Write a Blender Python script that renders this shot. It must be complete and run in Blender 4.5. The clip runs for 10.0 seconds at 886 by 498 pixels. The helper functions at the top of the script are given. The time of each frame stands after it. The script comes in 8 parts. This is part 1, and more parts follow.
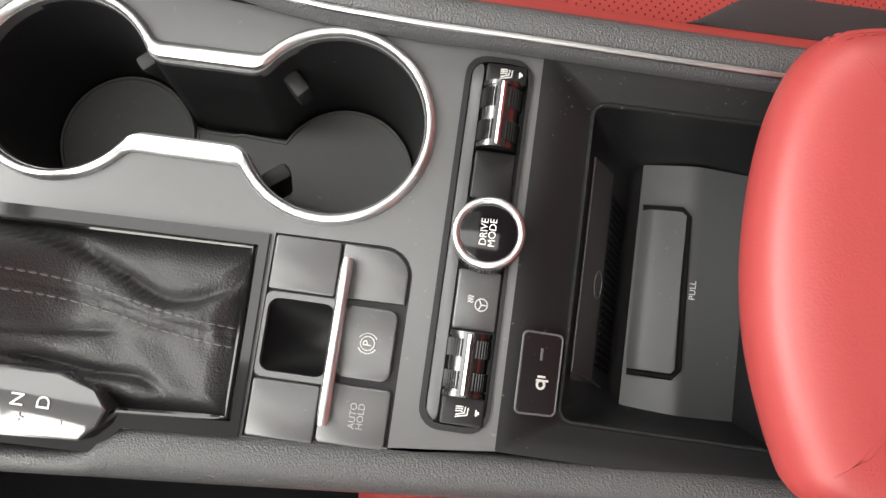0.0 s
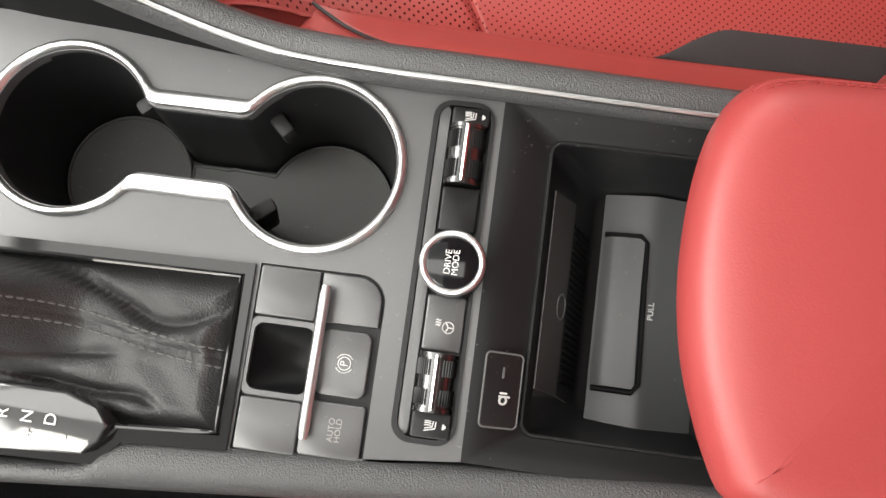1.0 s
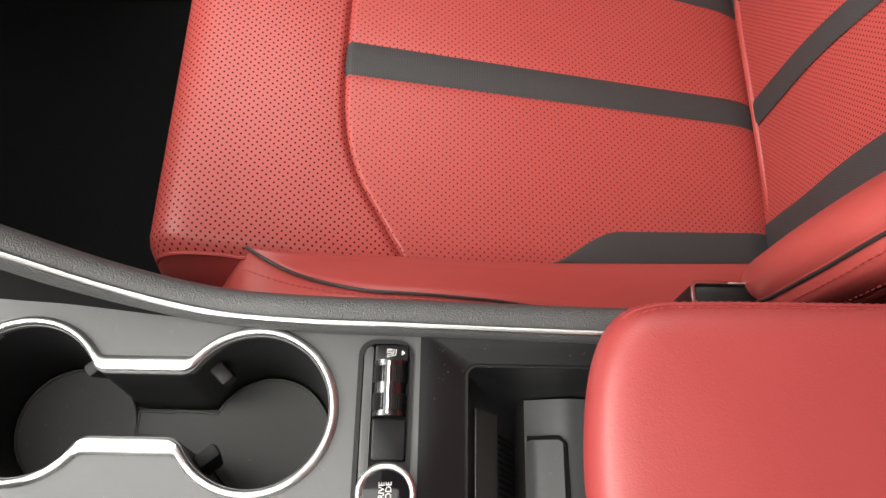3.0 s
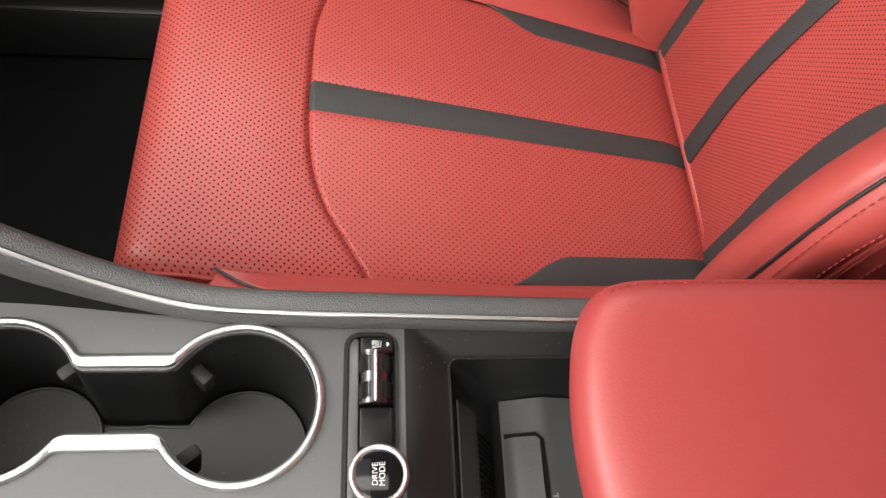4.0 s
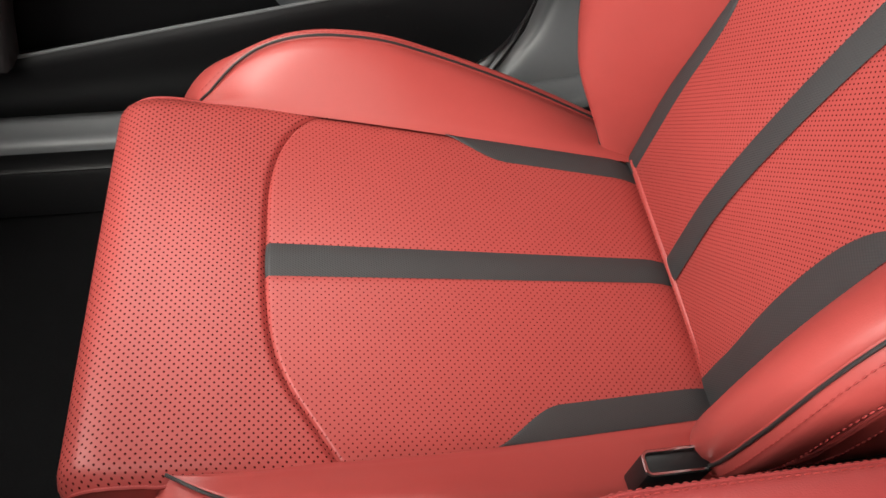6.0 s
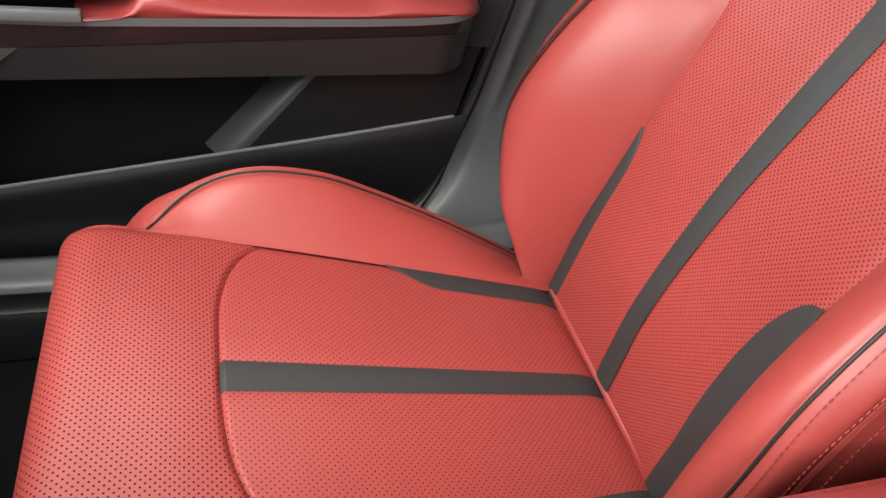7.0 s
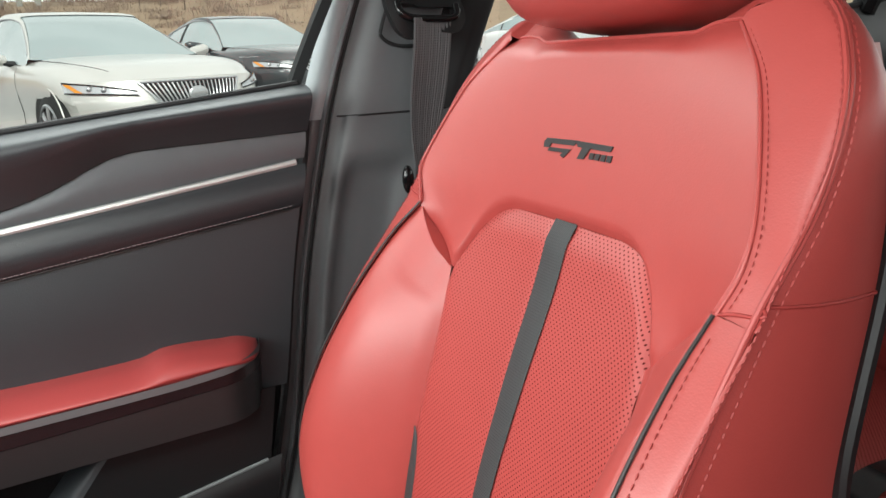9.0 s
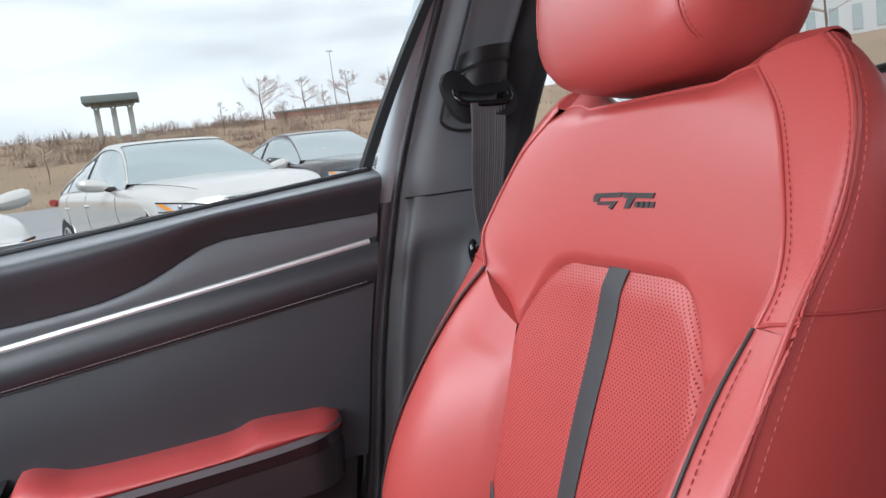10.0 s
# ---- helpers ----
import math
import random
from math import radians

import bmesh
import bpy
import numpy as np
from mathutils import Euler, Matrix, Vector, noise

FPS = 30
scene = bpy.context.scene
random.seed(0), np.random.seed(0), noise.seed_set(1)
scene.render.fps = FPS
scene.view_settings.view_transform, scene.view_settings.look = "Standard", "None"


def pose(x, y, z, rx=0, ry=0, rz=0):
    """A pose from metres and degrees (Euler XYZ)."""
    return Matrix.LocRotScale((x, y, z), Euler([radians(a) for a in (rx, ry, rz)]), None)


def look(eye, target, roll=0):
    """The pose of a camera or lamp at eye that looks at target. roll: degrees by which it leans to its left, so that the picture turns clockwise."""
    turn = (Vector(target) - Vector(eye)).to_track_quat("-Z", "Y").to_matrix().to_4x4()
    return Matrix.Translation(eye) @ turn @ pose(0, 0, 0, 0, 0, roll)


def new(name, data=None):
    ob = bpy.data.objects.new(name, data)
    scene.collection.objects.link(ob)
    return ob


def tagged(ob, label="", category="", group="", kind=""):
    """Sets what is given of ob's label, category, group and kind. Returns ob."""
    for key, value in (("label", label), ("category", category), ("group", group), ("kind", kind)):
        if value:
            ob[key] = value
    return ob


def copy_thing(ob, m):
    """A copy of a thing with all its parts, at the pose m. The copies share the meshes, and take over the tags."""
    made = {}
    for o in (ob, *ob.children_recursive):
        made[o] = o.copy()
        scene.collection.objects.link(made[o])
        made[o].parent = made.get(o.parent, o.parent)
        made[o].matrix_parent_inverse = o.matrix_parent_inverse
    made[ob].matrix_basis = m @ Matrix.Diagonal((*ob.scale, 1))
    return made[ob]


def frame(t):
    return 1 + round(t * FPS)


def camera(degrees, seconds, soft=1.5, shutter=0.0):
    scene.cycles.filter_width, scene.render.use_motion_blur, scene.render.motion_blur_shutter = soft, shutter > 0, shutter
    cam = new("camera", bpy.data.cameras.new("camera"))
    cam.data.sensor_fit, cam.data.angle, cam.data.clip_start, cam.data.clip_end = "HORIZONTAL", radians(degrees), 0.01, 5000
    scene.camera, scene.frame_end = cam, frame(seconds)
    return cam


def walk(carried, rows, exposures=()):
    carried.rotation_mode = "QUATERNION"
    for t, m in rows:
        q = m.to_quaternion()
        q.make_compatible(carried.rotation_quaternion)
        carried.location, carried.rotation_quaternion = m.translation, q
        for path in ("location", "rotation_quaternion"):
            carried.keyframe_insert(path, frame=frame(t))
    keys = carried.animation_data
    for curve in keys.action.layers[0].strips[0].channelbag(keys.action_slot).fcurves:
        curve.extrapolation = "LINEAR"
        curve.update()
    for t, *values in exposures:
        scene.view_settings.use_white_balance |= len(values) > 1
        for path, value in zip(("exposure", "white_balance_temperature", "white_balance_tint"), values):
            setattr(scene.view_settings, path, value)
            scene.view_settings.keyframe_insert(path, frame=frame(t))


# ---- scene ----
cam = camera(63.0, 10.0)

PATH = [
    (0, (-0.007, -0.048, 0.959), (-0.079, 0.211, -1.023), -7.7),
    (0.5, (-0.008, -0.053, 0.964), (-0.082, 0.206, -1.018), -8.1),
    (1, (0.011, -0.043, 0.989), (-0.089, 0.25, -0.987), -11.4),
    (1.5, (0.027, -0.053, 1.043), (-0.165, 0.457, -0.881), -14.5),
    (2, (0.021, -0.028, 1.043), (-0.149, 0.609, -0.846), -10.7),
    (2.5, (0.032, -0.016, 1.042), (-0.066, 0.677, -0.832), -5.4),
    (2.7, (0.03, -0.013, 1.04), (-0.025, 0.688, -0.833), -2.5),
    (3.8, (-0.004, -0.065, 1.046), (0.189, 0.84, -0.728), 11.5),
    (4, (-0.009, -0.074, 1.034), (0.21, 0.878, -0.711), 12.0),
    (4.5, (-0.019, -0.061, 1.045), (0.212, 0.962, -0.662), 10.8),
    (5, (-0.017, -0.047, 1.044), (0.212, 0.989, -0.658), 9.3),
    (5.2, (0.004, -0.015, 1.032), (0.218, 1.027, -0.662), 7.3),
    (6.3, (0.028, 0.004, 1.04), (0.242, 1.244, -0.515), 3.4),
    (6.5, (-0.003, -0.005, 1.018), (0.341, 1.358, -0.406), 7.5),
    (7, (-0.052, -0.052, 1.015), (0.536, 1.378, -0.247), 11.5),
    (7.5, (-0.021, -0.039, 1.051), (0.596, 1.457, -0.129), 7.2),
    (8, (0.064, -0.031, 1.037), (0.748, 1.452, -0.130), 0.9),
    (8.2, (0.086, -0.043, 1.038), (0.779, 1.476, -0.068), -1.7),
    (8.5, (0.124, -0.055, 1.042), (0.842, 1.566, 0.116), -4.5),
    (8.8, (0.125, -0.083, 1.025), (0.906, 1.657, 0.423), -2.6),
    (9, (0.117, -0.112, 1.036), (0.919, 1.645, 0.518), -3.1),
    (9.5, (0.118, -0.16, 1.045), (0.823, 1.667, 0.64), -6.7),
    (10, (0.104, -0.166, 1.011), (0.755, 1.71, 0.773), -7.4),
]
walk(cam, [(t, look(e, g, r)) for t, e, g, r in PATH],
     exposures=[(0, 0.08, 6750, 8), (2.0, 0.05, 6800, 8), (4.0, 0.0, 6800, 8), (6.4, 0.0, 6800, 8), (7.2, 0.0, 6600, 2), (8.5, 0.08, 6750, -8), (9.2, -0.02, 6150, 6), (10.0, -0.1, 5850, 9)])


# ==== world and light ====
world = bpy.data.worlds.new("overcast_sky")
scene.world = world
world.use_nodes = True
wn, wl = world.node_tree.nodes, world.node_tree.links
wn.clear()
SUN_EL, SUN_AZ = 48.0, 215.0
sky = wn.new("ShaderNodeTexSky")
sky.sky_type, sky.sun_disc = "NISHITA", False
sky.sun_elevation, sky.sun_rotation = radians(SUN_EL), radians(SUN_AZ)
sky.air_density, sky.dust_density = 1.0, 3.0
grey = wn.new("ShaderNodeHueSaturation")
grey.inputs["Saturation"].default_value = 0.12
grey.inputs["Value"].default_value = 0.10
wco = wn.new("ShaderNodeTexCoord")
wmap = wn.new("ShaderNodeMapping")
wmap.inputs["Scale"].default_value = (1.0, 1.0, 4.5)
cloud = wn.new("ShaderNodeTexNoise")
cloud.inputs["Scale"].default_value, cloud.inputs["Detail"].default_value = 3.2, 5.0
ramp = wn.new("ShaderNodeValToRGB")
ramp.color_ramp.elements[0].position, ramp.color_ramp.elements[0].color = 0.34, (0.665, 0.66, 0.655, 1)
ramp.color_ramp.elements[1].position, ramp.color_ramp.elements[1].color = 0.62, (0.98, 0.97, 0.95, 1)
mixw = wn.new("ShaderNodeMix")
mixw.data_type = "RGBA"
mixw.inputs["Factor"].default_value = 0.78
back = wn.new("ShaderNodeBackground")
back.inputs["Strength"].default_value = 1.45
wout = wn.new("ShaderNodeOutputWorld")
wl.new(wco.outputs["Generated"], wmap.inputs["Vector"])
wl.new(wmap.outputs["Vector"], cloud.inputs["Vector"])
wl.new(cloud.outputs["Fac"], ramp.inputs["Fac"])
wl.new(sky.outputs["Color"], grey.inputs["Color"])
wl.new(grey.outputs["Color"], mixw.inputs["A"])
wl.new(ramp.outputs["Color"], mixw.inputs["B"])
wl.new(mixw.outputs["Result"], back.inputs["Color"])
wl.new(back.outputs["Background"], wout.inputs["Surface"])

sun_data = bpy.data.lights.new("sun", "SUN")
sun_data.energy, sun_data.angle, sun_data.color = 1.9, radians(25), (1.0, 0.97, 0.92)
sun = new("sun", sun_data)
sun.matrix_world = look((0, 0, 30), Vector((0, 0, 30)) + Vector((-math.sin(radians(SUN_AZ)) * 1.0, -math.cos(radians(SUN_AZ)) * 1.0, -math.tan(radians(SUN_EL)))))


def area_lamp(name, eye, target, w, h, watts, colour=(1, 1, 1)):
    d = bpy.data.lights.new(name, "AREA")
    d.shape, d.size, d.size_y, d.energy, d.color = "RECTANGLE", w, h, watts, colour
    o = new(name, d)
    o.matrix_world = look(eye, target)
    return o


# daylight through the windscreen and driver's window; overhead lamp is an added fill
area_lamp("windscreen_daylight", (-0.95, 0.0, 1.28), (0.25, 0.10, 0.55), 1.3, 0.6, 26)
area_lamp("driver_window_daylight", (-0.16, -0.74, 1.16), (0.0, 0.3, 0.7), 0.8, 0.25, 4.4)
area_lamp("overhead_fill", (-0.24, 0.0, 1.36), (-0.26, 0.0, 0.5), 0.22, 0.8, 2.2)
area_lamp("side_window_daylight", (-0.15, 1.02, 1.64), (-0.05, 0.25, 0.60), 1.2, 0.5, 13)
area_lamp("rear_window_daylight", (1.95, 0.0, 1.25), (0.9, 0.1, 0.8), 1.1, 0.4, 2.2)
scene.view_settings.exposure = 0.0


# ==== materials ====
def nodes_of(m):
    m.use_nodes = True
    nt = m.node_tree
    return nt, nt.nodes, nt.links, nt.nodes["Principled BSDF"]


def noise_node(nt, scale, detail=3.0, coord=None, rough=0.55):
    n = nt.nodes.new("ShaderNodeTexNoise")
    n.inputs["Scale"].default_value, n.inputs["Detail"].default_value, n.inputs["Roughness"].default_value = scale, detail, rough
    if coord is not None:
        nt.links.new(coord, n.inputs["Vector"])
    return n


def coords(nt, out="Object"):
    return nt.nodes.new("ShaderNodeTexCoord").outputs[out]


def maths(nt, op, a, b=None, c=None):
    n = nt.nodes.new("ShaderNodeMath")
    n.operation = op
    for i, v in enumerate((a, b, c)):
        if v is None:
            continue
        if isinstance(v, (int, float)):
            n.inputs[i].default_value = v
        else:
            nt.links.new(v, n.inputs[i])
    return n.outputs[0]


def mix_colour(nt, fac, a, b):
    n = nt.nodes.new("ShaderNodeMix")
    n.data_type = "RGBA"
    for key, v in (("Factor", fac), ("A", a), ("B", b)):
        if isinstance(v, tuple):
            n.inputs[key].default_value = (*v, 1)
        elif isinstance(v, (int, float)):
            n.inputs[key].default_value = v
        else:
            nt.links.new(v, n.inputs[key])
    return n.outputs["Result"]


def surface(name, colour, rough=0.5, metal=0.0, vary=0.12, vary_scale=9.0, grain=0.0, grain_scale=700.0, grain_kind="noise", rough_vary=0.06, spec=0.5, coat=0.0, dust=0.0):
    """A plain material with broad variation of tone and gloss, and a fine relief."""
    m = bpy.data.materials.new(name)
    nt, n, l, b = nodes_of(m)
    co = coords(nt)
    broad = noise_node(nt, vary_scale, 4.0, co).outputs["Fac"]
    fine = noise_node(nt, vary_scale * 14, 3.0, co).outputs["Fac"]
    both = maths(nt, "ADD", maths(nt, "MULTIPLY", broad, 0.65), maths(nt, "MULTIPLY", fine, 0.35))
    dark = tuple(c * (1 - vary) for c in colour)
    light = tuple(min(1, c * (1 + vary)) for c in colour)
    col = mix_colour(nt, both, dark, light)
    if dust:
        speck = noise_node(nt, 420.0, 2.0, co).outputs["Fac"]
        patch = noise_node(nt, 14.0, 3.0, co).outputs["Fac"]
        d = maths(nt, "MULTIPLY", maths(nt, "GREATER_THAN", speck, 0.70), maths(nt, "GREATER_THAN", patch, 0.52))
        col = mix_colour(nt, maths(nt, "MULTIPLY", d, dust), col, (0.55, 0.53, 0.5))
    l.new(col, b.inputs["Base Color"])
    l.new(maths(nt, "ADD", rough - rough_vary, maths(nt, "MULTIPLY", both, 2 * rough_vary)), b.inputs["Roughness"])
    b.inputs["Metallic"].default_value = metal
    b.inputs["Specular IOR Level"].default_value = spec
    b.inputs["Coat Weight"].default_value = coat
    b.inputs["Coat Roughness"].default_value = 0.08
    if grain:
        if grain_kind == "pebble":
            v = nt.nodes.new("ShaderNodeTexVoronoi")
            v.feature = "SMOOTH_F1"
            v.inputs["Scale"].default_value = grain_scale
            l.new(co, v.inputs["Vector"])
            h = v.outputs["Distance"]
        else:
            h = noise_node(nt, grain_scale, 2.0, co).outputs["Fac"]
        bump = nt.nodes.new("ShaderNodeBump")
        bump.inputs["Strength"].default_value, bump.inputs["Distance"].default_value = grain, 0.0006
        l.new(h, bump.inputs["Height"])
        l.new(bump.outputs["Normal"], b.inputs["Normal"])
    return m


RED = (0.368, 0.0560, 0.0495)


def leather(name, colour=RED, holes=False, pin=(0.00084, (0.040, 0.006, 0.005), 1.5), rough=0.42, relief=0.20, grain=820.0):
    """Grained seat leather; holes adds the staggered rows of pin holes, in metres of the unwrapped panel."""
    m = bpy.data.materials.new(name)
    nt, n, l, b = nodes_of(m)
    co = coords(nt)
    broad = noise_node(nt, 7.0, 4.0, co).outputs["Fac"]
    mid = noise_node(nt, 60.0, 3.0, co).outputs["Fac"]
    tone = maths(nt, "ADD", maths(nt, "MULTIPLY", broad, 0.6), maths(nt, "MULTIPLY", mid, 0.4))
    col = mix_colour(nt, tone, tuple(c * 0.88 for c in colour), tuple(c * 1.10 for c in colour))
    v = nt.nodes.new("ShaderNodeTexVoronoi")
    v.feature = "SMOOTH_F1"
    v.inputs["Scale"].default_value = grain
    l.new(co, v.inputs["Vector"])
    crease = noise_node(nt, 240.0, 3.0, co).outputs["Fac"]
    height = maths(nt, "ADD", maths(nt, "MULTIPLY", v.outputs["Distance"], 0.6), maths(nt, "MULTIPLY", crease, 0.5))
    if holes:
        sep = nt.nodes.new("ShaderNodeSeparateXYZ")
        l.new(coords(nt, "UV"), sep.inputs[0])
        px, py, r = 0.0060, 0.0064, pin[0]
        far = []
        for shift in (0.0, 0.5):
            a = maths(nt, "SUBTRACT", maths(nt, "FRACT", maths(nt, "ADD", maths(nt, "DIVIDE", sep.outputs[0], px), 100 + shift)), 0.5)
            c = maths(nt, "SUBTRACT", maths(nt, "FRACT", maths(nt, "ADD", maths(nt, "DIVIDE", sep.outputs[1], py), 100 + shift)), 0.5)
            a, c = maths(nt, "MULTIPLY", a, px), maths(nt, "MULTIPLY", c, py)
            far.append(maths(nt, "SQRT", maths(nt, "ADD", maths(nt, "MULTIPLY", a, a), maths(nt, "MULTIPLY", c, c))))
        near = maths(nt, "MINIMUM", far[0], far[1])
        hole = nt.nodes.new("ShaderNodeMapRange")
        hole.inputs["From Min"].default_value, hole.inputs["From Max"].default_value = r * 1.35, r * 0.6
        l.new(near, hole.inputs["Value"])
        col = mix_colour(nt, hole.outputs["Result"], col, pin[1])
        height = maths(nt, "SUBTRACT", height, maths(nt, "MULTIPLY", hole.outputs["Result"], pin[2]))
    l.new(col, b.inputs["Base Color"])
    l.new(maths(nt, "ADD", rough - 0.06, maths(nt, "MULTIPLY", tone, 0.12)), b.inputs["Roughness"])
    if holes:
        solid = maths(nt, "SUBTRACT", 1.0, hole.outputs["Result"])
        l.new(maths(nt, "MULTIPLY", solid, 0.45), b.inputs["Specular IOR Level"])
        l.new(maths(nt, "MULTIPLY", solid, 0.14), b.inputs["Coat Weight"])
    else:
        b.inputs["Specular IOR Level"].default_value = 0.5
        b.inputs["Coat Weight"].default_value = 0.18
    b.inputs["Coat Roughness"].default_value = 0.34
    bump = nt.nodes.new("ShaderNodeBump")
    bump.inputs["Strength"].default_value, bump.inputs["Distance"].default_value = relief, 0.0005
    l.new(height, bump.inputs["Height"])
    l.new(bump.outputs["Normal"], b.inputs["Normal"])
    return m


def weave(name, colour, pitch=0.0022, rough=0.62, strength=0.5, slant=0.6):
    """Ribbed cloth: fine ribs along the unwrapped panel."""
    m = bpy.data.materials.new(name)
    nt, n, l, b = nodes_of(m)
    sep = nt.nodes.new("ShaderNodeSeparateXYZ")
    l.new(coords(nt, "UV"), sep.inputs[0])
    diag = maths(nt, "ADD", sep.outputs[0], maths(nt, "MULTIPLY", sep.outputs[1], slant))
    rib = maths(nt, "SINE", maths(nt, "MULTIPLY", diag, 6.2832 / pitch))
    rib2 = maths(nt, "SINE", maths(nt, "MULTIPLY", sep.outputs[1], 6.2832 / pitch))
    h = maths(nt, "ADD", maths(nt, "MULTIPLY", rib, 0.5), maths(nt, "MULTIPLY", rib2, 0.3))
    broad = noise_node(nt, 25.0, 4.0, coords(nt)).outputs["Fac"]
    tone = maths(nt, "ADD", maths(nt, "MULTIPLY", broad, 0.6), maths(nt, "MULTIPLY", h, 0.25))
    l.new(mix_colour(nt, tone, tuple(c * 0.8 for c in colour), tuple(c * 1.2 for c in colour)), b.inputs["Base Color"])
    b.inputs["Roughness"].default_value = rough
    bump = nt.nodes.new("ShaderNodeBump")
    bump.inputs["Strength"].default_value, bump.inputs["Distance"].default_value = strength, 0.0005
    l.new(h, bump.inputs["Height"])
    l.new(bump.outputs["Normal"], b.inputs["Normal"])
    return m


def glass(name, colour=(1, 1, 1), rough=0.0):
    m = bpy.data.materials.new(name)
    nt, n, l, b = nodes_of(m)
    n.remove(b)
    clear = n.new("ShaderNodeBsdfTransparent")
    clear.inputs["Color"].default_value = (*colour, 1)
    gloss = n.new("ShaderNodeBsdfGlossy")
    gloss.inputs["Roughness"].default_value = rough
    fr = n.new("ShaderNodeFresnel")
    fr.inputs["IOR"].default_value = 1.45
    mx = n.new("ShaderNodeMixShader")
    l.new(fr.outputs[0], mx.inputs[0])
    l.new(clear.outputs[0], mx.inputs[1])
    l.new(gloss.outputs[0], mx.inputs[2])
    l.new(mx.outputs[0], n["Material Output"].inputs["Surface"])
    return m


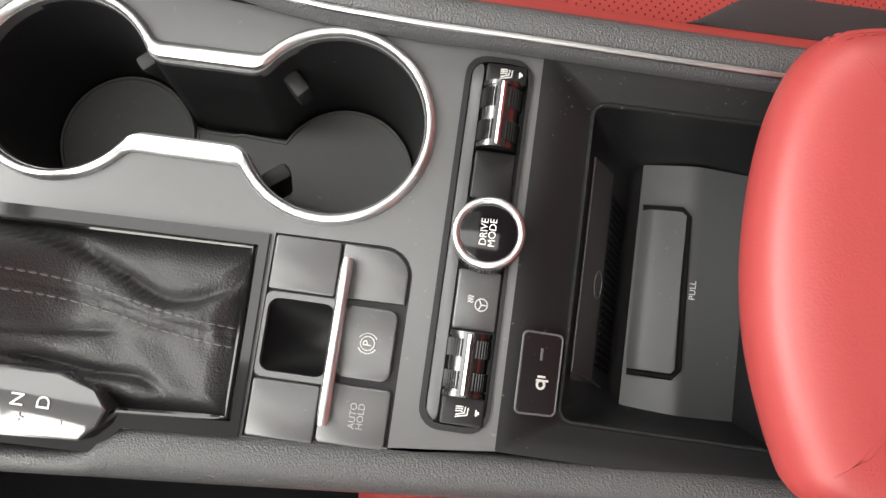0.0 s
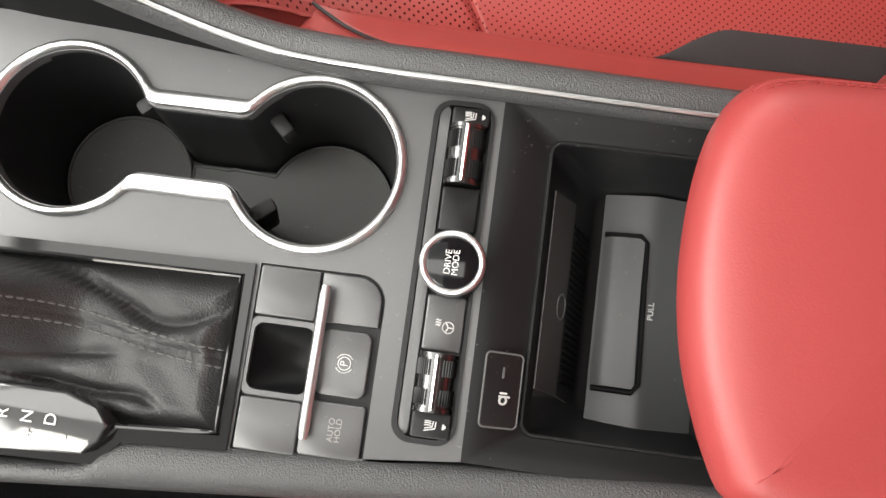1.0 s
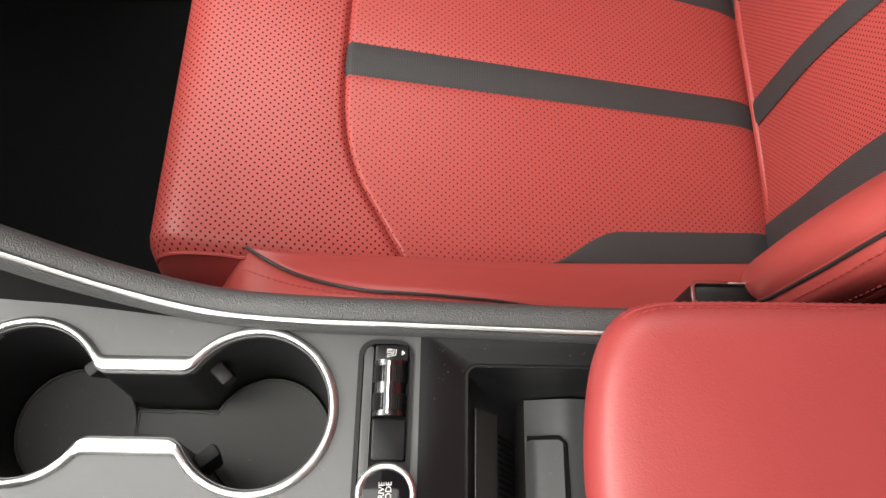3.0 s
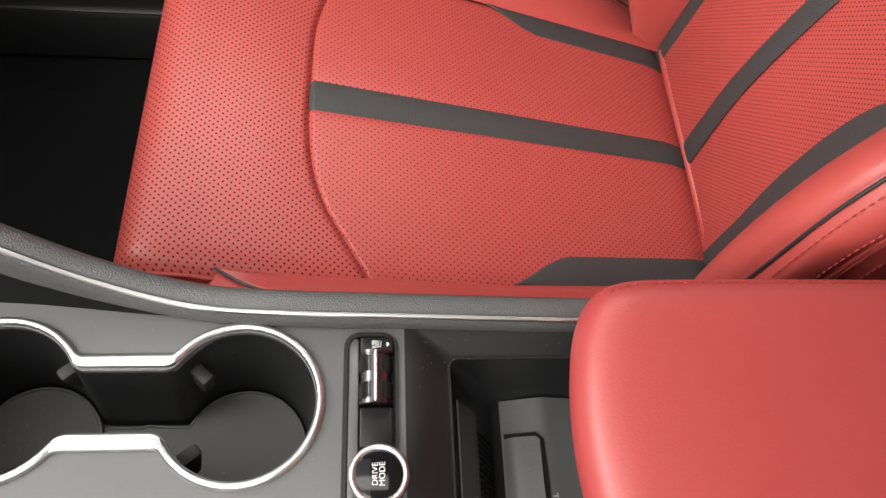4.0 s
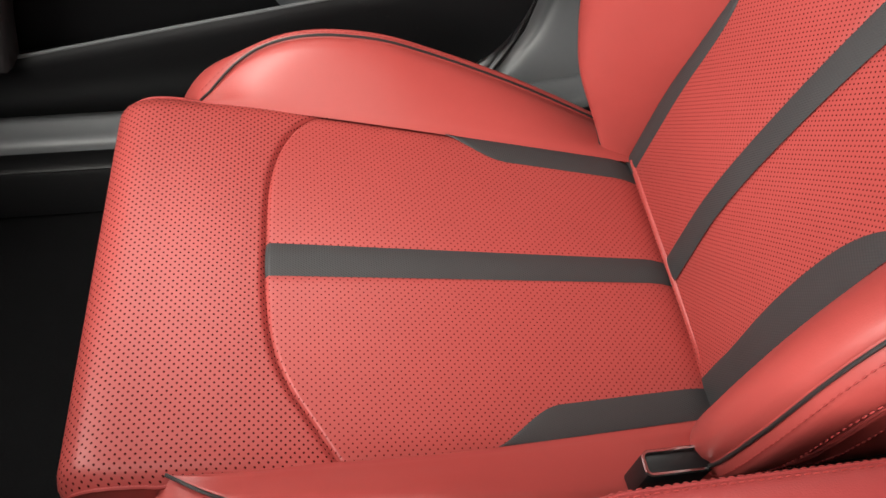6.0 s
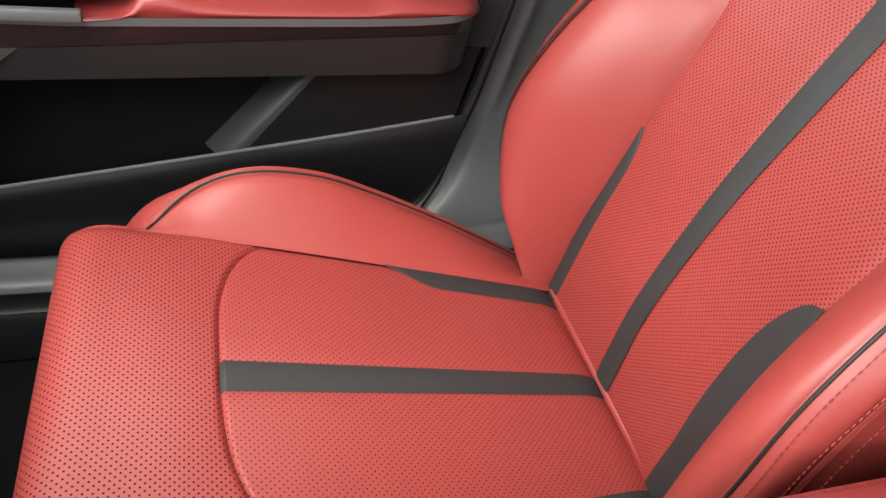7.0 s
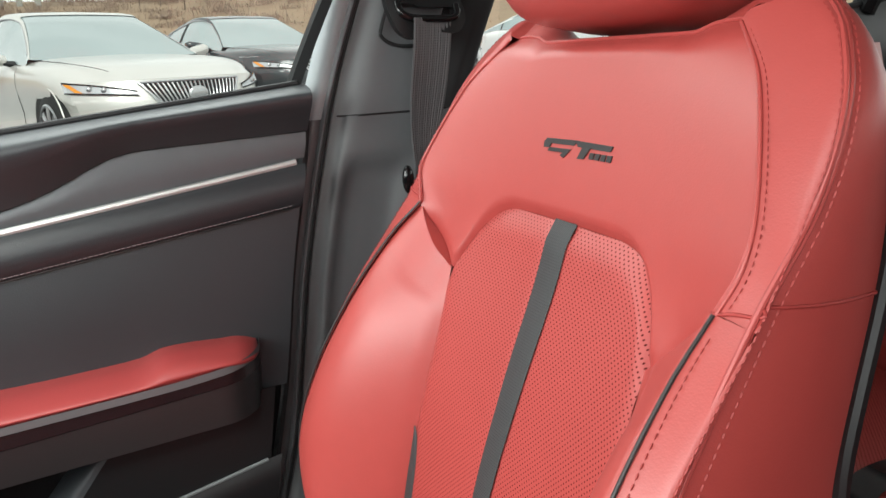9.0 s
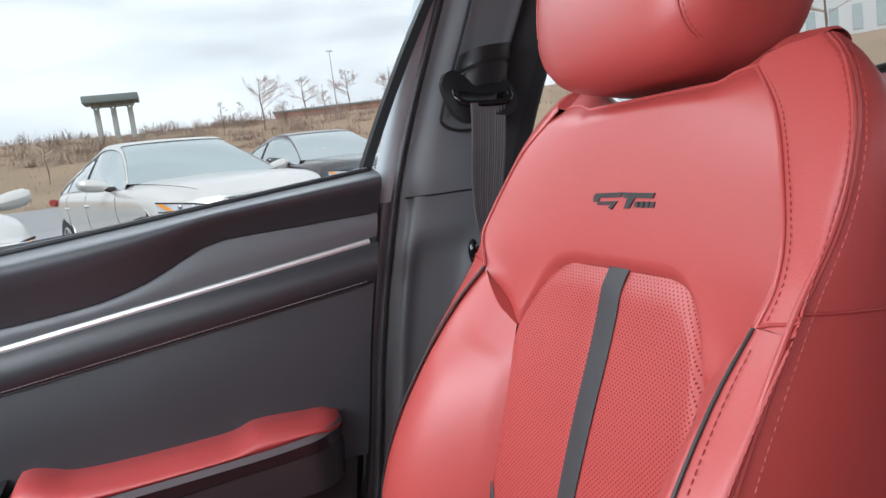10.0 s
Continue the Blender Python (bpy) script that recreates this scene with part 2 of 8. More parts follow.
M = {
    "leather": leather("red_leather"),
    "perf": leather("perforated_red_leather", holes=True),
    "perf_back": leather("perforated_red_backrest_leather", holes=True, pin=(0.00082, (0.060, 0.009, 0.008), 1.2)),
    "perf_fine": leather("finely_perforated_red_leather", holes=True, pin=(0.00070, (0.095, 0.013, 0.012), 1.1)),
    # the seats' red leather, darkened to offset strong lamp light on the armrests
    "arm_leather": leather("dimmed_armrest_leather", (0.31, 0.042, 0.041), rough=0.46, relief=0.26, grain=1050.0),
    "black_leather": surface("black_gaiter_leather", (0.034, 0.034, 0.035), 0.47, spec=0.4, grain=0.55, grain_scale=1150, grain_kind="pebble", vary=0.2, vary_scale=40),
    "stripe": weave("dark_grey_weave", (0.036, 0.036, 0.037), strength=0.3),
    "webbing": weave("belt_webbing", (0.13, 0.132, 0.137), pitch=0.0030, strength=0.6, slant=0.0),
    "piping": surface("dark_piping", (0.02, 0.018, 0.018), 0.45),
    "thread": surface("red_thread", (0.30, 0.033, 0.029), 0.6),
    "thread_grey": surface("grey_thread", (0.10, 0.10, 0.10), 0.6),
    "deck": surface("satin_grey_plastic", (0.112, 0.113, 0.115), 0.34, 0.35, grain=0.05, grain_scale=900, dust=0.10),
    "pad": surface("dark_rubber_pad", (0.055, 0.055, 0.054), 0.6, grain=0.2),
    "slope": surface("dark_satin_plastic", (0.0135, 0.0137, 0.0142), 0.50, spec=0.22, grain=0.05, grain_scale=900, dust=0.12),
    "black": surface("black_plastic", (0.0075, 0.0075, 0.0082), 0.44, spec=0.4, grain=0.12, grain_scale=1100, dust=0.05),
    "grained": surface("grained_black_plastic", (0.056, 0.057, 0.058), 0.46, grain=0.8, grain_scale=1250, grain_kind="pebble"),
    "slush": surface("soft_charcoal_trim", (0.036, 0.039, 0.043), 0.40, grain=0.25, grain_scale=800, grain_kind="pebble"),
    "slush_dark": surface("dark_charcoal_trim", (0.026, 0.028, 0.031), 0.42, grain=0.25, grain_scale=800, grain_kind="pebble"),
    "pillar": surface("charcoal_pillar_plastic", (0.120, 0.125, 0.130), 0.40, grain=0.2, grain_scale=900),
    "framegrey": surface("grey_frame_paint", (0.36, 0.40, 0.41), 0.4, grain=0.1, grain_scale=900),
    "textured": surface("textured_grey_trim", (0.105, 0.110, 0.116), 0.40, 0.3, grain=0.3, grain_scale=1500),
    "plum": surface("dark_plum_gloss_trim", (0.028, 0.017, 0.019), 0.22, coat=0.3),
    "plumband": surface("dark_brown_grey_trim", (0.026, 0.024, 0.025), 0.4, grain=0.15),
    "gloss": surface("piano_black", (0.006, 0.006, 0.0065), 0.07, spec=0.42, vary=0.05, rough_vary=0.02),
    "smoked": surface("smoked_gloss_trim", (0.035, 0.035, 0.036), 0.10, coat=1.0, vary=0.03, rough_vary=0.01),
    "screen": surface("black_glass", (0.004, 0.004, 0.005), 0.10, vary=0.05, rough_vary=0.02),
    "satin": surface("satin_silver", (0.66, 0.66, 0.66), 0.30, 1.0, vary=0.04, rough_vary=0.04),
    "linemetal": surface("brushed_silver_trim", (0.62, 0.62, 0.61), 0.48, 0.7, vary=0.05),
    "gaiter_thread": surface("grey_gaiter_thread", (0.125, 0.125, 0.122), 0.6),
    "pale_thread": surface("pale_thread", (0.26, 0.22, 0.22), 0.6),
    "wheelmetal": surface("smoked_chrome", (0.13, 0.13, 0.13), 0.26, 1.0, vary=0.05),
    "chrome": surface("dark_chrome", (0.55, 0.54, 0.54), 0.12, 1.0, vary=0.05),
    "rubber": surface("grey_rubber_mat", (0.085, 0.085, 0.085), 0.7, grain=0.3, grain_scale=1200, dust=0.12),
    "carpet": surface("black_carpet", (0.0075, 0.0075, 0.008), 0.95, spec=0.12, grain=1.0, grain_scale=500, vary=0.35, vary_scale=30),
    "headlining": surface("light_grey_headlining", (0.42, 0.41, 0.39), 0.9, grain=0.4, grain_scale=600),
    "mark": surface("white_print", (0.62, 0.62, 0.61), 0.5),
    "mark_dim": surface("grey_print", (0.30, 0.29, 0.28), 0.5),
    "flap": surface("dark_satin_flap", (0.085, 0.086, 0.089), 0.34, 0.2, grain=0.05, grain_scale=900, dust=0.14),
    "amber": surface("amber_lamp", (0.8, 0.30, 0.03), 0.3),
    "bodywhite": surface("white_paint", (0.68, 0.68, 0.67), 0.25, coat=0.5),
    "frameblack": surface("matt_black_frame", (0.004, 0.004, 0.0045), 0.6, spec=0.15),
    "seal": surface("rubber_seal", (0.010, 0.010, 0.011), 0.65),
    "glass": glass("window_glass", (0.93, 0.96, 0.95)),
}


# ==== building helpers ====
import functools
def root_offset(ob):
    at = Vector((0, 0, 0))
    while ob is not None:
        at += ob.location
        ob = ob.parent
    return at


def thing(name, at, label, category, group="", kind=""):
    e = new(name)
    e.location = at
    e.empty_display_size = 0.05
    return tagged(e, label, category, group, kind)


def mesh_of(name, verts, faces, mat, smooth=True, uvs=None, sharp=40):
    me = bpy.data.meshes.new(name)
    me.from_pydata([tuple(v) for v in verts], [], faces)
    me.materials.append(mat)
    if uvs is not None:
        layer = me.uv_layers.new(name="UVMap")
        flat = [c for f in faces for i in f for c in uvs[i]]
        layer.data.foreach_set("uv", flat)
    if smooth:
        me.polygons.foreach_set("use_smooth", [True] * len(me.polygons))
        if sharp < 180:
            me.set_sharp_from_angle(angle=radians(sharp))
    me.update()
    return me


def piece(name, verts, faces, mat, parent=None, label="", smooth=True, uvs=None, sharp=40):
    """One mesh object from world coordinates, under a parent that is only moved, never turned."""
    off = root_offset(parent)
    me = mesh_of(name, [Vector(v) - off for v in verts], faces, mat, smooth, uvs, sharp)
    ob = new(name, me)
    ob.parent = parent
    return tagged(ob, label)


def part(name, bm, mat, parent=None, label="", smooth=True, sharp=40):
    bm.verts.index_update()
    v = [x.co.copy() for x in bm.verts]
    f = [[x.index for x in fc.verts] for fc in bm.faces]
    bm.free()
    return piece(name, v, f, mat, parent, label, smooth, None, sharp)


def grid(fn, nu, nv, wrap_u=False):
    """Vertices, faces and flat (u, v) of a sheet fn(a, b), a and b from 0 to 1."""
    verts = [fn(i / nu, j / nv) for j in range(nv + 1) for i in range(nu + 1)]
    faces = [(j * (nu + 1) + i, j * (nu + 1) + i + 1, (j + 1) * (nu + 1) + i + 1, (j + 1) * (nu + 1) + i) for j in range(nv) for i in range(nu)]
    return verts, faces


def flip(faces):
    return [tuple(reversed(f)) for f in faces]


def box(bm, lo, hi, bevel=0.0, segs=2):
    ret = bmesh.ops.create_cube(bm, size=1.0)
    vs = ret["verts"]
    for v in vs:
        v.co = Vector([(lo[k] + hi[k]) / 2 + v.co[k] * (hi[k] - lo[k]) for k in range(3)])
    if bevel:
        es = list({e for v in vs for e in v.link_edges})
        bmesh.ops.bevel(bm, geom=es, offset=bevel, segments=segs, affect="EDGES", profile=0.5)
    return bm


def box_part(name, lo, hi, mat, parent, bevel=0.003, label="", turn=None, segs=2):
    bm = box(bmesh.new(), lo, hi, bevel, segs)
    if turn is not None:
        c = (Vector(lo) + Vector(hi)) / 2
        bmesh.ops.rotate(bm, verts=bm.verts, cent=c, matrix=Euler([radians(a) for a in turn]).to_matrix())
    return part(name, bm, mat, parent, label)


def tube(points, r, n=8, closed=False, squash=1.0):
    pts = [Vector(p) for p in points]
    k = len(pts)
    verts, faces = [], []
    up = Vector((0, 0, 1))
    for i, p in enumerate(pts):
        a = pts[(i - 1) % k] if closed or i else pts[0]
        b = pts[(i + 1) % k] if closed or i < k - 1 else pts[-1]
        d = (b - a).normalized()
        s = d.cross(up)
        s = s.normalized() if s.length > 1e-4 else Vector((1, 0, 0))
        t = s.cross(d).normalized()
        rr = r[i] if isinstance(r, (list, tuple)) else r
        for j in range(n):
            w = 2 * math.pi * j / n
            verts.append(p + s * (math.cos(w) * rr) + t * (math.sin(w) * rr * squash))
    rings = k if closed else k - 1
    for i in range(rings):
        for j in range(n):
            a, b = i * n + j, i * n + (j + 1) % n
            c, d = ((i + 1) % k) * n + (j + 1) % n, ((i + 1) % k) * n + j
            faces.append((a, b, c, d))
    if not closed:
        faces.append(tuple(range(n - 1, -1, -1)))
        faces.append(tuple((k - 1) * n + j for j in range(n)))
    return verts, faces


def smooth_curve(ctrl, n=40):
    """A Catmull-Rom curve through control points of any dimension."""
    c = np.array(ctrl, float)
    c = np.vstack([2 * c[0] - c[1], c, 2 * c[-1] - c[-2]])
    out = []
    segs = len(c) - 3
    for i in range(n + 1):
        s = min(i / n * segs, segs - 1e-9)
        k, t = int(s), s - int(s)
        p0, p1, p2, p3 = c[k:k + 4]
        out.append(0.5 * (2 * p1 + (p2 - p0) * t + (2 * p0 - 5 * p1 + 4 * p2 - p3) * t * t + (3 * p1 - p0 - 3 * p2 + p3) * t ** 3))
    return out


def table(x, xs, ys):
    """Smooth interpolation in a small table."""
    if x <= xs[0]:
        return ys[0]
    for i in range(len(xs) - 1):
        if x <= xs[i + 1]:
            h = xs[i + 1] - xs[i]
            t = (x - xs[i]) / h

            def slope(k):
                if k == 0:
                    return (ys[1] - ys[0]) / (xs[1] - xs[0])
                if k == len(xs) - 1:
                    return (ys[-1] - ys[-2]) / (xs[-1] - xs[-2])
                return (ys[k + 1] - ys[k - 1]) / (xs[k + 1] - xs[k - 1])
            m0, m1 = slope(i) * h, slope(i + 1) * h
            return (2 * t ** 3 - 3 * t * t + 1) * ys[i] + (t ** 3 - 2 * t * t + t) * m0 + (-2 * t ** 3 + 3 * t * t) * ys[i + 1] + (t ** 3 - t * t) * m1
    return ys[-1]


def stitches(name, points, normal, mat, parent, pitch=0.0050, length=0.0033, r=0.00048, label="", lift=0.0008):
    """A row of thread stitches along a line, as one joined part."""
    pts = [Vector(p) for p in points]
    verts, faces = [], []
    total, nxt = 0.0, 0.0
    for a, b in zip(pts, pts[1:]):
        seg = (b - a).length
        if seg < 1e-7:
            continue
        d = (b - a) / seg
        n = (normal(a) if callable(normal) else Vector(normal)).normalized()
        s = d.cross(n).normalized()
        while nxt < total + seg:
            p = a + d * (nxt - total) + n * lift
            base = len(verts)
            for e, w in ((-0.5, 0.35), (-0.2, 1.0), (0.2, 1.0), (0.5, 0.35)):
                q = p + d * (e * length)
                for u, h in ((-1, -0.3), (0, 1), (1, -0.3)):
                    verts.append(q + s * (u * r * w) + n * (h * r * w))
            for k in range(3):
                o = base + k * 3
                faces += [(o, o + 1, o + 4, o + 3), (o + 1, o + 2, o + 5, o + 4)]
            nxt += pitch
        total += seg
    return piece(name, verts, faces, mat, parent, label)


def rounded_loop(x0, y0, x1, y1, r, n=5):
    out = []
    for cx, cy, a0 in ((x1 - r, y1 - r, 0), (x0 + r, y1 - r, 90), (x0 + r, y0 + r, 180), (x1 - r, y0 + r, 270)):
        for i in range(n + 1):
            a = radians(a0 + 90 * i / n)
            out.append((cx + r * math.cos(a), cy + r * math.sin(a)))
    return out


def plate(loops, z, depth, bevel=0.0):
    """A flat plate with holes: the first loop is the outline, the others are openings; it goes down by depth."""
    bm = bmesh.new()
    edges = []
    for loop in loops:
        vs = [bm.verts.new((x, y, z)) for x, y in loop]
        edges += [bm.edges.new((vs[i], vs[(i + 1) % len(vs)])) for i in range(len(vs))]
    bmesh.ops.triangle_fill(bm, use_beauty=True, use_dissolve=False, edges=edges)
    for f in bm.faces:
        if f.normal.z < 0:
            f.normal_flip()
    top = list(bm.faces)
    ret = bmesh.ops.extrude_face_region(bm, geom=top)
    for g in ret["geom"]:
        if isinstance(g, bmesh.types.BMVert):
            g.co.z -= depth
    bmesh.ops.recalc_face_normals(bm, faces=bm.faces)
    return bm


def key_cap(name, loop, z, height, mat, parent, label="", inset=0.0012):
    """A raised cap with a soft edge over an outline."""
    bm = bmesh.new()
    n = len(loop)
    cx, cy = sum(p[0] for p in loop) / n, sum(p[1] for p in loop) / n
    rings = []
    for dz, k in ((0, 0.0), (height - 0.001, 0.0), (height - 0.0003, 0.35), (height, 1.0)):
        ring = []
        for x, y in loop:
            d = Vector((cx - x, cy - y))
            d = d.normalized() * inset * k if d.length > 1e-6 else d
            ring.append(bm.verts.new((x + d.x, y + d.y, z + dz)))
        rings.append(ring)
    for a, b in zip(rings, rings[1:]):
        for i in range(n):
            bm.faces.new((a[i], a[(i + 1) % n], b[(i + 1) % n], b[i]))
    bm.faces.new(rings[-1])
    bmesh.ops.recalc_face_normals(bm, faces=bm.faces)
    return part(name, bm, mat, parent, label, sharp=30)


def lettering(name, text, place, size, mat, parent, label="", rz=0.0, lift=0.0004, tilt=0.0):
    """Printed writing, flat on a face that looks up, as a mesh."""
    cu = bpy.data.curves.new(name, "FONT")
    cu.body, cu.size, cu.align_x, cu.align_y, cu.extrude = text, size, "CENTER", "CENTER", 0.00015
    cu.space_line = 0.85
    tmp = new(name, cu)
    me = bpy.data.meshes.new_from_object(tmp.evaluated_get(bpy.context.evaluated_depsgraph_get()))
    bpy.data.objects.remove(tmp)
    m = pose(place[0], place[1], place[2] + lift, 0, tilt, 0) @ pose(0, 0, 0, 0, 0, rz)
    verts = [m @ v.co for v in me.vertices]
    faces = [tuple(p.vertices) for p in me.polygons]
    bpy.data.meshes.remove(me)
    return piece(name, verts, faces, mat, parent, label, smooth=False)


def strokes(name, lines, place, scale, width, mat, parent, rz=0.0, tilt=0.0, label=""):
    """Printed signs drawn from short flat bars."""
    m = pose(place[0], place[1], place[2], 0, tilt, 0) @ pose(0, 0, 0, 0, 0, rz)
    verts, faces = [], []
    for line in lines:
        for (ax, ay), (bx, by) in zip(line, line[1:]):
            a, b = Vector((ax, ay, 0)) * scale, Vector((bx, by, 0)) * scale
            d = (b - a).normalized()
            s = Vector((-d.y, d.x, 0)) * width / 2
            a, b = a - d * width * 0.3, b + d * width * 0.3
            o = len(verts)
            for q in (a + s, a - s, b - s, b + s):
                verts.append(m @ (q + Vector((0, 0, 0.0004))))
            for q in (a + s, a - s, b - s, b + s):
                verts.append(m @ q)
            faces += [(o, o + 1, o + 2, o + 3), (o, o + 4, o + 5, o + 1), (o + 1, o + 5, o + 6, o + 2), (o + 2, o + 6, o + 7, o + 3), (o + 3, o + 7, o + 4, o)]
    return piece(name, verts, faces, mat, parent, label, smooth=False)


def arc(cx, cy, r, a0, a1, n=14):
    return [(cx + r * math.cos(radians(a0 + (a1 - a0) * i / n)), cy + r * math.sin(radians(a0 + (a1 - a0) * i / n))) for i in range(n + 1)]


def ramp01(x, a, b):
    t = min(1.0, max(0.0, (x - a) / (b - a)))
    return t * t * (3 - 2 * t)


# ==== front seats ====
SEAT_Y = 0.352  # middle of the passenger seat


def cushion_line(s):
    """Side profile of the cushion: x and z for s from 0 (under the nose) to 1 (the crease)."""
    return table(s, *CUSH_X), table(s, *CUSH_Z)


CUSH_S = [0.0, 0.08, 0.15, 0.21, 0.26, 0.32, 0.45, 0.70, 0.90, 1.0]
CUSH_X = (CUSH_S, [-0.158, -0.181, -0.1960, -0.1915, -0.168, -0.125, -0.050, 0.130, 0.270, 0.345])
CUSH_Z = (CUSH_S, [0.380, 0.440, 0.500, 0.541, 0.5555, 0.5485, 0.533, 0.497, 0.468, 0.452])


def cushion_plane(x):
    return 0.533 - 0.2 * (x + 0.05)


def cushion_top(x, v):
    """Height of the sitting surface: a slight hollow in the middle."""
    return cushion_plane(x) + 0.003 * math.cos(v * 9.0) - 0.003


def cush_edge(x, d=1):
    return (0.0045 * ramp01(x, -0.05, 0.12) if d < 0 else 0.0) + table(x, [-0.19, -0.115, 0.0, 0.13, 0.33], [0.178, 0.178, 0.172, 0.161, 0.142])


def cush_crest(x):
    return table(x, [-0.15, -0.11, -0.05, 0.05, 0.2, 0.34], [0.222, 0.224, 0.228, 0.231, 0.230, 0.215])


def cush_crest_up(x):
    return table(x, [-0.165, -0.145, -0.12, -0.083, -0.04, 0.0, 0.05, 0.083, 0.176, 0.28, 0.34], [-0.085, -0.040, -0.005, 0.022, 0.047, 0.0585, 0.0605, 0.0555, 0.030, -0.003, -0.024])


def seam_dip(t, w=0.05, d=0.004):
    """How far a panel is drawn in at its sewn edges, t from 0 to 1."""
    e = min(t, 1 - t)
    return -d * math.exp(-(e / w) ** 2)


def front_seam_x(v):
    """The sewn line between the front panel and the insert."""
    return table(v, [-0.186, -0.170, -0.140, -0.110, -0.075, -0.030, 0.015, 0.080, 0.123, 0.154, 0.173, 0.186], [0.003, -0.0065, -0.024, -0.0410, -0.0520, -0.0570, -0.0573, -0.0555, -0.0470, -0.0325, -0.0150, 0.0])


BACK_X0, BACK_Z0, BACK_K = 0.322, 0.46, 0.268


def back_point(u, z, f):
    """A point of the backrest: u to the side, z up, f forward of the middle plane."""
    return Vector((BACK_X0 + BACK_K * (z - BACK_Z0) - f, SEAT_Y + u, z))


def ins_half(z, d=1):
    """Half width of the insert: a little wider on the side next to the console."""
    if d > 0:
        return table(z, [0.44, 0.48, 0.54, 0.62, 0.70, 0.80, 0.84], [0.151, 0.1495, 0.1455, 0.1340, 0.1285, 0.129, 0.138])
    return table(z, [0.44, 0.52, 0.60, 0.70, 0.80, 0.84], [0.135, 0.144, 0.149, 0.149, 0.1465, 0.138])


def ins_fwd(z, d=1):
    if d > 0:
        return table(z, [0.44, 0.52, 0.60, 0.70, 0.80, 0.84, 0.90], [0.0, 0.014, 0.028, 0.036, 0.032, 0.027, 0.014])
    return table(z, [0.44, 0.52, 0.60, 0.70, 0.80, 0.84, 0.90], [0.004, 0.024, 0.046, 0.058, 0.040, 0.028, 0.014])


def crest_half(z, d=1):
    """Half width at the piped crest of the bolster; drawn in more on the side next to the console."""
    if d > 0:
        return table(z, [0.44, 0.50, 0.56, 0.64, 0.72, 0.80, 0.86, 0.895], [0.150, 0.190, 0.224, 0.251, 0.241, 0.2215, 0.2130, 0.1955])
    return table(z, [0.44, 0.50, 0.56, 0.64, 0.72, 0.80, 0.86, 0.895], [0.166, 0.195, 0.2155, 0.2235, 0.2175, 0.2075, 0.1985, 0.1955])


def crest_fwd(z, d=1):
    if d > 0:
        return table(z, [0.44, 0.50, 0.56, 0.64, 0.72, 0.80, 0.86, 0.895], [0.020, 0.055, 0.088, 0.110, 0.110, 0.092, 0.062, 0.042])
    return table(z, [0.44, 0.50, 0.56, 0.64, 0.72, 0.80, 0.86, 0.895], [0.027, 0.063, 0.098, 0.123, 0.125, 0.101, 0.068, 0.043])


def door_side(z, d):
    """The upper panel wraps a little farther round on the side next to the door."""
    return ramp01(z, 0.895, 0.935) * (1 - 0.5 * ramp01(z, 1.0, 1.046)) if d > 0 else 0.0


def yoke_half(z, d=-1):
    return table(z, [0.895, 0.915, 0.935, 0.96, 0.98, 1.0, 1.02, 1.046], [0.1955, 0.2010, 0.1990, 0.1900, 0.1805, 0.1700, 0.1565, 0.1300]) + 0.012 * door_side(z, d)


def yoke_fwd(z, d=-1):
    return table(z, [0.84, 0.895, 0.95, 1.0, 1.046], [0.040, 0.042, 0.030, 0.018, 0.005]) + 0.006 * door_side(z, d)


def insert_fwd(u, z):
    d = 1 if u >= 0 else -1
    w = min(1.0, abs(u) / ins_half(min(z, 0.84), d))
    mid_f = table(z, [0.44, 0.50, 0.56, 0.62, 0.70, 0.78, 0.86, 0.92], [0.0, 0.014, 0.0265, 0.0315, 0.0305, 0.0225, 0.0115, 0.009])
    return mid_f + (ins_fwd(z, d) - mid_f) * w ** 2.2


def insert_top(a):
    """Upper edge of the insert, a from -1 to 1 across."""
    return 0.84 + 0.0625 * (1 - max(0.0, (abs(a) - 0.42) / 0.58) ** 3.0)


def yoke_face_fwd(u, z, d=-1):
    lo = insert_fwd(u, z) if z < 0.93 else insert_fwd(u, 0.93)
    h = max(yoke_half(max(z, 0.895), d), 0.05)
    w = min(1.0, abs(u) / h)
    up = yoke_fwd(z, d) * w ** 2.5 + 0.010 * (1 - w * w)
    k = ramp01(z, 0.84, 0.93)
    return lo * (1 - k) + up * k


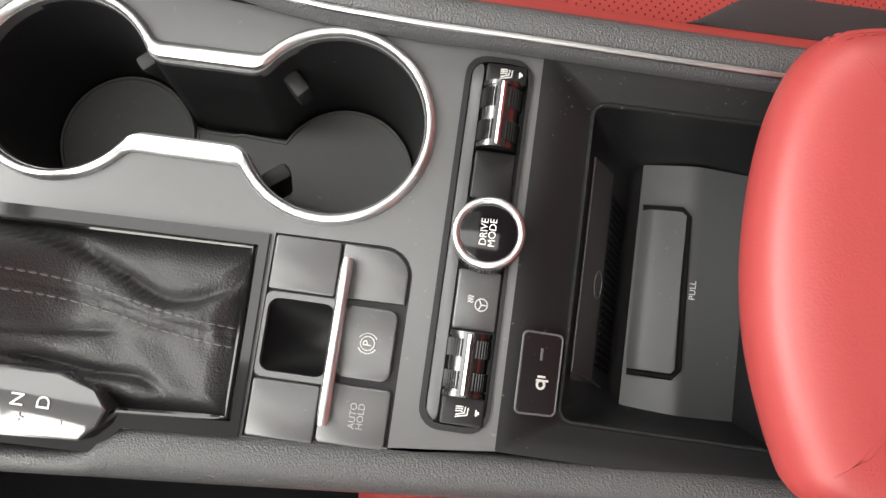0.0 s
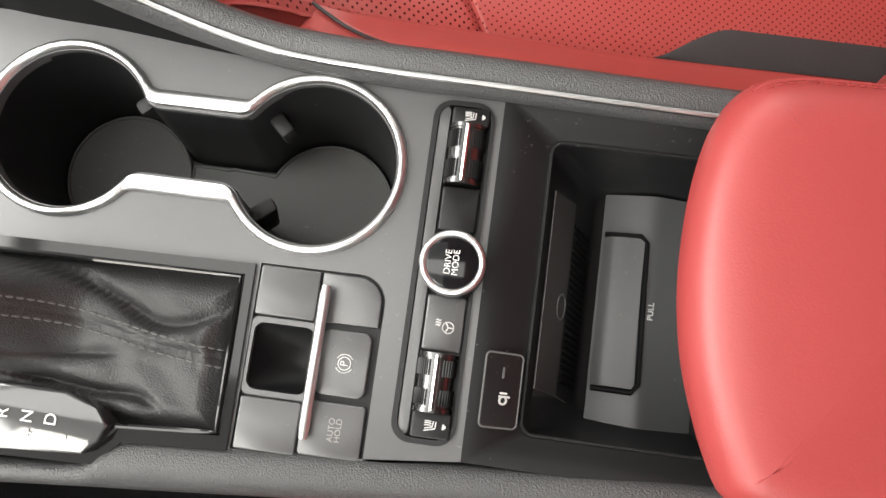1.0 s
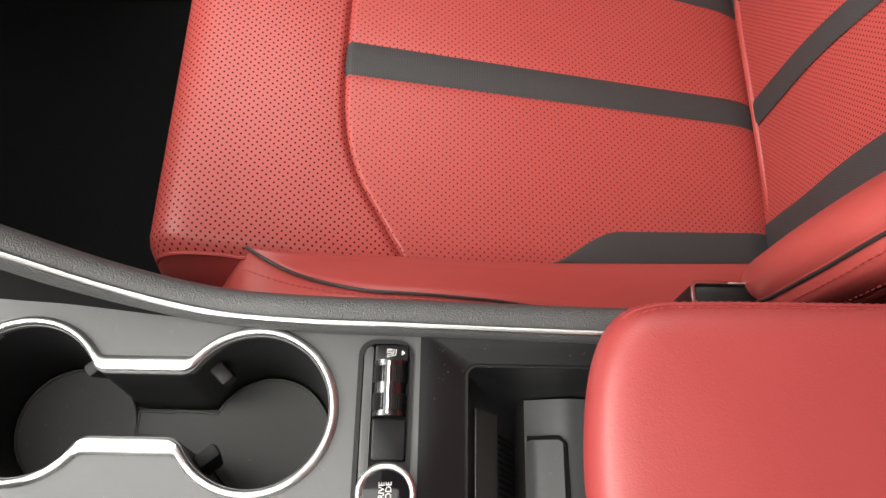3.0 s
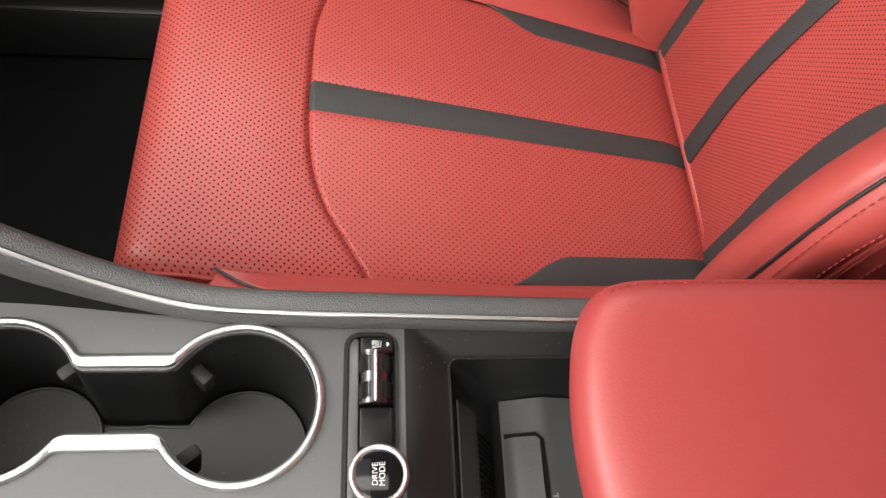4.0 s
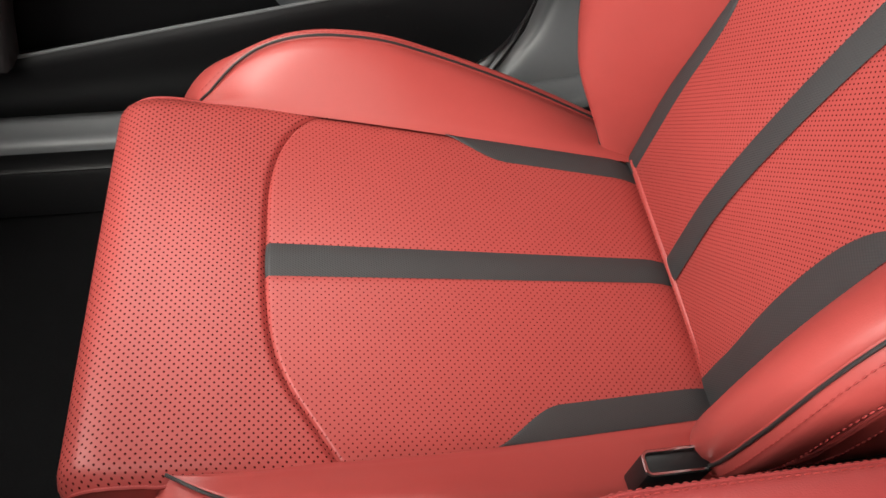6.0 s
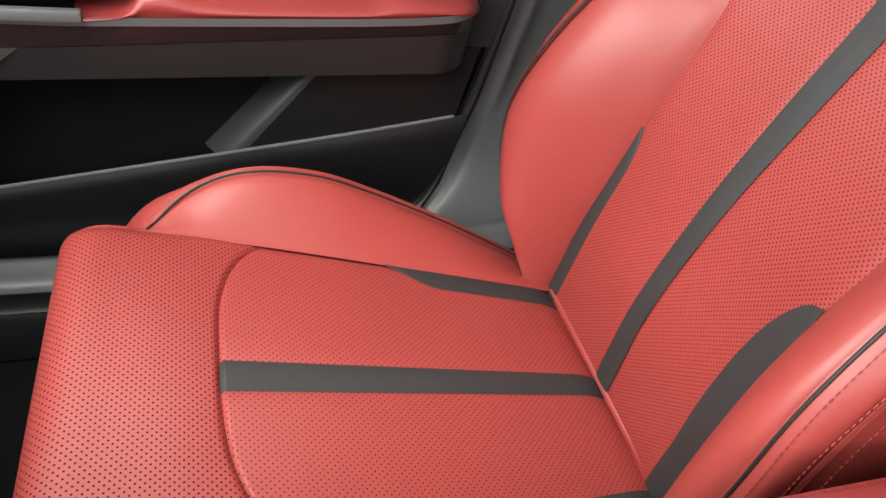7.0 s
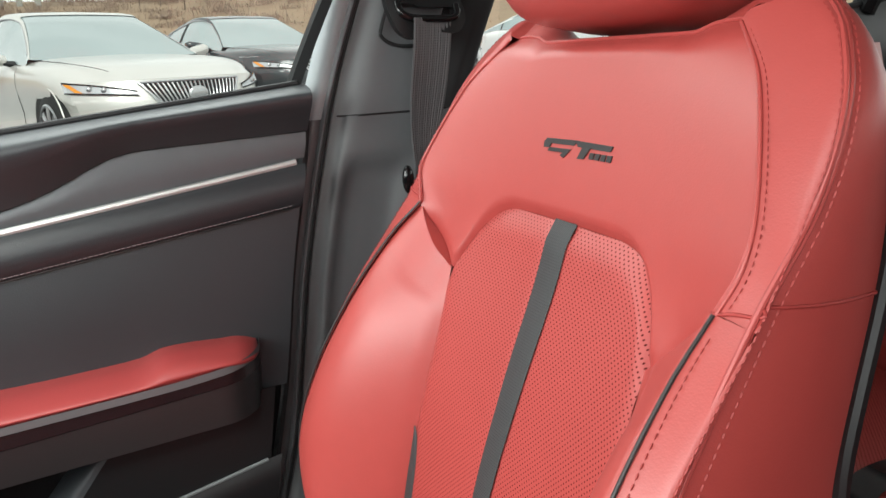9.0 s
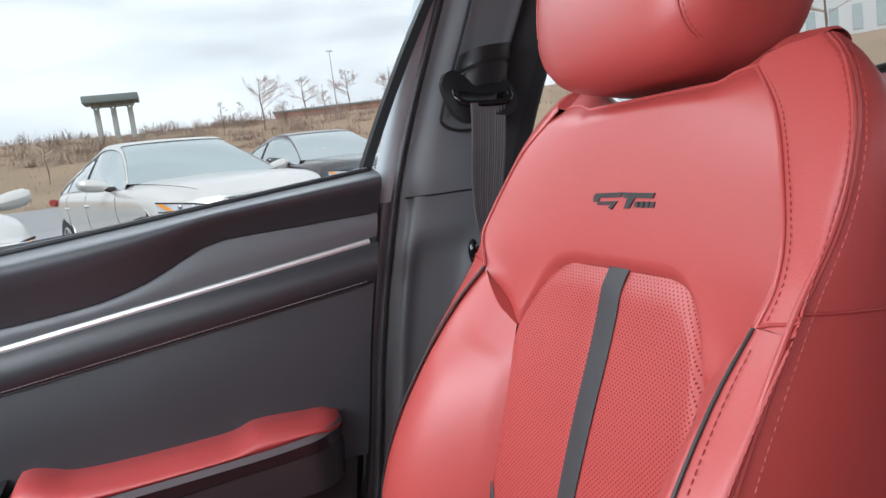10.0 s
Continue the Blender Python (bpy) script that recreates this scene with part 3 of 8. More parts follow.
def build_seat(name, label):
    s = thing(name, (0.08, SEAT_Y, 0.27), label, "car seat", "front seats")
    sides = (1, -1)
    cu = piece("cushion", *core_cushion(), M["leather"], s)
    # -- front panel with its rolled nose
    def front_panel(a, b):
        v = (a * 2 - 1) * 0.184
        xs = front_seam_x(v)
        k = 1 - (1 - b) ** 1.5
        if k < 0.62:
            x, z = cushion_line(k / 0.62 * 0.30)
        else:
            x0 = cushion_line(0.30)[0]
            x = x0 + (xs - x0) * (k - 0.62) / 0.38
            z = cushion_line(0.30)[1] + (cushion_top(xs, v) - cushion_line(0.30)[1]) * (k - 0.62) / 0.38 + 0.002 * math.sin(math.pi * (k - 0.62) / 0.38)
        edge = 1 - abs(a * 2 - 1)
        roll = max(0.0, 1 - edge / 0.10)
        z -= 0.009 * roll ** 2.2
        x += 0.004 * roll ** 2.2
        z += seam_dip(min(1, 1 - k), 0.009, 0.0045) if k > 0.5 else 0
        return Vector((x, SEAT_Y + v, z))
    v, f = grid(front_panel, 44, 40)
    run = [0.0] * len(v)
    for k in range(45, len(v)):
        run[k] = run[k - 45] + (v[k] - v[k - 45]).length
    uv = [(p.y, run[k]) for k, p in enumerate(v)]
    piece("front_panel", v, f, M["perf"], cu, "perforated red leather nose panel", uvs=uv, sharp=180)
    # -- insert halves, stripe and side stripes
    def lane(name, lo, hi, mat, x0, x1, nu, label="", lift=0.0):
        def fn(a, b):
            b = b ** 1.6
            x = 0.0
            for _ in range(2):
                v0 = lo(x) + (hi(x) - lo(x)) * a
                x = x0(v0) + (x1 - x0(v0)) * b
            w = abs(hi(x) - lo(x))
            dip = seam_dip(a, 0.006 / w, 0.0025) + (seam_dip(min(b, 0.5), 0.005, 0.004) if b < 0.5 else 0)
            z = cushion_top(x, v0) + dip + lift
            if x > 0.29:
                z -= 0.02 * ((x - 0.29) / 0.05) ** 2
            return Vector((x, SEAT_Y + v0, z))
        vv, ff = grid(fn, nu, 60)
        return piece(name, vv, ff, mat, cu, label, uvs=panel_uv(vv, nu, 60), sharp=180)
    mid = lambda x: table(x, [-0.055, 0.33], [0.0165, 0.0135])
    strip_in = lambda x, d: cush_edge(x, d) - 0.028 * ramp01(x, 0.115, 0.175) ** 0.75
    for d in sides:
        lane("insert_panel", (lambda x, d=d: d * mid(x) * 0.6), (lambda x, d=d: d * cush_edge(x, d)), M["perf_fine"], front_seam_x, 0.345, 22, "perforated red leather insert")
        def fab(a, b, d=d):
            x = 0.116 + (0.345 - 0.116) * b
            lo, hi = strip_in(x, d), cush_edge(x, d)
            v0 = lo + (hi - lo) * a
            z = cushion_top(x, v0) + 0.0012 - 0.0010 * (2 * a - 1) ** 4
            if x > 0.29:
                z -= 0.02 * ((x - 0.29) / 0.05) ** 2
            return Vector((x, SEAT_Y + d * v0, z))
        vv, ff = grid(fab, 6, 40)
        piece("side_stripe", vv, ff if d < 0 else flip(ff), M["stripe"], cu, "dark grey woven stripe", uvs=panel_uv(vv, 6, 40), sharp=180)
    lane("centre_stripe", (lambda x: -mid(x)), mid, M["stripe"], front_seam_x, 0.345, 8, "dark grey woven centre stripe", 0.0020)
    # folded edge at the crease between cushion and backrest
    piece("crease_edge", *tube([(0.3205 - 0.003 * math.cos(v * 8), SEAT_Y + v, 0.4600) for v in np.linspace(-0.142, 0.142, 24)], 0.0034, 8), M["leather"], cu)
    # -- cushion bolsters
    for d in sides:
        def wing_q(x, d=d):
            e, c = cush_edge(x, d), cush_crest(x)
            k = 1 - min(1.0, max(0.0, (x + 0.117) / 0.105))
            t = 0.88 * (1 - k ** 5.0) if d > 0 else 0.85 * (1 - k ** 1.8)
            return t, e + (c - e) * t
        def rise(x, t):
            return cush_crest_up(x) * math.sin(min(1, t) * math.pi / 2) ** 1.35
        def bol(a, b, d=d):
            x = -0.118 + (0.35 + 0.118) * b
            tq, _ = wing_q(x)
            t = tq * a
            e, c = cush_edge(x, d), cush_crest(x)
            v0 = e + (c - e) * t
            z = cushion_plane(x) + rise(x, t) + seam_dip(a, 0.10, 0.003)
            return Vector((x, SEAT_Y + d * v0, z))
        vv, ff = grid(bol, 18, 56)
        piece("bolster_panel", vv, ff if d < 0 else flip(ff), M["leather"], cu, sharp=180)
        line = []
        for i in range(57):
            x = -0.118 + 0.455 * i / 56
            t, v0 = wing_q(x)
            line.append((x, SEAT_Y + d * v0, cushion_plane(x) + rise(x, t) + 0.0006))
        piece("piping", *tube(line, 0.0013), M["piping"], cu, "thin dark piping")
        def side(a, b, d=d):
            x = -0.162 + (0.35 + 0.162) * b
            t, q = wing_q(x)
            low_ = 1 - ramp01(x, -0.165, -0.112)
            z0 = cushion_plane(x) + rise(x, t) - 0.075 * low_
            out = cush_crest(x) + 0.004 + 0.018 * ramp01(x, -0.17, -0.10)
            zc = cushion_plane(x) + cush_crest_up(x)
            c = smooth_curve([(q, z0), (cush_crest(x) + 0.002, zc - 0.001), (out, zc - 0.030), (out + 0.002, zc - 0.075), (out - 0.015, 0.37)], 14)
            p = c[round(a * 14)]
            pull = seam_dip(min(a, 0.5), 0.05, 0.003)
            return Vector((x, SEAT_Y + d * p[0], p[1] + pull))
        vv, ff = grid(side, 14, 56)
        piece("bolster_side", vv, ff if d < 0 else flip(ff), M["leather"], cu, sharp=180)
        def closing(a, b, d=d):
            p = side(a, 0.0)
            w_ = p.y - SEAT_Y
            return Vector((p.x + 0.002 * math.sin(math.pi * b), SEAT_Y + w_ + (d * 0.176 - w_) * b, p.z))
        vv, ff = grid(closing, 14, 4)
        piece("bolster_front", vv, flip(ff) if d < 0 else ff, M["leather"], cu, sharp=180)
        row = []
        for i in range(30):
            x = -0.118 + 0.25 * i / 29
            p, q = side(2 / 14, (x + 0.162) / 0.512), side(1 / 14, (x + 0.162) / 0.512)
            row.append(q + (p - q) * 0.1)
        stitches("stitching", row, (0, 0.6 * d, 0.8), M["thread"], cu, 0.0056, 0.004, 0.0006, lift=0.0012)
        # sewn lip at the corner of the nose
        lip = [(cushion_line(k)[0] + 0.006, SEAT_Y + d * 0.184, cushion_line(k)[1] - 0.008) for k in np.linspace(0.12, 0.30, 14)]
        lip += [(x, SEAT_Y + d * (0.184 - 0.006 * (x + 0.12) / 0.1), cushion_plane(x) - 0.008 + 0.006 * ramp01(x, -0.13, -0.09)) for x in np.linspace(-0.125, -0.08, 6)]
        piece("lip_seam", *tube(lip, 0.0016), M["thread"], cu)
        # side of the nose under the lip
        def cheek(a, b, d=d):
            k = 0.05 + 0.25 * min(1.0, a / 0.7)
            x, z = cushion_line(k)
            if a > 0.7:
                x += (-0.100 - x) * (a - 0.7) / 0.3
                z = cushion_plane(x)
            zt = z - 0.008
            swell = 0.017 * math.sin(math.pi * min(1.0, b * 1.6)) * (0.35 + 0.65 * math.sin(math.pi * (0.15 + 0.7 * a)))
            return Vector((x + 0.004 + 0.05 * a * b, SEAT_Y + d * (0.183 - 0.010 * b * (1 - a) + swell), zt + (0.39 - zt) * b))
        vv, ff = grid(cheek, 24, 10)
        piece("nose_side", vv, ff if d > 0 else flip(ff), M["leather"], cu, sharp=180)
        # plastic shield at the side of the base
        bm = box(bmesh.new(), (-0.10, SEAT_Y + d * 0.235 - 0.018, 0.30), (0.36, SEAT_Y + d * 0.235 + 0.018, 0.40), 0.012, 3)
        part("side_shield", bm, M["black"], s, "black plastic side shield")
        bm = box(bmesh.new(), (-0.16, SEAT_Y + d * 0.19 - 0.02, 0.262), (0.40, SEAT_Y + d * 0.19 + 0.02, 0.305), 0.004)
        part("seat_rail", bm, M["black"], s, "black steel seat rail")
    # -- backrest
    ba = piece("backrest", *core_back(), M["leather"], s)
    def strip_u(z):
        return table(z, [0.44, 0.50, 0.58, 0.68, 0.78, 0.90], [0.0134, 0.0130, 0.0116, 0.0118, 0.0134, 0.0145])
    def side_in(z, dd=1):
        """Inner edge of the woven side stripe, with its rounded tip."""
        if dd > 0:
            return table(z, [0.44, 0.48, 0.56, 0.635, 0.66, 0.680, 0.690], [0.130, 0.1275, 0.1210, 0.1165, 0.1175, 0.122, 0.1285])
        return table(z, [0.44, 0.48, 0.52, 0.62, 0.655, 0.680, 0.700, 0.711, 0.717], [0.1095, 0.1108, 0.1125, 0.1130, 0.1155, 0.1205, 0.129, 0.138, 0.150])
    tops = []
    for d in sides:
        def pan(a, b, d=d):
            zt = insert_top(a)
            z = 0.435 + (zt - 0.435) * b
            lo, hi = strip_u(z) * 0.6, ins_half(min(z, 0.84), d)
            u = lo + (hi - lo) * a
            dip = seam_dip(a, 0.04, 0.0025) + seam_dip(min(1 - b, 0.5), 0.02, 0.006)
            return back_point(d * u, z, insert_fwd(d * u, z) + dip)
        vv, ff = grid(pan, 26, 70)
        piece("insert_panel", vv, flip(ff) if d < 0 else ff, M["perf_back"], ba, "perforated red leather insert", uvs=[(p.y * 1.28, p.z * 1.326) for p in vv], sharp=180)
        def fab(a, b, d=d):
            z = 0.435 + ((0.690 if d > 0 else 0.717) - 0.435) * b
            lo, hi = side_in(z, d), ins_half(z, d)
            u = lo + (hi - lo) * a
            return back_point(d * u, z, insert_fwd(d * u, z) + 0.0014 - 0.0012 * (2 * a - 1) ** 4)
        vv, ff = grid(fab, 8, 40)
        piece("side_stripe", vv, flip(ff) if d < 0 else ff, M["stripe"], ba, "dark grey woven stripe", uvs=[(p.y, p.z) for p in vv], sharp=180)
        # bolster face
        def bol(a, b, d=d):
            zi = 0.435 + (0.84 - 0.435) * b
            zo = 0.435 + (0.895 - 0.435) * b
            ui = ins_half(zi, d)
            fi = insert_fwd(d * ui, zi)
            uo, fo = crest_half(zo, d), crest_fwd(zo, d)
            bulge = 0.016 * math.sin(math.pi * a) * ramp01(b, 0.0, 0.25) * (1 - 0.85 * ramp01(b, 0.45, 1.0))
            k = math.sin(a * math.pi / 2) ** 1.1
            dip = seam_dip(a, 0.05, 0.004)
            uu, zz = ui + (uo - ui) * a, zi + (zo - zi) * (a ** 1.2 if b > 0.9 else a)
            ff_ = fi + (fo - fi) * k + bulge + dip
            edge_f = yoke_face_fwd(0.138 + 0.0575 * a, 0.84 + 0.055 * a ** 1.2) + (fi - insert_fwd(d * 0.138, 0.84)) * (1 - a) - 0.002
            top_f = edge_f + (ff_ - edge_f) * max(0.5 + 0.4 * ramp01(a, 0.05, 0.35), a ** 2.5)
            bb = ramp01(b, 0.88, 1.0)
            return back_point(d * uu, zz, ff_ * (1 - bb) + top_f * bb)
        vv, ff = grid(bol, 22, 60)
        piece("bolster_panel", vv, flip(ff) if d < 0 else ff, M["leather"], ba, sharp=180)
        tops.append((d, vv[-23:]))
        line = [back_point(d * crest_half(z, d), z, crest_fwd(z, d) + 0.0008) for z in np.linspace(0.435, 0.895, 50)]
        piece("piping", *tube(line, 0.0013), M["piping"], ba, "thin dark piping")
        # bolster side strip, rear panel
        def strip(a, b, d=d):
            z = 0.435 + (0.895 - 0.435) * b
            u, f = crest_half(z, d), crest_fwd(z, d)
            u2, f2 = seam2(z, d)
            c = smooth_curve([(u, f), (u + 0.010, f - min(0.006, 0.25 * max(0.0, f - f2))), (u2 + 0.002, f2 + min(0.016, 0.45 * max(0.0, f - f2))), (u2, f2)], 10)[round(a * 10)]
            return back_point(d * (c[0] + seam_dip(a, 0.08, 0.003)), z, c[1])
        vv, ff = grid(strip, 10, 50)
        piece("bolster_side", vv, flip(ff) if d < 0 else ff, M["leather"], ba, sharp=180)
        def rear(a, b, d=d):
            z = 0.42 + 0.640 * b
            u2, f2 = seam2(z, d)
            back = shell_back(z)
            u = u2 + 0.006 * math.sin(math.pi * a) - 0.012 * a
            zz = z - 0.030 * a * a * ramp01(z, 0.98, 1.060)
            return back_point(d * (u + seam_dip(min(a, 0.5), 0.05, 0.003)), zz, f2 + (back - f2) * a)
        vv, ff = grid(rear, 10, 60)
        piece("rear_side_panel", vv, flip(ff) if d < 0 else ff, M["leather"], ba, sharp=180)
        # double sewn seam: a pair of rolled edges with a row of thread on either side
        def seam_row(k, lift):
            out = []
            for z in np.linspace(0.45, 1.055, 80):
                if k > 0:
                    p = rear(k, (z - 0.42) / 0.640)
                elif z < 0.895:
                    p = strip(1 + k, (z - 0.435) / 0.46)
                else:
                    q = shoulder(1 + k, (z - 0.895) / 0.165, d)
                    p = back_point(d * q.x, q.y, q.z)
                out.append(p + Vector((-0.35 * lift, d * lift, 0)))
            return out
        stitches("stitching", seam_row(-0.3, 0.0), (-0.45, d, 0), M["thread"], ba, 0.0056, 0.0038, 0.0006, lift=0.0010)
        stitches("stitching", seam_row(0.1, 0.0), (-0.1, d, 0), M["thread"], ba, 0.0056, 0.0038, 0.0006, lift=0.0010)
        for off in (-0.0019, 0.0019):
            row = [back_point(d * (seam2(z, d)[0] - 0.0006), z, seam2(z, d)[1] + off) for z in np.linspace(0.44, 1.058, 70)]
            piece("seam", *tube(row, 0.0019, 8), M["leather"], ba)
        row = [strip(0.2, b) for b in np.linspace(0.02, 0.98, 51)]
        stitches("stitching", row, (-0.7, 0.7 * d, 0), M["thread"], ba, 0.0056, 0.004, 0.0006, lift=0.0014)
        # yoke side strip
        def ystrip(a, b, d=d):
            p = shoulder(a, b, d)
            return back_point(d * p.x, p.y, p.z)
        vv, ff = grid(ystrip, 10, 24)
        piece("shoulder_strip", vv, flip(ff) if d < 0 else ff, M["leather"], ba, sharp=180)
        row = [back_point(d * (yoke_half(z, d) + 0.0045), z, yoke_fwd(z, d) - 0.001) for z in np.linspace(0.897, 1.044, 40)]
        stitches("stitching", row, (-0.75, 0.65 * d, 0), M["thread"], ba, lift=0.0018)
        row = [back_point(d * (yoke_half(z, d) + 0.0008), z, yoke_fwd(z, d) + 0.0006) for z in np.linspace(0.895, 1.046, 40)]
        piece("seam", *tube(row, 0.0013), M["leather"], ba)
        # dark shell edge behind
        row = [back_point(d * (seam2(z, d)[0] - 0.010), z, shell_back(z) - 0.004) for z in np.linspace(0.42, 0.99, 40)]
        piece("shell_edge", *tube(row, 0.005), M["black"], ba, "black plastic shell edge")
    def cst(a, b):
        z = 0.435 + (0.9045 - 0.435) * b
        u = (a * 2 - 1) * strip_u(z)
        return back_point(u, z, insert_fwd(u, z) + 0.0016 - 0.0012 * (2 * a - 1) ** 4 + seam_dip(min(1 - b, 0.5), 0.02, 0.006))
    vv, ff = grid(cst, 6, 60)
    piece("centre_stripe", vv, ff, M["stripe"], ba, "dark grey woven centre stripe", uvs=[(p.y, p.z) for p in vv], sharp=180)
    # -- yoke face
    def low(w):
        a = abs(w)
        if a < 0.70:
            ww = a / 0.70
            z = insert_top(ww)
            return ww * ins_half(min(z, 0.84)), z
        k = (a - 0.70) / 0.30
        return 0.138 + (0.1955 - 0.138) * k, 0.834 + (0.889 - 0.84) * k ** 1.2
    def high(w):
        a = abs(w)
        z = 1.0405 + 0.0055 * ramp01(a, 0.60, 0.75)
        if a > 0.75:
            k = (a - 0.75) / 0.25
            return 0.106 + (yoke_half(1.046, w) - 0.106) * k, 1.046 + 0.001 * math.sin(math.pi * k)
        return 0.106 * a / 0.75, z
    def yoke(a, b):
        w = a * 2 - 1
        (u0, z0), (u1, z1) = low(w), high(w)
        k = b ** 0.9
        z = z0 + (z1 - z0) * k
        u = u0 + (u1 - u0) * k
        if abs(w) > 0.70:
            e = (abs(w) - 0.70) / 0.30
            u = u + (yoke_half(max(0.895, z), w) - u) * e ** 2 * ramp01(z, 0.884, 0.900)
        lim = yoke_half(max(0.895, z), w)
        u = min(u, lim)
        e = max(0.0, (abs(w) - 0.70) / 0.30) ** 3
        f = yoke_face_fwd(u, z, w) + seam_dip(min(b, 0.5), 0.03, 0.007) * (1 - e)
        f += (yoke_fwd(max(0.895, z), w) - yoke_face_fwd(lim, z, w)) * e
        if b > 0.92:
            f -= 0.010 * ((b - 0.92) / 0.08) ** 2
        return back_point(math.copysign(u, w), z, f)
    vv, ff = grid(yoke, 64, 40)
    piece("yoke", vv, ff, M["leather"], ba, "smooth red leather upper panel", sharp=180)
    # the bolster's upper edge tucked in under the yoke
    for d, row in tops:
        tuck = []
        for k, p in enumerate(row):
            q = yoke(0.5 + d * (0.35 + 0.15 * k / 22), 0.0) + Vector((0.004, 0.0, 0.001))
            tuck += [p, (p + q) / 2 + Vector((0.0, 0.0, 0.0015)), q]
        piece("bolster_tuck", tuck, [(i * 3 + j, i * 3 + j + 1, i * 3 + j + 4, i * 3 + j + 3) for i in range(22) for j in range(2)], M["leather"], ba, sharp=180)
    def cap(a, b):
        w = (a * 2 - 1) * 1.2
        u, z = high(max(-1, min(1, w)))
        f = yoke_face_fwd(u, z, w) - 0.010
        if abs(w) > 1:
            k = (abs(w) - 1) / 0.2
            d = 1 if w > 0 else -1
            p = shoulder(k, 1.0, d)
            u2 = seam2(1.060, d)[0]
            e = Vector((u + (u2 - 0.012 - u) * k, 1.030 + 0.004 * k, -0.055 + 0.005 * k))
            q = Vector((p.x + (e.x - p.x) * b + 0.006 * k * math.sin(math.pi * b), p.y + (e.y - p.y) * b * b + (0.004 + 0.016 * (1 - k)) * math.sin(math.pi * b), p.z + (e.z - p.z) * b))
            return back_point(d * q.x, q.y, q.z)
        f = f + (-0.055 - f) * b
        rise = 0.003 + 0.017 * ramp01(u, 0.080, 0.128)
        return back_point(math.copysign(u, w), z + rise * math.sin(math.pi * b) - (0.010 + 0.006 * ramp01(u, 0.08, 0.128)) * b * b, f)
    vv, ff = grid(cap, 96, 12)
    piece("top_panel", vv, ff, M["leather"], ba, sharp=180)
    row = [back_point(math.copysign(high(w)[0], w), high(w)[1] + 0.001, yoke_face_fwd(high(w)[0], high(w)[1], w) - 0.010) for w in np.linspace(-0.99, 0.99, 60)]
    piece("seam", *tube(row, 0.0015), M["leather"], ba)
    # horizontal seam across the side
    for d in sides:
        row = []
        for k in np.linspace(0, 1, 21):
            p = shoulder(k, 0.067 * k, d)
            row.append(back_point(d * (p.x + 0.0004), p.y, p.z + 0.0004))
        for kk in np.linspace(0.08, 1, 16):
            z = 0.906 - 0.014 * kk
            u2, f2 = seam2(z, d)
            row.append(back_point(d * (u2 + 0.006 * math.sin(math.pi * kk) - 0.012 * kk + seam_dip(min(kk, 0.5), 0.05, 0.003) + 0.0005), z, f2 + (shell_back(z) - f2) * kk))
        piece("cross_seam", *tube(row, 0.0012), M["thread"], ba)
    emblem(ba)
    headrest(s)
    return s


def shoulder(a, b, d):
    """The strip over the shoulder: side, height and forward place; a across, b upward."""
    z, z2 = 0.895 + 0.151 * b, 0.895 + 0.165 * b
    u, f = yoke_half(z, d), yoke_fwd(z, d)
    u2, f2 = seam2(z2, d)
    k = ramp01(b, 0.0, 0.4)
    c = smooth_curve([(u, f), (u + 0.010 - 0.004 * k, f - min(0.006, 0.25 * max(0.0, f - f2)) * (1 - k) - 0.002 * k), (u2 + 0.002 - 0.004 * k, f2 + min(0.014, 0.45 * max(0.0, f - f2))), (u2, f2)], 20)[round(a * 20)]
    return Vector((c[0] + seam_dip(a, 0.08, 0.003 - 0.0016 * k), z + (z2 - z) * a + 0.004 * math.sin(math.pi * a) * ramp01(z, 0.99, 1.046), c[1]))


def shell_back(z):
    """How far behind the middle plane the leather side ends at the black shell."""
    return table(z, [0.42, 0.60, 0.70, 0.78, 0.90, 0.97, 1.06], [-0.100, -0.098, -0.084, -0.067, -0.065, -0.054, -0.050])


def seam2(z, d=-1):
    """The double-sewn line on the side of the backrest: half width and forward place."""
    f = table(z, [0.42, 0.50, 0.60, 0.70, 0.80, 0.90, 0.95, 1.0, 1.03, 1.060], [0.012, 0.037, 0.073, 0.092, 0.080, 0.043, 0.018, 0.008, 0.0, -0.012])
    if d < 0:
        u = table(z, [0.42, 0.50, 0.60, 0.70, 0.80, 0.90, 0.95, 0.985, 1.01, 1.03, 1.045, 1.060], [0.185, 0.205, 0.230, 0.233, 0.2280, 0.2225, 0.2205, 0.2185, 0.2120, 0.2010, 0.1890, 0.1690])
    else:
        u = table(z, [0.42, 0.50, 0.60, 0.70, 0.80, 0.90, 0.95, 0.985, 1.01, 1.03, 1.045, 1.060], [0.168, 0.205, 0.253, 0.261, 0.2460, 0.2360, 0.2340, 0.2290, 0.2180, 0.2040, 0.1900, 0.1690])
        f -= 0.012 * ramp01(z, 0.70, 0.86)
    return u, f


def panel_uv(v, nu, nv):
    """Unwrap a sheet in metres: across the car, and along the run of the panel."""
    out = []
    for p in v:
        if p.x < -0.10 and p.z < 0.60:
            run = -0.10 - (math.hypot(p.x + 0.10, 0.0) if p.z > 0.548 else 0.075 + (0.553 - p.z) * 1.02)
        elif p.z < 0.60 and p.x < 0.33:
            run = p.x
        else:
            run = p.z * 1.036
        out.append((p.y, run * 1.02))
    return out


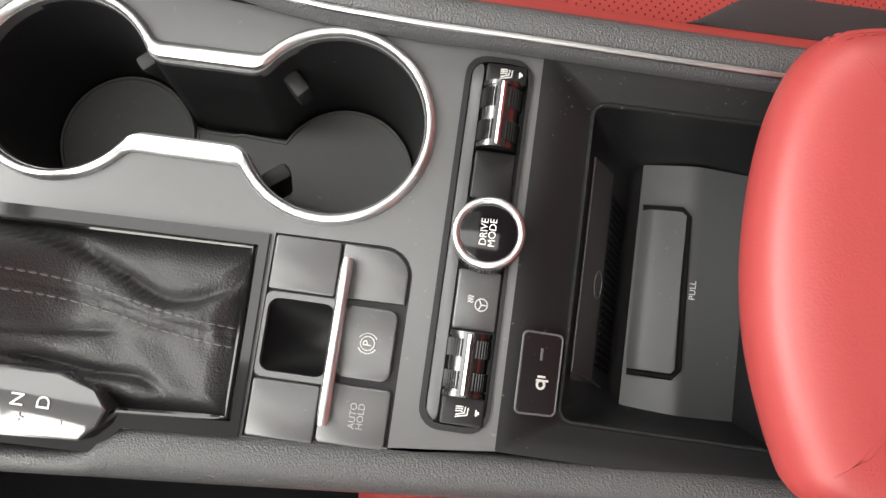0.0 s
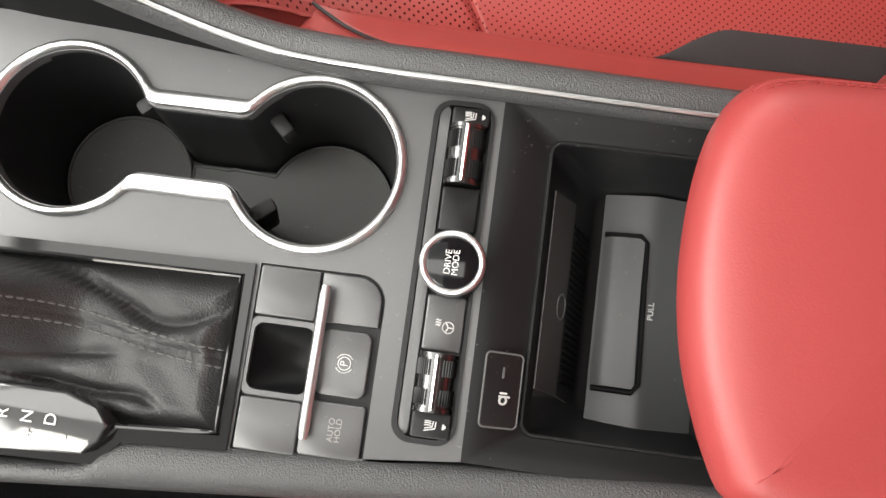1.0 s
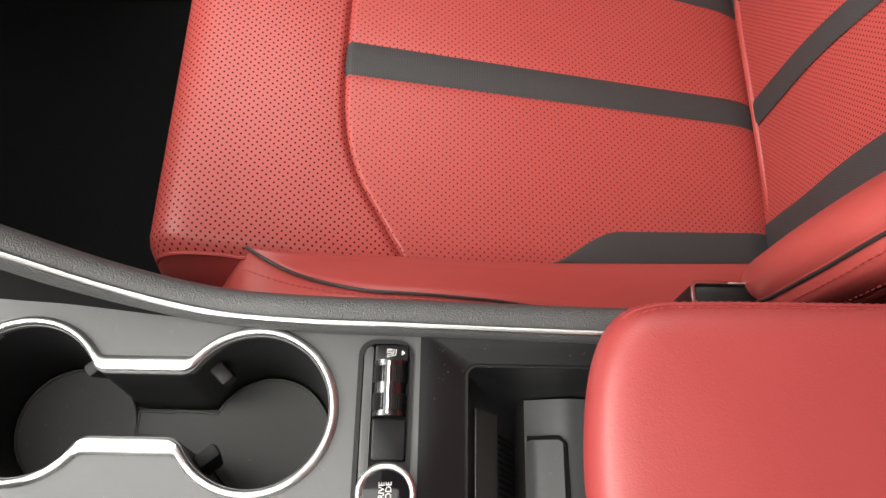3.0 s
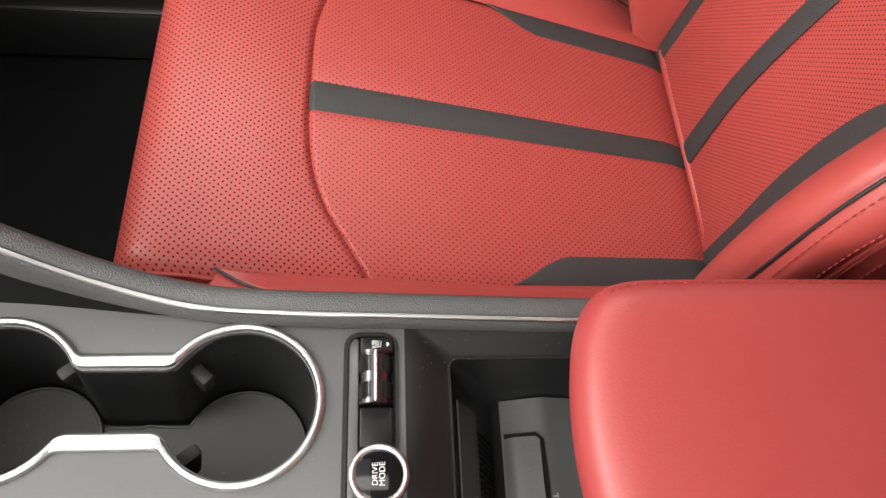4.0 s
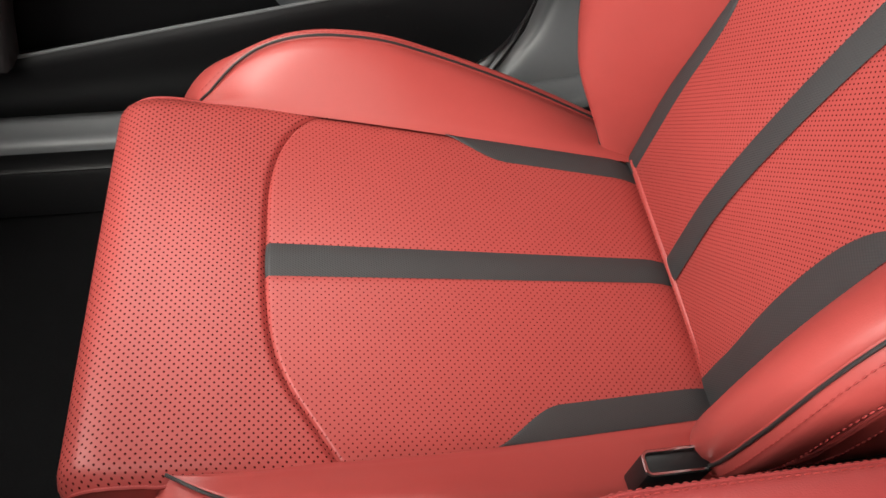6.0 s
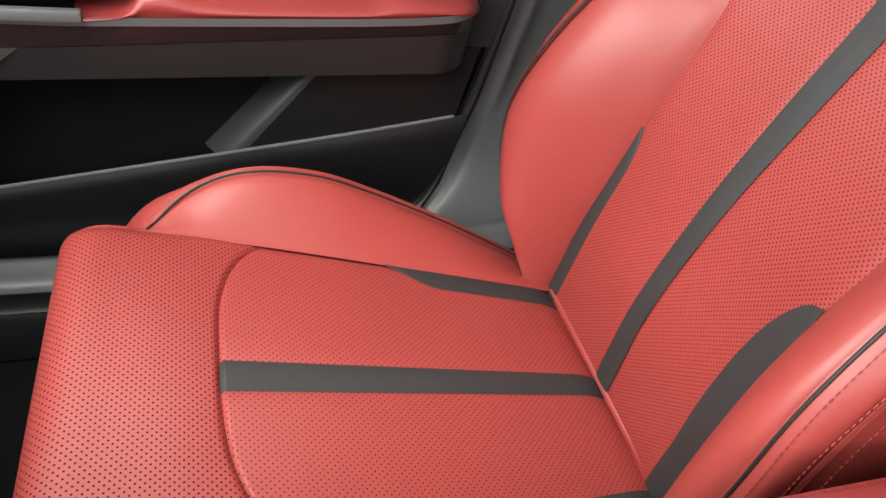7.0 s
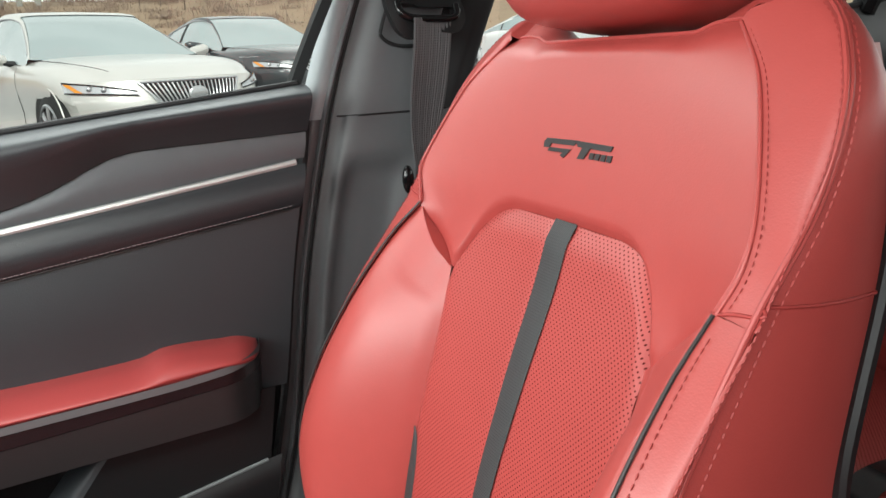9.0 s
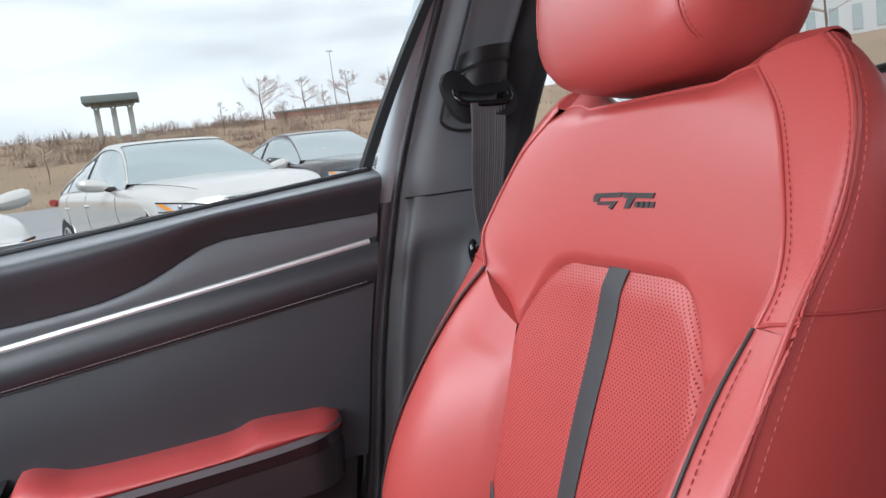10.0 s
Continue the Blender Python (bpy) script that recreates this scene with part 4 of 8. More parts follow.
def core_cushion():
    """The padded body under the panels."""
    def fn(a, b):
        x = -0.098 + 0.438 * b
        half = cush_crest(x) - 0.012
        c = smooth_curve([(-half, 0.36), (-half, cushion_plane(x) - 0.035), (-cush_edge(x) + 0.01, cushion_plane(x) - 0.014), (0, cushion_plane(x) - 0.016), (cush_edge(x) - 0.01, cushion_plane(x) - 0.014), (half, cushion_plane(x) - 0.035), (half, 0.36)], 24)
        p = c[round(a * 24)]
        return Vector((x, SEAT_Y + p[0], p[1]))
    v, f = grid(fn, 24, 20)
    n = len(v)
    f.append(tuple(range(24, -1, -1)))
    f.append(tuple(range(n - 25, n)))
    return v, flip(f)


def core_back():
    def fn(a, b):
        z = 0.42 + (1.03 - 0.42) * b
        h = seam2(z)[0] - 0.012
        w = 2 * math.pi * a
        u = h * math.copysign(abs(math.cos(w)) ** 0.5, math.cos(w))
        f = -0.032 + 0.030 * math.copysign(abs(math.sin(w)) ** 0.5, math.sin(w))
        return back_point(u, z, f)
    v, f = grid(fn, 36, 20)
    f.append(tuple(range(36)))
    f.append(tuple(range(len(v) - 1, len(v) - 38, -1)))
    return v, flip(f)


def emblem(ba):
    """Dark stitched badge on the upper panel, kept as plain slanted shapes."""
    verts, faces = [], []
    def slab(pts):
        o = len(verts)
        for lift in (0.0, 0.0012):
            for u, h in pts:
                uu, z = -u, 0.958 + h
                verts.append(back_point(uu, z, yoke_face_fwd(abs(uu), z) + lift))
        n = len(pts)
        faces.append(tuple(o + n + i for i in range(n)))
        for i in range(n):
            faces.append((o + i, o + (i + 1) % n, o + n + (i + 1) % n, o + n + i))
    slab([(-0.0400, 0.0080), (0.0020, 0.0088), (-0.0020, 0.0048), (-0.0330, 0.0042), (-0.0345, 0.0010), (-0.0425, 0.0006), (-0.0430, 0.0050)])
    slab([(-0.0345, 0.0010), (-0.0050, 0.0016), (-0.0130, -0.0055), (-0.0180, -0.0040), (-0.0150, -0.0016), (-0.0360, -0.0018)])
    slab([(0.0000, 0.0086), (0.0450, 0.0080), (0.0430, 0.0040), (0.0190, 0.0042), (0.0130, -0.0040), (0.0050, -0.0044), (0.0090, 0.0042), (0.0030, 0.0044)])
    for k in range(4):
        o = 0.0200 + 0.0070 * k
        slab([(o, 0.0014), (o + 0.0052, 0.0014), (o + 0.0046, -0.0032), (o - 0.0006, -0.0032)])
    piece("emblem", verts, faces, M["piping"], ba, "dark badge of slanted shapes", smooth=False)


def headrest(s):
    cx, cz = 0.503, 1.152
    tilt = radians(10)
    def fn(a, b):
        th, ph = 2 * math.pi * a, math.pi * (b - 0.5)
        def sp(c, e):
            return math.copysign(abs(c) ** e, c)
        w = sp(math.cos(ph), 0.36)
        x, y, z = 0.068 * w * sp(math.sin(th), 0.52), 0.130 * w * sp(math.cos(th), 0.46), 0.105 * sp(math.sin(ph), 0.58)
        y *= 1 - 0.10 * (z / 0.105) ** 2 + 0.03 * (z / 0.105)
        x += 0.10 * (y / 0.128) ** 2 * 0.05
        x2, z2 = x * math.cos(tilt) + z * math.sin(tilt), z * math.cos(tilt) - x * math.sin(tilt)
        return Vector((cx + x2, SEAT_Y + y, cz + z2))
    v, f = grid(fn, 48, 30)
    h = piece("headrest", v, f, M["leather"], s, "padded red leather headrest", sharp=180)
    for d in (1, -1):
        line = []
        for b in np.linspace(0.02, 0.98, 60):
            ph = math.pi * (b - 0.5)
            zz = 0.105 * math.copysign(abs(math.sin(ph)) ** 0.58, ph)
            reach = 0.130 * math.cos(ph) ** 0.36 * (1 - 0.10 * (zz / 0.105) ** 2 + 0.03 * zz / 0.105)
            c = 0.099 / reach
            if c < 0.97:
                th = -math.acos(c ** (1 / 0.46))
                a = th / (2 * math.pi) if d > 0 else 0.5 - th / (2 * math.pi)
                line.append(fn(a % 1, b) + Vector((-0.0005, 0, 0)))
        piece("seam", *tube(line, 0.0012), M["leather"], h)
        if d < 0:
            stitches("stitching", [p + Vector((0.0010, d * 0.0055, 0)) for p in line], (-1, 0.5 * d, 0), M["thread"], h, lift=0.0022)
        post = [(0.525, SEAT_Y + d * 0.055, 1.02), (0.534, SEAT_Y + d * 0.055, 1.09)]
        piece("headrest_post", *tube(post, 0.007, 12), M["black"], s, "black headrest post")


passenger_seat = build_seat("front_seat", "red leather sport seat with perforated insert and dark stripes")
driver_seat = copy_thing(passenger_seat, pose(0.185, -2 * 0.004 - SEAT_Y - 0.006, 0.262))
driver_seat["label"] = "red leather sport seat on the driver side of the console"


# ==== centre console ====
DECK = 0.652
console = thing("centre_console", (0.0, 0.0, 0.30), "satin dark grey centre console with silver trimmed cup holders", "car console")
CUP_A, CUP_B = (-0.0733, 0.0405), (-0.1970, 0.0440)


def cup_loop(r, neck, rf):
    """Outline of the double cup well: two rounds joined by a waist with filleted corners."""
    cy = (CUP_A[1] + CUP_B[1]) / 2
    out = []
    for (ax, ay), turn in ((CUP_A, 0), (CUP_B, 180)):
        ends = []
        for s in (1, -1):
            n = s * (cy - ay) + neck if turn == 0 else s * (ay - cy) + neck
            dx = math.sqrt((r + rf) ** 2 - (n + rf) ** 2)
            ends.append((n, dx, math.degrees(math.atan2(n + rf, -dx))))
        (n1, dx1, t1), (n2, dx2, t2) = ends
        pts = arc(-dx2, -(n2 + rf), rf, 90, 180 - t2, 8)[:-1] + arc(0, 0, r, -t2, t1, 40) + arc(-dx1, n1 + rf, rf, t1 - 180, -90, 8)[1:]
        k = 1 if turn == 0 else -1
        out += [(ax + k * x, ay + k * y) for x, y in pts]
    return out


WELL = cup_loop(0.0400, 0.0165, 0.010)
RING_OUT = cup_loop(0.0453, 0.0262, 0.006)
GEAR = [(-0.247, -0.105), (-0.247, -0.026), (-0.238, -0.014), (-0.0925, -0.0115), (-0.0915, -0.0975), (-0.140, -0.1005), (-0.151, -0.112), (-0.247, -0.115)]
PLATES = [(-0.0905, -0.097), (-0.0905, -0.0105)] + arc(-0.0425, -0.0230, 0.0130, 90, 0, 8) + [(-0.0295, -0.095)]
STRIP = rounded_loop(-0.0175, -0.0815, 0.0095, 0.0785, 0.008)
outline = [(-0.264, -0.118), (0.0145, -0.0885), (0.0145, 0.0855), (-0.06, 0.0870), (-0.10, 0.091), (-0.15, 0.099), (-0.2555, 0.1012)]
part("deck", plate([outline, WELL, GEAR, PLATES, STRIP], DECK, 0.006), M["deck"], console, "satin dark grey top deck", sharp=30)

# silver ring round the cup wells
n = len(WELL)
verts, faces = [], []
for k, (dz, t) in enumerate(((0.0005, 1.0), (0.0032, 0.80), (0.0038, 0.5), (0.0030, 0.18), (-0.004, 0.0))):
    for (xi, yi), (xo, yo) in zip(WELL, RING_OUT):
        verts.append((xi + (xo - xi) * t, yi + (yo - yi) * t, DECK + dz))
for k in range(4):
    for i in range(n):
        faces.append((k * n + i, k * n + (i + 1) % n, (k + 1) * n + (i + 1) % n, (k + 1) * n + i))
piece("cup_ring", verts, faces, M["satin"], console, "satin silver figure-eight trim ring", sharp=60)
# well walls and floor, leaning a little forward
LEAN = (-0.0085, -0.0045)
MAT_A, MAT_B = [(c[0] + LEAN[0], c[1] + LEAN[1]) for c in (CUP_A, CUP_B)]
verts, faces = [], []
FLOOR = DECK - 0.090
ACX, ACY = (CUP_A[0] + CUP_B[0]) / 2, 0.0425
for z, k in ((DECK - 0.003, 1.0), (DECK - 0.02, 0.995), (FLOOR + 0.010, 0.985), (FLOOR + 0.003, 0.98), (FLOOR, 0.955)):
    sx, sy = LEAN[0] * (DECK - z) / 0.09, LEAN[1] * (DECK - z) / 0.09
    for x, y in WELL:
        c = Vector(CUP_A) if x > ACX + 0.022 else Vector(CUP_B) if x < ACX - 0.022 else Vector((x, ACY))
        verts.append((c.x + (x - c.x) * k + sx, c.y + (y - c.y) * k + sy, z))
for k in range(4):
    for i in range(n):
        faces.append((k * n + i, k * n + (i + 1) % n, (k + 1) * n + (i + 1) % n, (k + 1) * n + i))
faces.append(tuple(4 * n + i for i in range(n)))
well = piece("cup_well", verts, faces, M["black"], console, "black plastic cup well", sharp=50)
# the mat of one cup runs on through the waist, a step above the other
MCX, MCY = ACX + LEAN[0], ACY + LEAN[1]
lobe = arc(MAT_A[0], MAT_A[1], 0.0384, -157, 157, 44) + arc(MCX - 0.004, MCY + 0.0215, 0.008, -60, -90, 5) + [(MCX - 0.0245, MCY + 0.0135), (MCX - 0.0245, MCY - 0.0135)] + arc(MCX - 0.004, MCY - 0.0215, 0.008, 90, 60, 5)
key_cap("waist_mat", lobe, FLOOR, 0.0040, M["rubber"], well, "grey rubber cup mat with raised edge", 0.0008)
piece("mat_rim", *tube([(MAT_A[0] + (x - MAT_A[0]) * 0.985, MCY + (y - MCY) * 0.97, FLOOR + 0.0040) for x, y in lobe], 0.0010, 6, True), M["rubber"], well)
for (cx, cy) in (MAT_B,):
    bm = bmesh.new()
    bmesh.ops.create_cone(bm, cap_ends=True, segments=48, radius1=0.0386, radius2=0.0382, depth=0.003)
    bmesh.ops.translate(bm, verts=bm.verts, vec=(cx, cy, FLOOR + 0.0028))
    part("mat", bm, M["rubber"], well, "grey rubber cup mat")
    rim = [(cx + 0.0374 * math.cos(t), cy + 0.0374 * math.sin(t), FLOOR + 0.0046) for t in np.linspace(0, 2 * math.pi, 48, endpoint=False)]
    piece("mat_rim", *tube(rim, 0.0011, 6, True), M["rubber"], well)
for (cx, cy), angs in ((CUP_A, (137, 218)), (CUP_B, (42, -42))):
    for ang in angs:
        a = radians(ang)
        p = Vector((cx + 0.0385 * math.cos(a), cy + 0.0385 * math.sin(a), DECK - 0.034))
        d = Vector((math.cos(a), math.sin(a), 0))
        bm = box(bmesh.new(), (-0.010, -0.0042, -0.014), (0.004, 0.0042, 0.013), 0.0024, 2)
        for v in bm.verts:
            if v.co.z < 0:
                v.co.x += 0.005
        bmesh.ops.rotate(bm, verts=bm.verts, matrix=Matrix.Rotation(a, 3, "Z"))
        bmesh.ops.translate(bm, verts=bm.verts, vec=p)
        part("grip_tab", bm, M["seal"], well, "black rubber grip tab")

# dried dust on the far wall of one cup
rd = random.Random(8)
v, f = [], []
for k in range(90):
    a, z, e = radians(rd.gauss(72, 13)), DECK - 0.027 + rd.gauss(0, 0.0045), rd.uniform(0.00015, 0.0004)
    o = len(v)
    for da, dz in ((-1, -1), (1, -1), (1, 1), (-1, 1)):
        v.append((CUP_A[0] + 0.0390 * math.cos(a + da * e / 0.039), CUP_A[1] + 0.0390 * math.sin(a + da * e / 0.039), z + dz * e))
    f.append((o, o + 1, o + 2, o + 3))
piece("dust", v, f, M["mark_dim"], well, "pale dried specks of dust", smooth=False)

# padded side rails that rise to the dashboard, with the silver line
RAIL = [(-0.62, 0.225, 0.93), (-0.50, 0.186, 0.865), (-0.40, 0.158, 0.816), (-0.32, 0.139, 0.770), (-0.25, 0.1215, 0.732), (-0.20, 0.1115, 0.7035), (-0.15, 0.1015, 0.6780), (-0.10, 0.0935, 0.6645), (-0.05, 0.0895, 0.6645), (0.0, 0.0885, 0.664), (0.12, 0.0865, 0.662), (0.30, 0.085, 0.662)]
rail = smooth_curve([(x, y - 0.003, z) for x, y, z in RAIL], 70)


def rail_side(d, shift):
    def sec(i):
        x, y, z = rail[i]
        return [(x, d * (y - 0.0035) + shift, z - 0.010 - 0.5 * max(0, z - 0.664)), (x, d * (y - 0.0030) + shift, z - 0.002), (x, d * (y + 0.0025) + shift, z + 0.0015), (x, d * (y + 0.006) + shift, z + 0.004), (x, d * (y + 0.011) + shift, z + 0.0035), (x, d * (y + 0.0155) + shift, z - 0.003), (x, d * (y + 0.0175) + shift, z - 0.016), (x, d * (y + 0.018) + shift, z - 0.05), (x, d * (y + 0.022) + shift, 0.36)]
    v = [Vector(p) for i in range(71) for p in sec(i)]
    f = [(i * 9 + j, i * 9 + j + 1, (i + 1) * 9 + j + 1, (i + 1) * 9 + j) for i in range(70) for j in range(8)]
    f += [tuple(range(8, -1, -1)), tuple(70 * 9 + j for j in range(9))]
    piece("side_rail", v, f if d > 0 else flip(f), M["grained"], console, "grained black padded side rail", sharp=180)


rail_side(1, 0.0)
NEAR = smooth_curve([(-0.60, -0.205, 0.80), (-0.45, -0.160, 0.715), (-0.33, -0.135, 0.667), (-0.25, -0.1205, 0.653), (-0.20, -0.1168, 0.652), (-0.158, -0.1125, 0.652), (-0.147, -0.1040, 0.652), (-0.135, -0.0998, 0.652), (-0.09, -0.0966, 0.652), (-0.026, -0.0932, 0.652), (0.044, -0.0892, 0.652), (0.131, -0.0840, 0.652), (0.30, -0.0800, 0.652)], 90)
v = []
for x, y, z in NEAR:
    out = table(x, [-0.6, -0.25, -0.2, -0.126, -0.026, 0.05, 0.3], [-0.235, -0.135, -0.1285, -0.1225, -0.1140, -0.1075, -0.098])
    w = out - y
    v += [(x, y + 0.001, z - 0.006), (x, y, z - 0.0005), (x, y + w * 0.15, z + 0.0025), (x, y + w * 0.5, z + 0.0030), (x, y + w * 0.85, z - 0.002), (x, out, z - 0.012), (x, out - 0.001, z - 0.04), (x, out - 0.004, 0.36)]
piece("side_rail", v, flip([(i * 8 + j, i * 8 + j + 1, (i + 1) * 8 + j + 1, (i + 1) * 8 + j) for i in range(90) for j in range(7)]), M["grained"], console, "grained black padded side rail", sharp=180)
silver = [(x, y - 0.0005, z + 0.0012) for x, y, z in rail]
piece("silver_line", *tube(silver, 0.0015, 8), M["satin"], console, "thin satin silver trim line")
# plain wall inside the rising rail, beside the front tray
inner = smooth_curve([(-0.60, 0.205, 0.80), (-0.40, 0.146, 0.745), (-0.25, 0.114, 0.700), (-0.18, 0.104, 0.678), (-0.12, 0.0938, 0.6575), (-0.07, 0.0895, 0.6515)], 24)
v = []
for x, y, z in inner:
    v += [(x, y + 0.002, z + 0.004 * ramp01(z, 0.652, 0.67)), (x, y - 0.003 - 0.01 * (z - 0.655) / 0.05, 0.6515 if x > -0.26 else 0.60)]
piece("front_cheek", v, [(2 * i, 2 * i + 1, 2 * i + 3, 2 * i + 2) for i in range(24)], M["frameblack"], console, "black plastic cheek panel")
# front tray, lower than the deck
box_part("front_tray", (-0.60, -0.15, 0.585), (-0.262, 0.125, 0.60), M["frameblack"], console, 0.003, "black plastic front tray")
box_part("tray_step", (-0.272, -0.118, 0.596), (-0.2600, 0.100, 0.6455), M["frameblack"], console, 0.002)

# gear gate: piano black surround with silver edge
GIN = [(-0.243, -0.100), (-0.243, -0.028), (-0.235, -0.0195), (-0.0965, -0.0170), (-0.0955, -0.0915), (-0.143, -0.0945), (-0.1535, -0.1055), (-0.243, -0.109)]
part("gear_surround", plate([GEAR, GIN], DECK + 0.0025, 0.012), M["gloss"], console, "piano black gear surround")
loop = [(x, y, DECK + 0.0030) for x, y in [(-0.236, -0.0205), (-0.098, -0.0182), (-0.0972, -0.0900), (-0.1425, -0.0932), (-0.1535, -0.1042), (-0.243, -0.108)]]
fine = []
for a, b in zip(loop, loop[1:]):
    fine += [tuple(Vector(a).lerp(Vector(b), k / 6)) for k in range(6)]
fine.append(loop[-1])
piece("gear_edge", *tube(fine, 0.0013, 8), M["gloss"], console, "rounded piano black inner edge")
# gathered leather gaiter: fills the gate, rises to the lever, with drawn folds and a double-sewn seam
GX0, GX1, GY0, GY1 = -0.2425, -0.0960, -0.0945, -0.0175
SEAM_G = [(-0.205, -0.0470), (-0.180, -0.0462), (-0.152, -0.0500), (-0.128, -0.0545), (-0.0965, -0.0580)]
FOLDS = [  # line, depth of the crease, its width, height of the ridge beside it, distance and width of that ridge
    ([(-0.212, -0.0250), (-0.180, -0.0280), (-0.155, -0.0365), (-0.136, -0.0450), (-0.122, -0.0450), (-0.108, -0.0385), (-0.100, -0.0290)], 0.0050, 0.0042, 0.0042, -0.0062, 0.0058),
    ([(-0.215, -0.0640), (-0.190, -0.0660), (-0.165, -0.0635), (-0.145, -0.0610)], 0.0030, 0.0030, 0.0020, -0.0055, 0.0045),
    ([(-0.210, -0.0720), (-0.185, -0.0770), (-0.160, -0.0800), (-0.138, -0.0800), (-0.121, -0.0860)], 0.0050, 0.0034, 0.0030, -0.0058, 0.0042),
]
FOLDS = [(smooth_curve(c, 40), *q) for c, *q in FOLDS]
SEAM_G = smooth_curve(SEAM_G, 60)


def line_off(line, x, y):
    """Signed distance to a drawn line (positive towards +y) and how far along it, 0 to 1."""
    best, at = 9.0, 0
    for k, p in enumerate(line):
        q = (p[0] - x) ** 2 + (p[1] - y) ** 2
        if q < best:
            best, at = q, k
    return math.copysign(best ** 0.5, y - line[at][1]), at / (len(line) - 1)


def gaiter_z(x, y):
    edge = min(x - GX0 + 0.02, GX1 - x, y - GY0, GY1 - y)
    z = DECK - 0.0065 + 0.0085 * ramp01(edge, -0.001, 0.014)
    z += 0.050 * ramp01(math.hypot(x + 0.222, (y + 0.045) * 1.15), 0.058, 0.012) * ramp01(min(y - GY0, GY1 - y), 0.002, 0.024)
    for line, dc, wc, hr, off, wr in FOLDS:
        d, k = line_off(line, x, y)
        fade = ramp01(k, 0.0, 0.12) * ramp01(1 - k, 0.0, 0.25) * ramp01(edge, 0.0, 0.008)
        z += fade * (hr * math.exp(-((d - off) / wr) ** 2) - dc * math.exp(-(d / wc) ** 2) * (1.0 if d > 0 else math.exp(-(d / (0.5 * wc)) ** 2)))
    d, k = line_off(SEAM_G, x, y)
    z += ramp01(edge, 0.0, 0.006) * (0.0022 * math.exp(-(d / 0.010) ** 2) - 0.0009 * math.exp(-(d / 0.0011) ** 2))
    pucker = math.exp(-(d / 0.0075) ** 2) * ramp01(edge, 0.001, 0.006)
    z += pucker * 0.0010 * noise.noise(Vector((x * 260, y * 60, 1.0))) + 0.0011 * noise.noise(Vector((x * 75 + y * 60, y * 90, 4.0))) * ramp01(edge, 0.0, 0.01)
    return z


v, f = grid(lambda a, b: (lambda x, y: Vector((x, y, gaiter_z(x, y))))(GX0 + (GX1 - GX0) * a, GY0 + (GY1 - GY0) * b), 170, 96)
piece("gear_gaiter", v, f, M["black_leather"], console, "gathered black leather gear gaiter", sharp=180)
for off in (-0.0040, 0.0040):
    row = [Vector((p[0], p[1] + off, gaiter_z(p[0], p[1] + off))) for p in SEAM_G]
    stitches("stitching", row, (0, 0, 1), M["gaiter_thread"], console, 0.0046, 0.0036, 0.00058, lift=0.0005)
# indicator panel of the selector
PANEL = [(-0.247, -0.113), (-0.247, -0.082), (-0.186, -0.080), (-0.165, -0.0805), (-0.150, -0.086), (-0.1445, -0.093), (-0.147, -0.1005), (-0.153, -0.1065)]
panel = key_cap("selector_panel", PANEL, DECK - 0.004, 0.0145, M["smoked"], console, "glossy smoked selector panel with white letters", 0.002)
for ch, x, y in (("P", -0.2035, -0.0935), ("R", -0.192, -0.0935), ("N", -0.1805, -0.0935), ("D", -0.1695, -0.0935)):
    lettering("letter", ch, (x, y, DECK + 0.0106), 0.0078, M["mark"], panel, rz=90)
for ch, x in (("+", -0.1785, ), ("-", -0.162)):
    lettering("letter", ch, (x, -0.1005, DECK + 0.0106), 0.007, M["mark"], panel, rz=90)
bm = bmesh.new()
bmesh.ops.create_uvsphere(bm, u_segments=10, v_segments=6, radius=0.0012)
bmesh.ops.translate(bm, verts=bm.verts, vec=(-0.2035, -0.0860, DECK + 0.0106))
part("indicator_dot", bm, M["amber"], panel, "amber indicator dot")
key = key_cap("release_key", rounded_loop(-0.236, -0.103, -0.2165, -0.0845, 0.003), DECK + 0.0100, 0.0025, M["black"], panel, "black release key with white writing")
lettering("writing", "SHIFT\nLOCK\nRELEASE", (-0.2262, -0.0937, DECK + 0.0126), 0.0042, M["mark"], key, rz=90)
# selector lever
lever = thing("gear_lever", (-0.222, -0.045, DECK + 0.03), "black gear selector lever with leather knob", "gear lever")
v, f = tube([(-0.216, -0.045, DECK + 0.045), (-0.220, -0.044, DECK + 0.062), (-0.224, -0.042, DECK + 0.075)], [0.017, 0.0155, 0.016], 20)
piece("collar", v, f, M["gloss"], lever, "piano black collar")
bm = bmesh.new()
bmesh.ops.create_uvsphere(bm, u_segments=28, v_segments=18, radius=1.0)
for q in bm.verts:
    q.co = Vector((q.co.x * 0.030, q.co.y * 0.024, q.co.z * 0.034))
    q.co.x += -0.006 * q.co.z / 0.034
bmesh.ops.translate(bm, verts=bm.verts, vec=(-0.236, -0.036, DECK + 0.104))
part("knob", bm, M["black_leather"], lever, "black leather knob", sharp=180)
piece("collar_ring", *tube([(-0.224 + 0.0172 * math.cos(t), -0.042 + 0.0172 * math.sin(t), DECK + 0.076) for t in np.linspace(0, 6.283, 28, endpoint=False)], 0.0015, 8, True), M["chrome"], lever)

